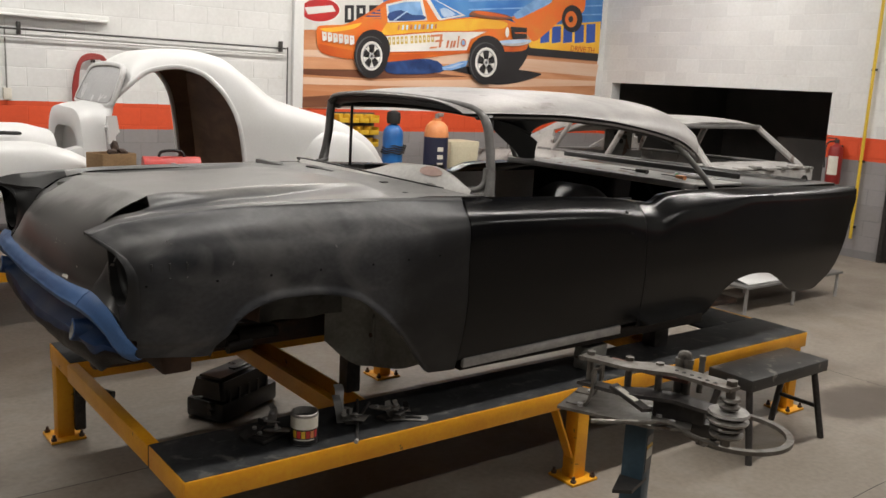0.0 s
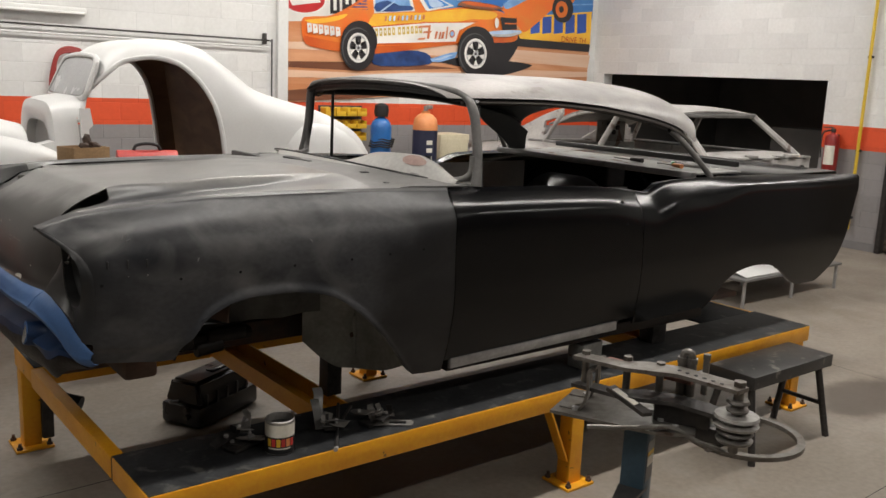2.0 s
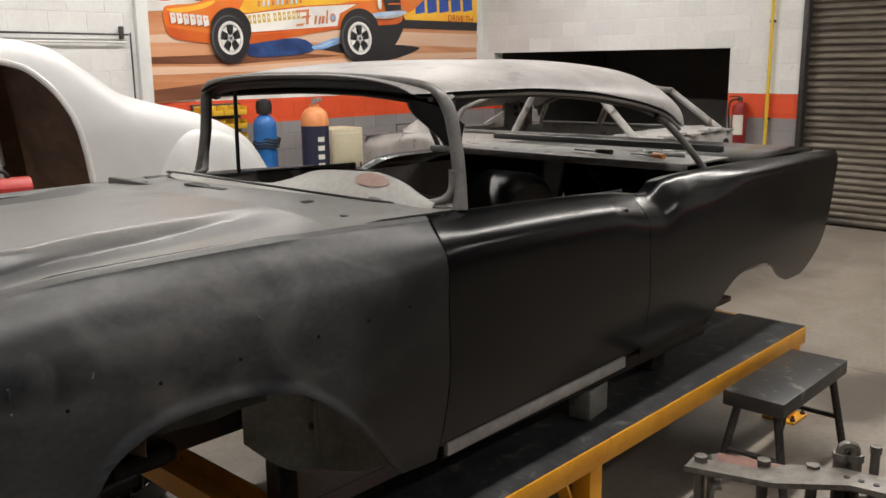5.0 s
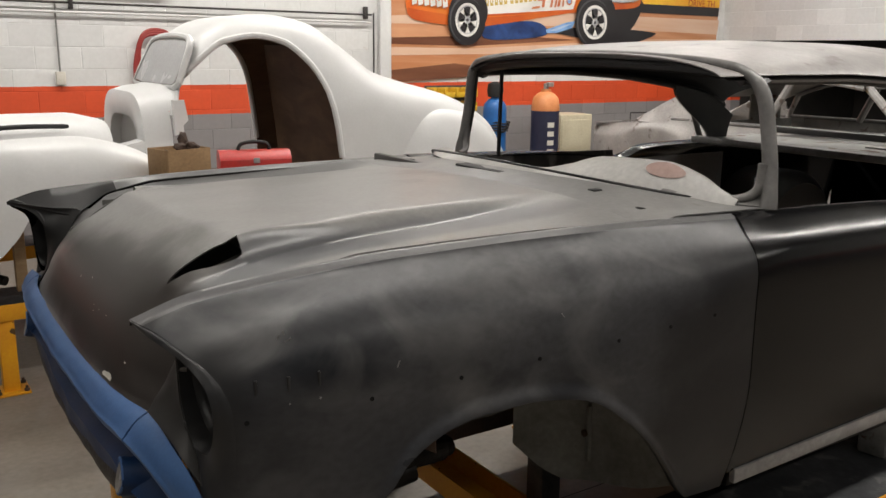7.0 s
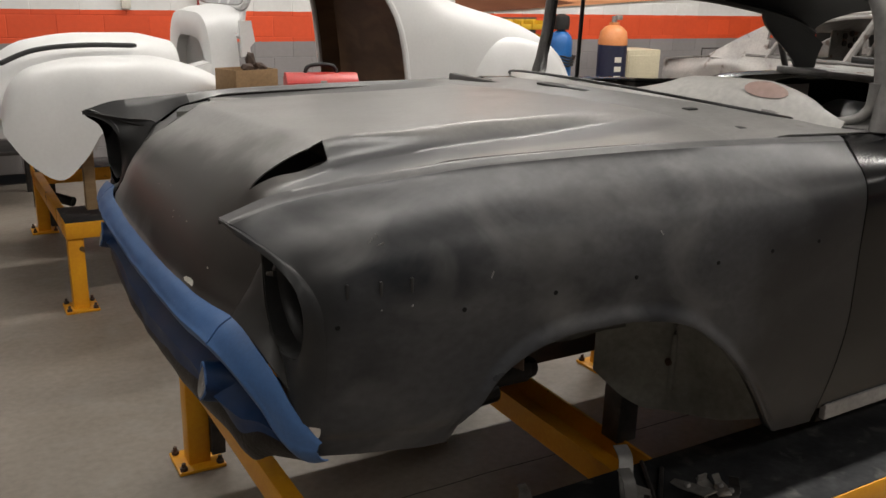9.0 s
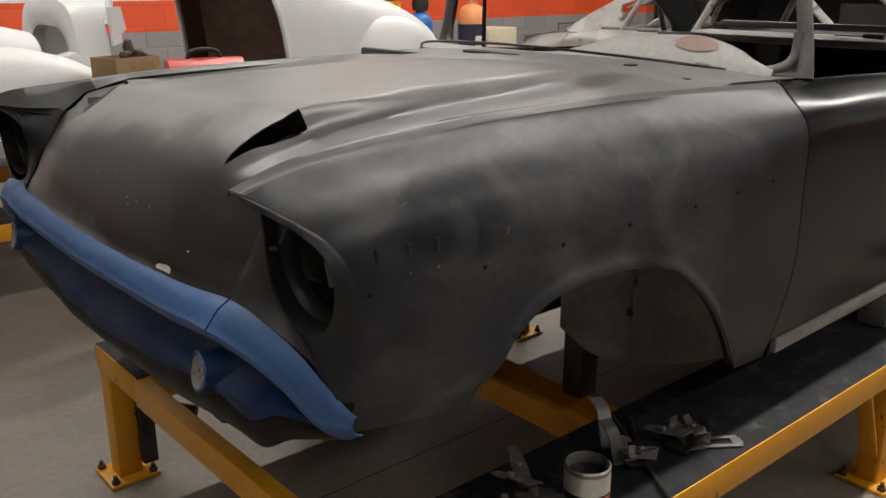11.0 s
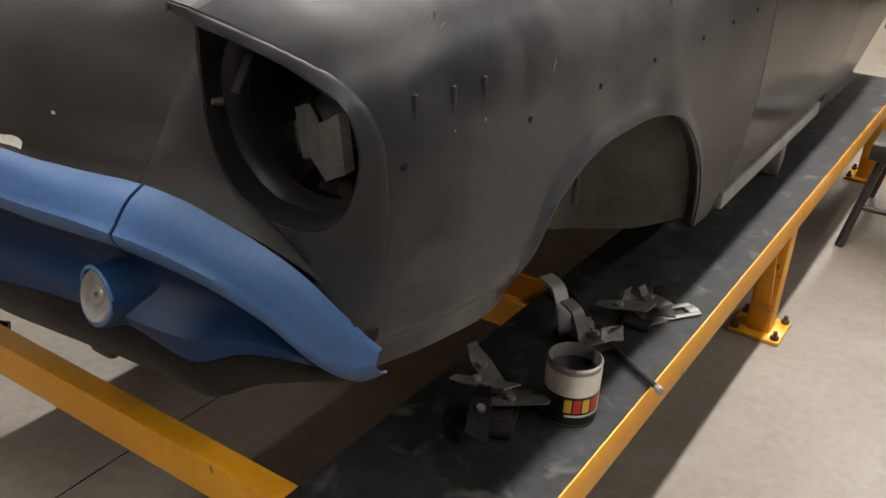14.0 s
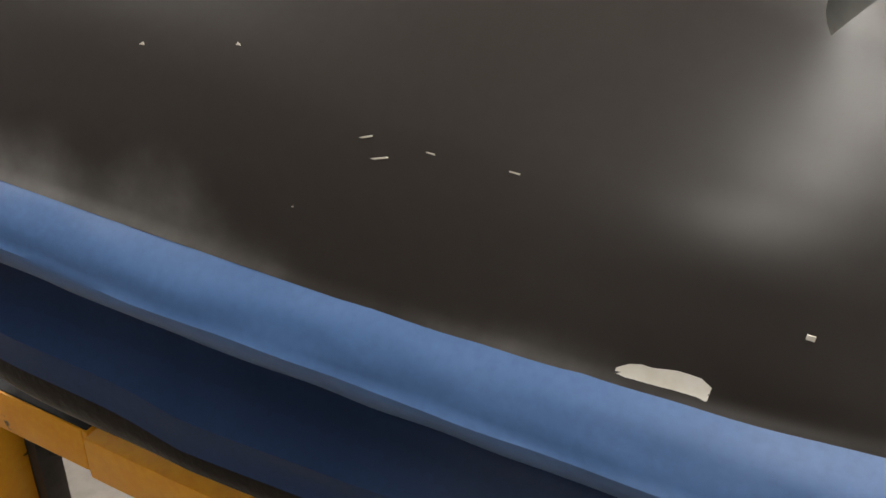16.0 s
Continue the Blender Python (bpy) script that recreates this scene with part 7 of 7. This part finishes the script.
for k in range(3):
    b = B()
    tube(b, curve_pts([(1.06 + 0.02 * k, YN - 0.05, 1.5), (1.06 + 0.02 * k, YN - 0.06, 1.75), (1.14, YN - 0.08, 2.02 - 0.02 * k), (1.3, YN - 0.08, 2.07 - 0.02 * k), (1.42 - 0.02 * k, YN - 0.06, 1.98), (1.45 - 0.02 * k, YN - 0.05, 1.6)], 8), 0.014, 8)
    part("coil", b, M_HOSE, ho)
b = B()
box(b, (1.27, YN - 0.05, 2.0), (0.03, 0.09, 0.03), 0.005)
part("hook", b, M_DARKSTEEL, ho)
b = B()
box(b, (3.79, YN - 0.035, 3.0), (0.14, 0.07, 6.0), 0.006)
tagged(part("trim", b, M_WALL), "white painted wall pilaster", "trim", kind="structure")
fe = thing("fire_extinguisher", "red fire extinguisher with white label hung on the wall", "fire extinguisher", at=(XE - 0.12, 2.03, 0.93))
b = B()
lathe(b, [(0.0005, 0), (0.08, 0.0), (0.09, 0.02), (0.09, 0.42), (0.075, 0.48), (0.03, 0.51), (0.025, 0.53)], 28)
part("body", b, M_EXTRED, fe)
b = B()
box(b, (0, 0, 0.55), (0.04, 0.05, 0.05), 0.006)
box(b, (-0.02, 0.06, 0.585), (0.03, 0.13, 0.015), 0.004)
part("valve", b, M_DARKSTEEL, fe)
b = B()
tube(b, curve_pts([(0, 0.03, 0.55), (-0.03, 0.11, 0.52), (-0.05, 0.12, 0.4), (-0.06, 0.1, 0.2)], 6), 0.011, 8)
part("hose", b, M_BLACK, fe)
b = B()
sheet(b, lambda u, v: Vector((0.0915 * math.cos(2.6 + 1.5 * u), 0.0915 * math.sin(2.6 + 1.5 * u), 0.12 + 0.24 * v)), 8, 1)
lb = part("label", b, M_PAPER, fe, thick=0.001)
b = B()
box(b, (0.1, 0, 0.4), (0.03, 0.06, 0.2), 0.004)
part("bracket", b, M_DARKSTEEL, fe)
gp = thing("gas_pipe", "yellow painted gas pipe fixed up the wall", "pipe")
b = B()
rod(b, (XE - 0.05, 1.72, 0.25), (XE - 0.05, 1.72, 4.2), 0.02, n=12)
part("pipe", b, M_YPIPE, gp)
for z in (0.4, 1.25, 2.4):
    b = B()
    box(b, (XE - 0.03, 1.72, z), (0.05, 0.06, 0.03), 0.004)
    part("clip", b, M_BLACK, gp)
bx = thing("stored_box", "large packing case coloured dark for the shade of the back room", "packing case", at=(11.4, 3.4, 0))
b = B()
box(b, (0, 0, 0.7), (0.8, 1.0, 1.4), 0.02)
# Case takes the dark wall colour, which stands in for the room's shade.
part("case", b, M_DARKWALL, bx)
bench = thing("wall_bench", "grey steel bench with oily engine parts by the wall", "workbench", at=(-1.6, 5.7, 0))
b = B()
box(b, (0, 0, 0.82), (2.2, 0.7, 0.04), 0.005)
part("top", b, M_LINER, bench)
b = B()
box(b, (0, 0, 0.45), (2.1, 0.6, 0.03), 0.005)
part("shelf", b, M_DARKSTEEL, bench)
for sx in (-1, 1):
    for sy in (-1, 1):
        b = B()
        box(b, (sx * 1.02, sy * 0.3, 0.4), (0.05, 0.05, 0.8), 0.004)
        part("leg", b, M_DARKSTEEL, bench)
eng = thing("engine_block", "small dark engine parts with red covers on a bench", "engine parts", at=(-1.0, 5.6, 0.84))
b = B()
box(b, (0, 0, 0.14), (0.5, 0.3, 0.28), 0.03)
part("block", b, M_DARKSTEEL, eng)
b = B()
box(b, (-0.1, 0, 0.33), (0.25, 0.14, 0.1), 0.02)
part("cover", b, M_RED, eng)
b = B()
for k in range(5):
    rod(b, (-0.2 + 0.1 * k, 0.05, 0.28), (-0.2 + 0.1 * k, 0.08, 0.4), 0.025, n=8)
part("intake", b, M_RUST, eng)
rtb = thing("floor_jack", "red steel floor jack on the floor by the wall", "floor jack", at=(-1.7, 4.6, 0))
b = B()
box(b, (0, 0, 0.12), (0.7, 0.3, 0.14), 0.02)
part("frame", b, M_RED, rtb)
for sx in (-1, 1):
    for sy in (-1, 1):
        b = B()
        rod(b, (sx * 0.28, sy * 0.13, 0.05), (sx * 0.28, sy * 0.17, 0.05), 0.05, n=14)
        part("wheel", b, M_DARKSTEEL, rtb)


# ---- mural ----
def mural():
    t = thing("mural", "large painted drag-racing mural board hung on the block wall", "mural")
    Y0 = YN - 0.022

    def at(cx, cy, lift=0.0):
        u, v = cx / 1000, cy / 1000
        d = 1 - 0.2028 * u - 0.0601 * v
        return Vector(((3.0391 * u - 0.1534 * v + 3.7363) / d, Y0 - lift, (-0.2263 * u - 3.4694 * v + 2.8942) / d))
    layer = [0]

    def shape(name, pts, m, smooth=0):
        layer[0] += 1
        lift = 0.002 + 0.0003 * layer[0]
        b = B()
        if smooth:
            pp = curve_pts([(x, y, 0) for x, y in pts + pts[:1]], smooth)[:-1]
            pts = [(p.x, p.y) for p in pp]
        vs = [b.verts.new(at(x, y, lift)) for x, y in pts]
        f = b.faces.new(vs)
        f.normal_update()
        if f.normal.y > 0:
            f.normal_flip()
        bmesh.ops.triangulate(b, faces=[f])
        return part(name, b, m, t, smooth=False)

    def disc(name, cx, cy, rx, ry, m, tilt=0.0):
        shape(name, [(cx + rx * math.cos(2 * math.pi * k / 32), cy + ry * math.sin(2 * math.pi * k / 32)) for k in range(32)], m)

    def paint(name, a, c=None, **k):
        return mat("mural_" + name, a, 0.35, tint=c or tuple(x * 0.75 for x in a), amount=0.8, bump=0, grain=0.05, **k)
    p_sky, p_sand = paint("sky", (0.03, 0.16, 0.5), (0.1, 0.3, 0.62), scale=2), paint("sand", (0.5, 0.2, 0.085), (0.68, 0.36, 0.2), scale=1.2, stretch=(0.5, 1, 5))
    p_or, p_ye, p_wh = paint("orange", (0.78, 0.15, 0.02), (0.7, 0.22, 0.03), scale=3), paint("yellow", (0.85, 0.5, 0.04), (0.8, 0.36, 0.03), scale=3), paint("white", (0.78, 0.76, 0.72), scale=2)
    p_bk, p_bl, p_rd, p_gy = paint("black", (0.02, 0.018, 0.02)), paint("blue", (0.03, 0.09, 0.4)), paint("red", (0.5, 0.02, 0.02)), paint("silver", (0.5, 0.5, 0.5), (0.3, 0.3, 0.32), scale=9)
    p_dk, p_ps = paint("shade", (0.14, 0.05, 0.025), (0.25, 0.1, 0.05), scale=2, stretch=(0.4, 1, 4)), paint("pale_sand", (0.75, 0.52, 0.38), (0.68, 0.4, 0.26), scale=1.4, stretch=(0.4, 1, 5))
    p_nv, p_gd, p_sc = paint("navy", (0.012, 0.03, 0.11), (0.03, 0.08, 0.25), scale=6), paint("gold", (0.62, 0.44, 0.1)), paint("script_brown", (0.5, 0.13, 0.05), (0.6, 0.25, 0.12), scale=9)
    p_tg = paint("tyre_grey", (0.09, 0.09, 0.095))
    p_ro, p_wl = paint("deep_orange", (0.55, 0.09, 0.015), (0.7, 0.16, 0.02), scale=2), paint("pale_blue", (0.5, 0.62, 0.78), (0.3, 0.45, 0.7), scale=6)
    p_gl = paint("window", (0.25, 0.45, 0.75), (0.08, 0.2, 0.45), scale=5)
    L, R = 20, 1128
    b = B()
    c = [at(18, -190), at(1150, -190), at(1104, 352), at(18, 402)]
    vs = [b.verts.new(p) for p in c] + [b.verts.new(p + Vector((0, 0.012, 0))) for p in c]
    for f in ((3, 2, 1, 0), (4, 5, 6, 7), (0, 1, 5, 4), (1, 2, 6, 5), (2, 3, 7, 6), (3, 0, 4, 7)):
        b.faces.new([vs[i] for i in f])
    part("board", b, p_sand, t, "painted board", smooth=False)
    shape("sky", [(330, -185), (1148, -185), (1128, 110), (300, 110)], p_sky)
    shape("banner", [(20, -185), (330, -185), (325, 112), (20, 112)], p_wh)
    shape("sand_band", [(20, 185), (560, 195), (1118, 240), (1110, 285), (600, 240), (20, 210)], p_ps)
    shape("sand_band", [(20, 285), (300, 300), (900, 292), (1108, 300), (1106, 318), (600, 325), (20, 312)], p_ps)
    shape("shade_band", [(20, 255), (420, 262), (640, 285), (300, 292), (20, 275)], p_dk)
    shape("shade_band", [(18, 360), (240, 345), (420, 375), (260, 392), (18, 398)], p_dk)
    disc("red_badge", 95, 40, 76, 46, p_wh)
    disc("red_badge", 95, 40, 71, 42, p_rd)
    shape("badge_mark", [(38, 30), (140, 22), (152, 45), (50, 56)], p_wh)
    for k, x in enumerate((185, 228, 275)):
        shape("banner_letter", [(x, 22), (x + 34, 22), (x + 34, 86), (x, 86)], p_bk)
        if k < 2:
            shape("banner_letter_eye", [(x + 12, 34), (x + 23, 34), (x + 23, 74 if k == 0 else 52), (x + 12, 74 if k == 0 else 52)], p_wh)
    for k in range(5):
        shape("grandstand_line", [(640, -60 + 32 * k), (1130, -75 + 32 * k), (1130, -70 + 32 * k), (640, -55 + 32 * k)], p_gl)
    shape("yellow_sign", [(870, 100), (1126, 82), (1118, 200), (860, 178)], p_ye)
    for k in range(5):
        shape("sign_letter", [(905 + 42 * k, 104 - 3 * k), (938 + 42 * k, 102 - 3 * k), (936 + 42 * k, 158), (903 + 42 * k, 162)], p_bl)
    shape("sign_bar", [(855, 178), (1117, 201), (1114, 228), (850, 205)], p_bk)
    # airborne second car
    shape("second_car", [(795, 70), (860, 20), (930, -20), (1010, -50), (1062, -30), (1068, 25), (1050, 55), (990, 70), (930, 120), (880, 155), (855, 130)], p_or, 5)
    shape("second_window", [(805, 55), (862, 15), (930, -18), (945, 10), (880, 45), (820, 72)], p_gl, 4)
    disc("second_tyre", 1020, 72, 38, 50, p_bk)
    disc("second_rim", 1016, 74, 22, 30, p_or)
    disc("second_hub", 1015, 74, 9, 12, p_bk)
    def q(*pts):
        return [(x * 0.72, y * 0.722) for x, y in pts]

    # the main car and its shadow
    shape("car_shadow", q((470, 360), (700, 350), (900, 385), (1000, 432), (1130, 425), (1250, 388), (1230, 372), (1050, 350), (760, 340)), p_bk, 4)
    shape("car_underside", q((450, 310), (690, 305), (760, 345), (740, 372), (600, 382), (470, 372)), p_nv, 3)
    shape("exhaust", q((752, 345), (850, 316), (890, 312), (872, 342), (800, 362), (757, 360)), p_gl)
    shape("exhaust_glint", q((765, 350), (850, 325), (870, 325), (800, 352)), p_wl)
    shape("front_dark", q((1050, 235), (1192, 228), (1182, 300), (1130, 372), (1070, 392), (1030, 320)), p_bk, 3)
    shape("car_body", q((112, 195), (117, 142), (165, 132), (255, 128), (330, 95), (400, 52), (470, 8), (560, -8), (650, -6), (700, 22), (745, 64), (795, 98), (880, 92), (960, 88), (1060, 100), (1120, 118), (1168, 146),
                        (1184, 190), (1190, 232), (1165, 262), (1040, 268), (880, 272), (480, 318), (300, 306), (165, 283), (124, 255)), p_or, 4)
    shape("car_low", q((120, 225), (300, 262), (480, 282), (880, 262), (1040, 245), (1175, 240), (1160, 264), (1040, 268), (880, 274), (480, 319), (300, 307), (165, 284), (124, 256)), p_ro, 3)
    shape("hood_light", q((690, 118), (880, 100), (1000, 102), (1085, 122), (1060, 150), (960, 150), (880, 162), (720, 160)), p_ye, 4)
    shape("door_light", q((470, 122), (690, 116), (720, 160), (600, 170), (450, 180)), p_ye, 3)
    shape("tail_light_patch", q((125, 150), (250, 138), (340, 120), (300, 150), (180, 168)), p_ye, 3)
    shape("roof_edge", q((330, 96), (400, 52), (470, 8), (560, -8), (650, -6), (655, 6), (560, 6), (478, 24), (440, 48), (360, 98)), p_ro, 2)
    shape("quarter_glass", q((348, 97), (400, 66), (436, 50), (442, 100)), p_nv)
    for k in range(3):
        shape("louvre", q((345 + 30 * k, 90 - 15 * k), (440, 74 - 14 * k + 16), (441, 82 - 14 * k + 16), (348 + 30 * k, 98 - 15 * k)), p_or)
    shape("window_frame", q((466, 26), (560, 4), (652, 2), (676, 108), (474, 118)), p_wh)
    shape("side_glass", q((476, 34), (562, 14), (640, 12), (660, 104), (484, 110)), p_gl)
    shape("side_glass_dark", q((480, 70), (540, 55), (600, 80), (655, 82), (660, 104), (484, 110)), p_nv, 2)
    shape("roll_bar", q((500, 108), (570, 60), (580, 60), (515, 108)), p_wl)
    shape("windshield_frame", q((668, 0), (700, -8), (872, 84), (742, 108), (730, 104)), p_wh)
    shape("windshield_glass", q((690, 4), (706, 0), (850, 80), (748, 98)), p_sky)
    shape("windshield_glint", q((740, 50), (770, 45), (820, 78), (760, 90)), p_wl, 3)
    shape("arch_line", q((432, 186), (735, 162), (990, 160), (905, 205), (885, 268), (474, 276), (452, 222)), p_ro)
    shape("white_panel", q((442, 190), (735, 168), (975, 166), (895, 205), (877, 260), (482, 268), (462, 222)), p_wh)
    for k in range(11):
        x = 476 + 21 * k + (8 if k > 4 else 0)
        shape("panel_mark", q((x, 194 - 1.3 * k), (x + 14, 193 - 1.3 * k), (x + 15, 232 - 1.5 * k), (x + 1, 233 - 1.5 * k)), p_gd)
        shape("panel_mark_gap", q((x + 5, 205 - 1.3 * k), (x + 10, 205 - 1.3 * k), (x + 10, 220 - 1.4 * k), (x + 5, 220 - 1.4 * k)), p_wh)
    for x, y, w, h in ((720, 185, 60, 9), (742, 215, 12, 60), (735, 212, 40, 8), (778, 228, 10, 36), (797, 230, 9, 34), (812, 228, 12, 32), (832, 216, 8, 58), (705, 246, 36, 8)):
        shape("panel_script", q((x - w / 2 + 4, y - h / 2), (x + w / 2 + 4, y - h / 2 - 2), (x + w / 2 - 4, y + h / 2), (x - w / 2 - 4, y + h / 2 + 2)), p_sc)
    disc("panel_badge", 858 * 0.72, 222 * 0.722, 10, 14, p_sc)
    disc("panel_badge", 858 * 0.72, 222 * 0.722, 6, 9, p_gl)
    for k in range(10):
        x = 522 + 21 * k
        shape("name_mark", q((x + 3, 133 - 0.6 * k), (x + 13, 131 - 0.6 * k), (x + 10, 156 - 0.8 * k), (x, 158 - 0.8 * k)), p_wl if k % 3 else p_sc)
    for k in range(6):
        x, y = 136 + 28 * k, 164 + 4 * k
        shape("tail_mark", q((x, y), (x + 23, y + 3), (x + 25, y + 44), (x + 3, y + 50)), p_wh)
        shape("tail_mark_gap", q((x + 9, y + 12), (x + 15, y + 13), (x + 16, y + 22), (x + 10, y + 22)), p_or)
    shape("hood_scoop", q((885, 82), (895, 66), (935, 58), (1060, 76), (1112, 100), (1000, 100)), p_dk, 3)
    shape("scoop_top", q((905, 66), (940, 60), (1050, 78), (1080, 92), (960, 82)), p_ro, 3)
    shape("grille", q((1098, 140), (1180, 146), (1180, 200), (1108, 204)), p_bk)
    shape("grille_bar", q((1120, 168), (1180, 170), (1180, 176), (1120, 175)), p_ro)
    disc("lamp", 1080 * 0.72, 168 * 0.722, 7, 19, p_wh)
    shape("bumper", q((1038, 212), (1100, 206), (1192, 206), (1196, 222), (1130, 238), (1045, 232)), p_wl, 4)
    shape("bumper_shade", q((1045, 224), (1120, 226), (1190, 216), (1192, 224), (1130, 238), (1045, 233)), p_gy, 3)
    for cx, cy, rx, ry in ((385 * 0.72, 290 * 0.722, 62, 80), (968 * 0.72, 322 * 0.722, 63, 81)):
        disc("wheel_arch", cx + 6, cy - 26, rx + 2, ry - 8, p_bk)
        disc("tyre", cx, cy, rx, ry, p_bk)
        disc("tyre_glint", cx - 2, cy - 2, rx * 0.88, ry * 0.9, p_tg)
        disc("tyre_side", cx + 1, cy + 1, rx * 0.85, ry * 0.88, p_bk)
        disc("rim", cx + 2, cy - 1, rx * 0.64, ry * 0.67, p_wh)
        disc("rim_ring", cx + 2, cy - 1, rx * 0.53, ry * 0.57, p_gy)
        disc("rim_well", cx + 2, cy - 1, rx * 0.49, ry * 0.53, p_bk)
        for k in range(5):
            a = 2 * math.pi * k / 5 + 0.3
            shape("spoke", [(cx + 2 + 7 * math.cos(a + 1.57), cy + 8 * math.sin(a + 1.57)), (cx + 2 + rx * 0.5 * math.cos(a - 0.26), cy + ry * 0.53 * math.sin(a - 0.26)),
                            (cx + 2 + rx * 0.5 * math.cos(a + 0.26), cy + ry * 0.53 * math.sin(a + 0.26)), (cx + 2 + 7 * math.cos(a - 1.57), cy + 8 * math.sin(a - 1.57))], p_wh)
        disc("hub", cx + 2, cy, 10, 12, p_gy)
        disc("hub", cx + 2, cy, 4, 5, p_bk)
    cu = bpy.data.curves.new("sign_text", "FONT")
    cu.body = "DRIVE TH"
    cu.size = 0.145
    cu.materials.append(p_rd)
    tx = new("sign_text", cu)
    tx.parent = t
    tx.location = at(1008, 191, 0.04)
    tx.rotation_euler = (radians(90), 0, 0)
    p1, p2 = at(1008, 191), at(1112, 198)
    cu.size = 0.13


mural()

course_wall("wall_north", "white painted block wall with an orange band over grey", "x", "x", YN, -9.0, XE, 0.1, ZC, [], (-0.8, 9.5, 1.1, 2.65))
course_wall("wall_east", "white painted block wall with a wide dark opening", "y", "y", XE, -9.0, YN, 0.1, ZC, [OPEN, SHUT], (1.3, 6.3, 0.1, 3.5))
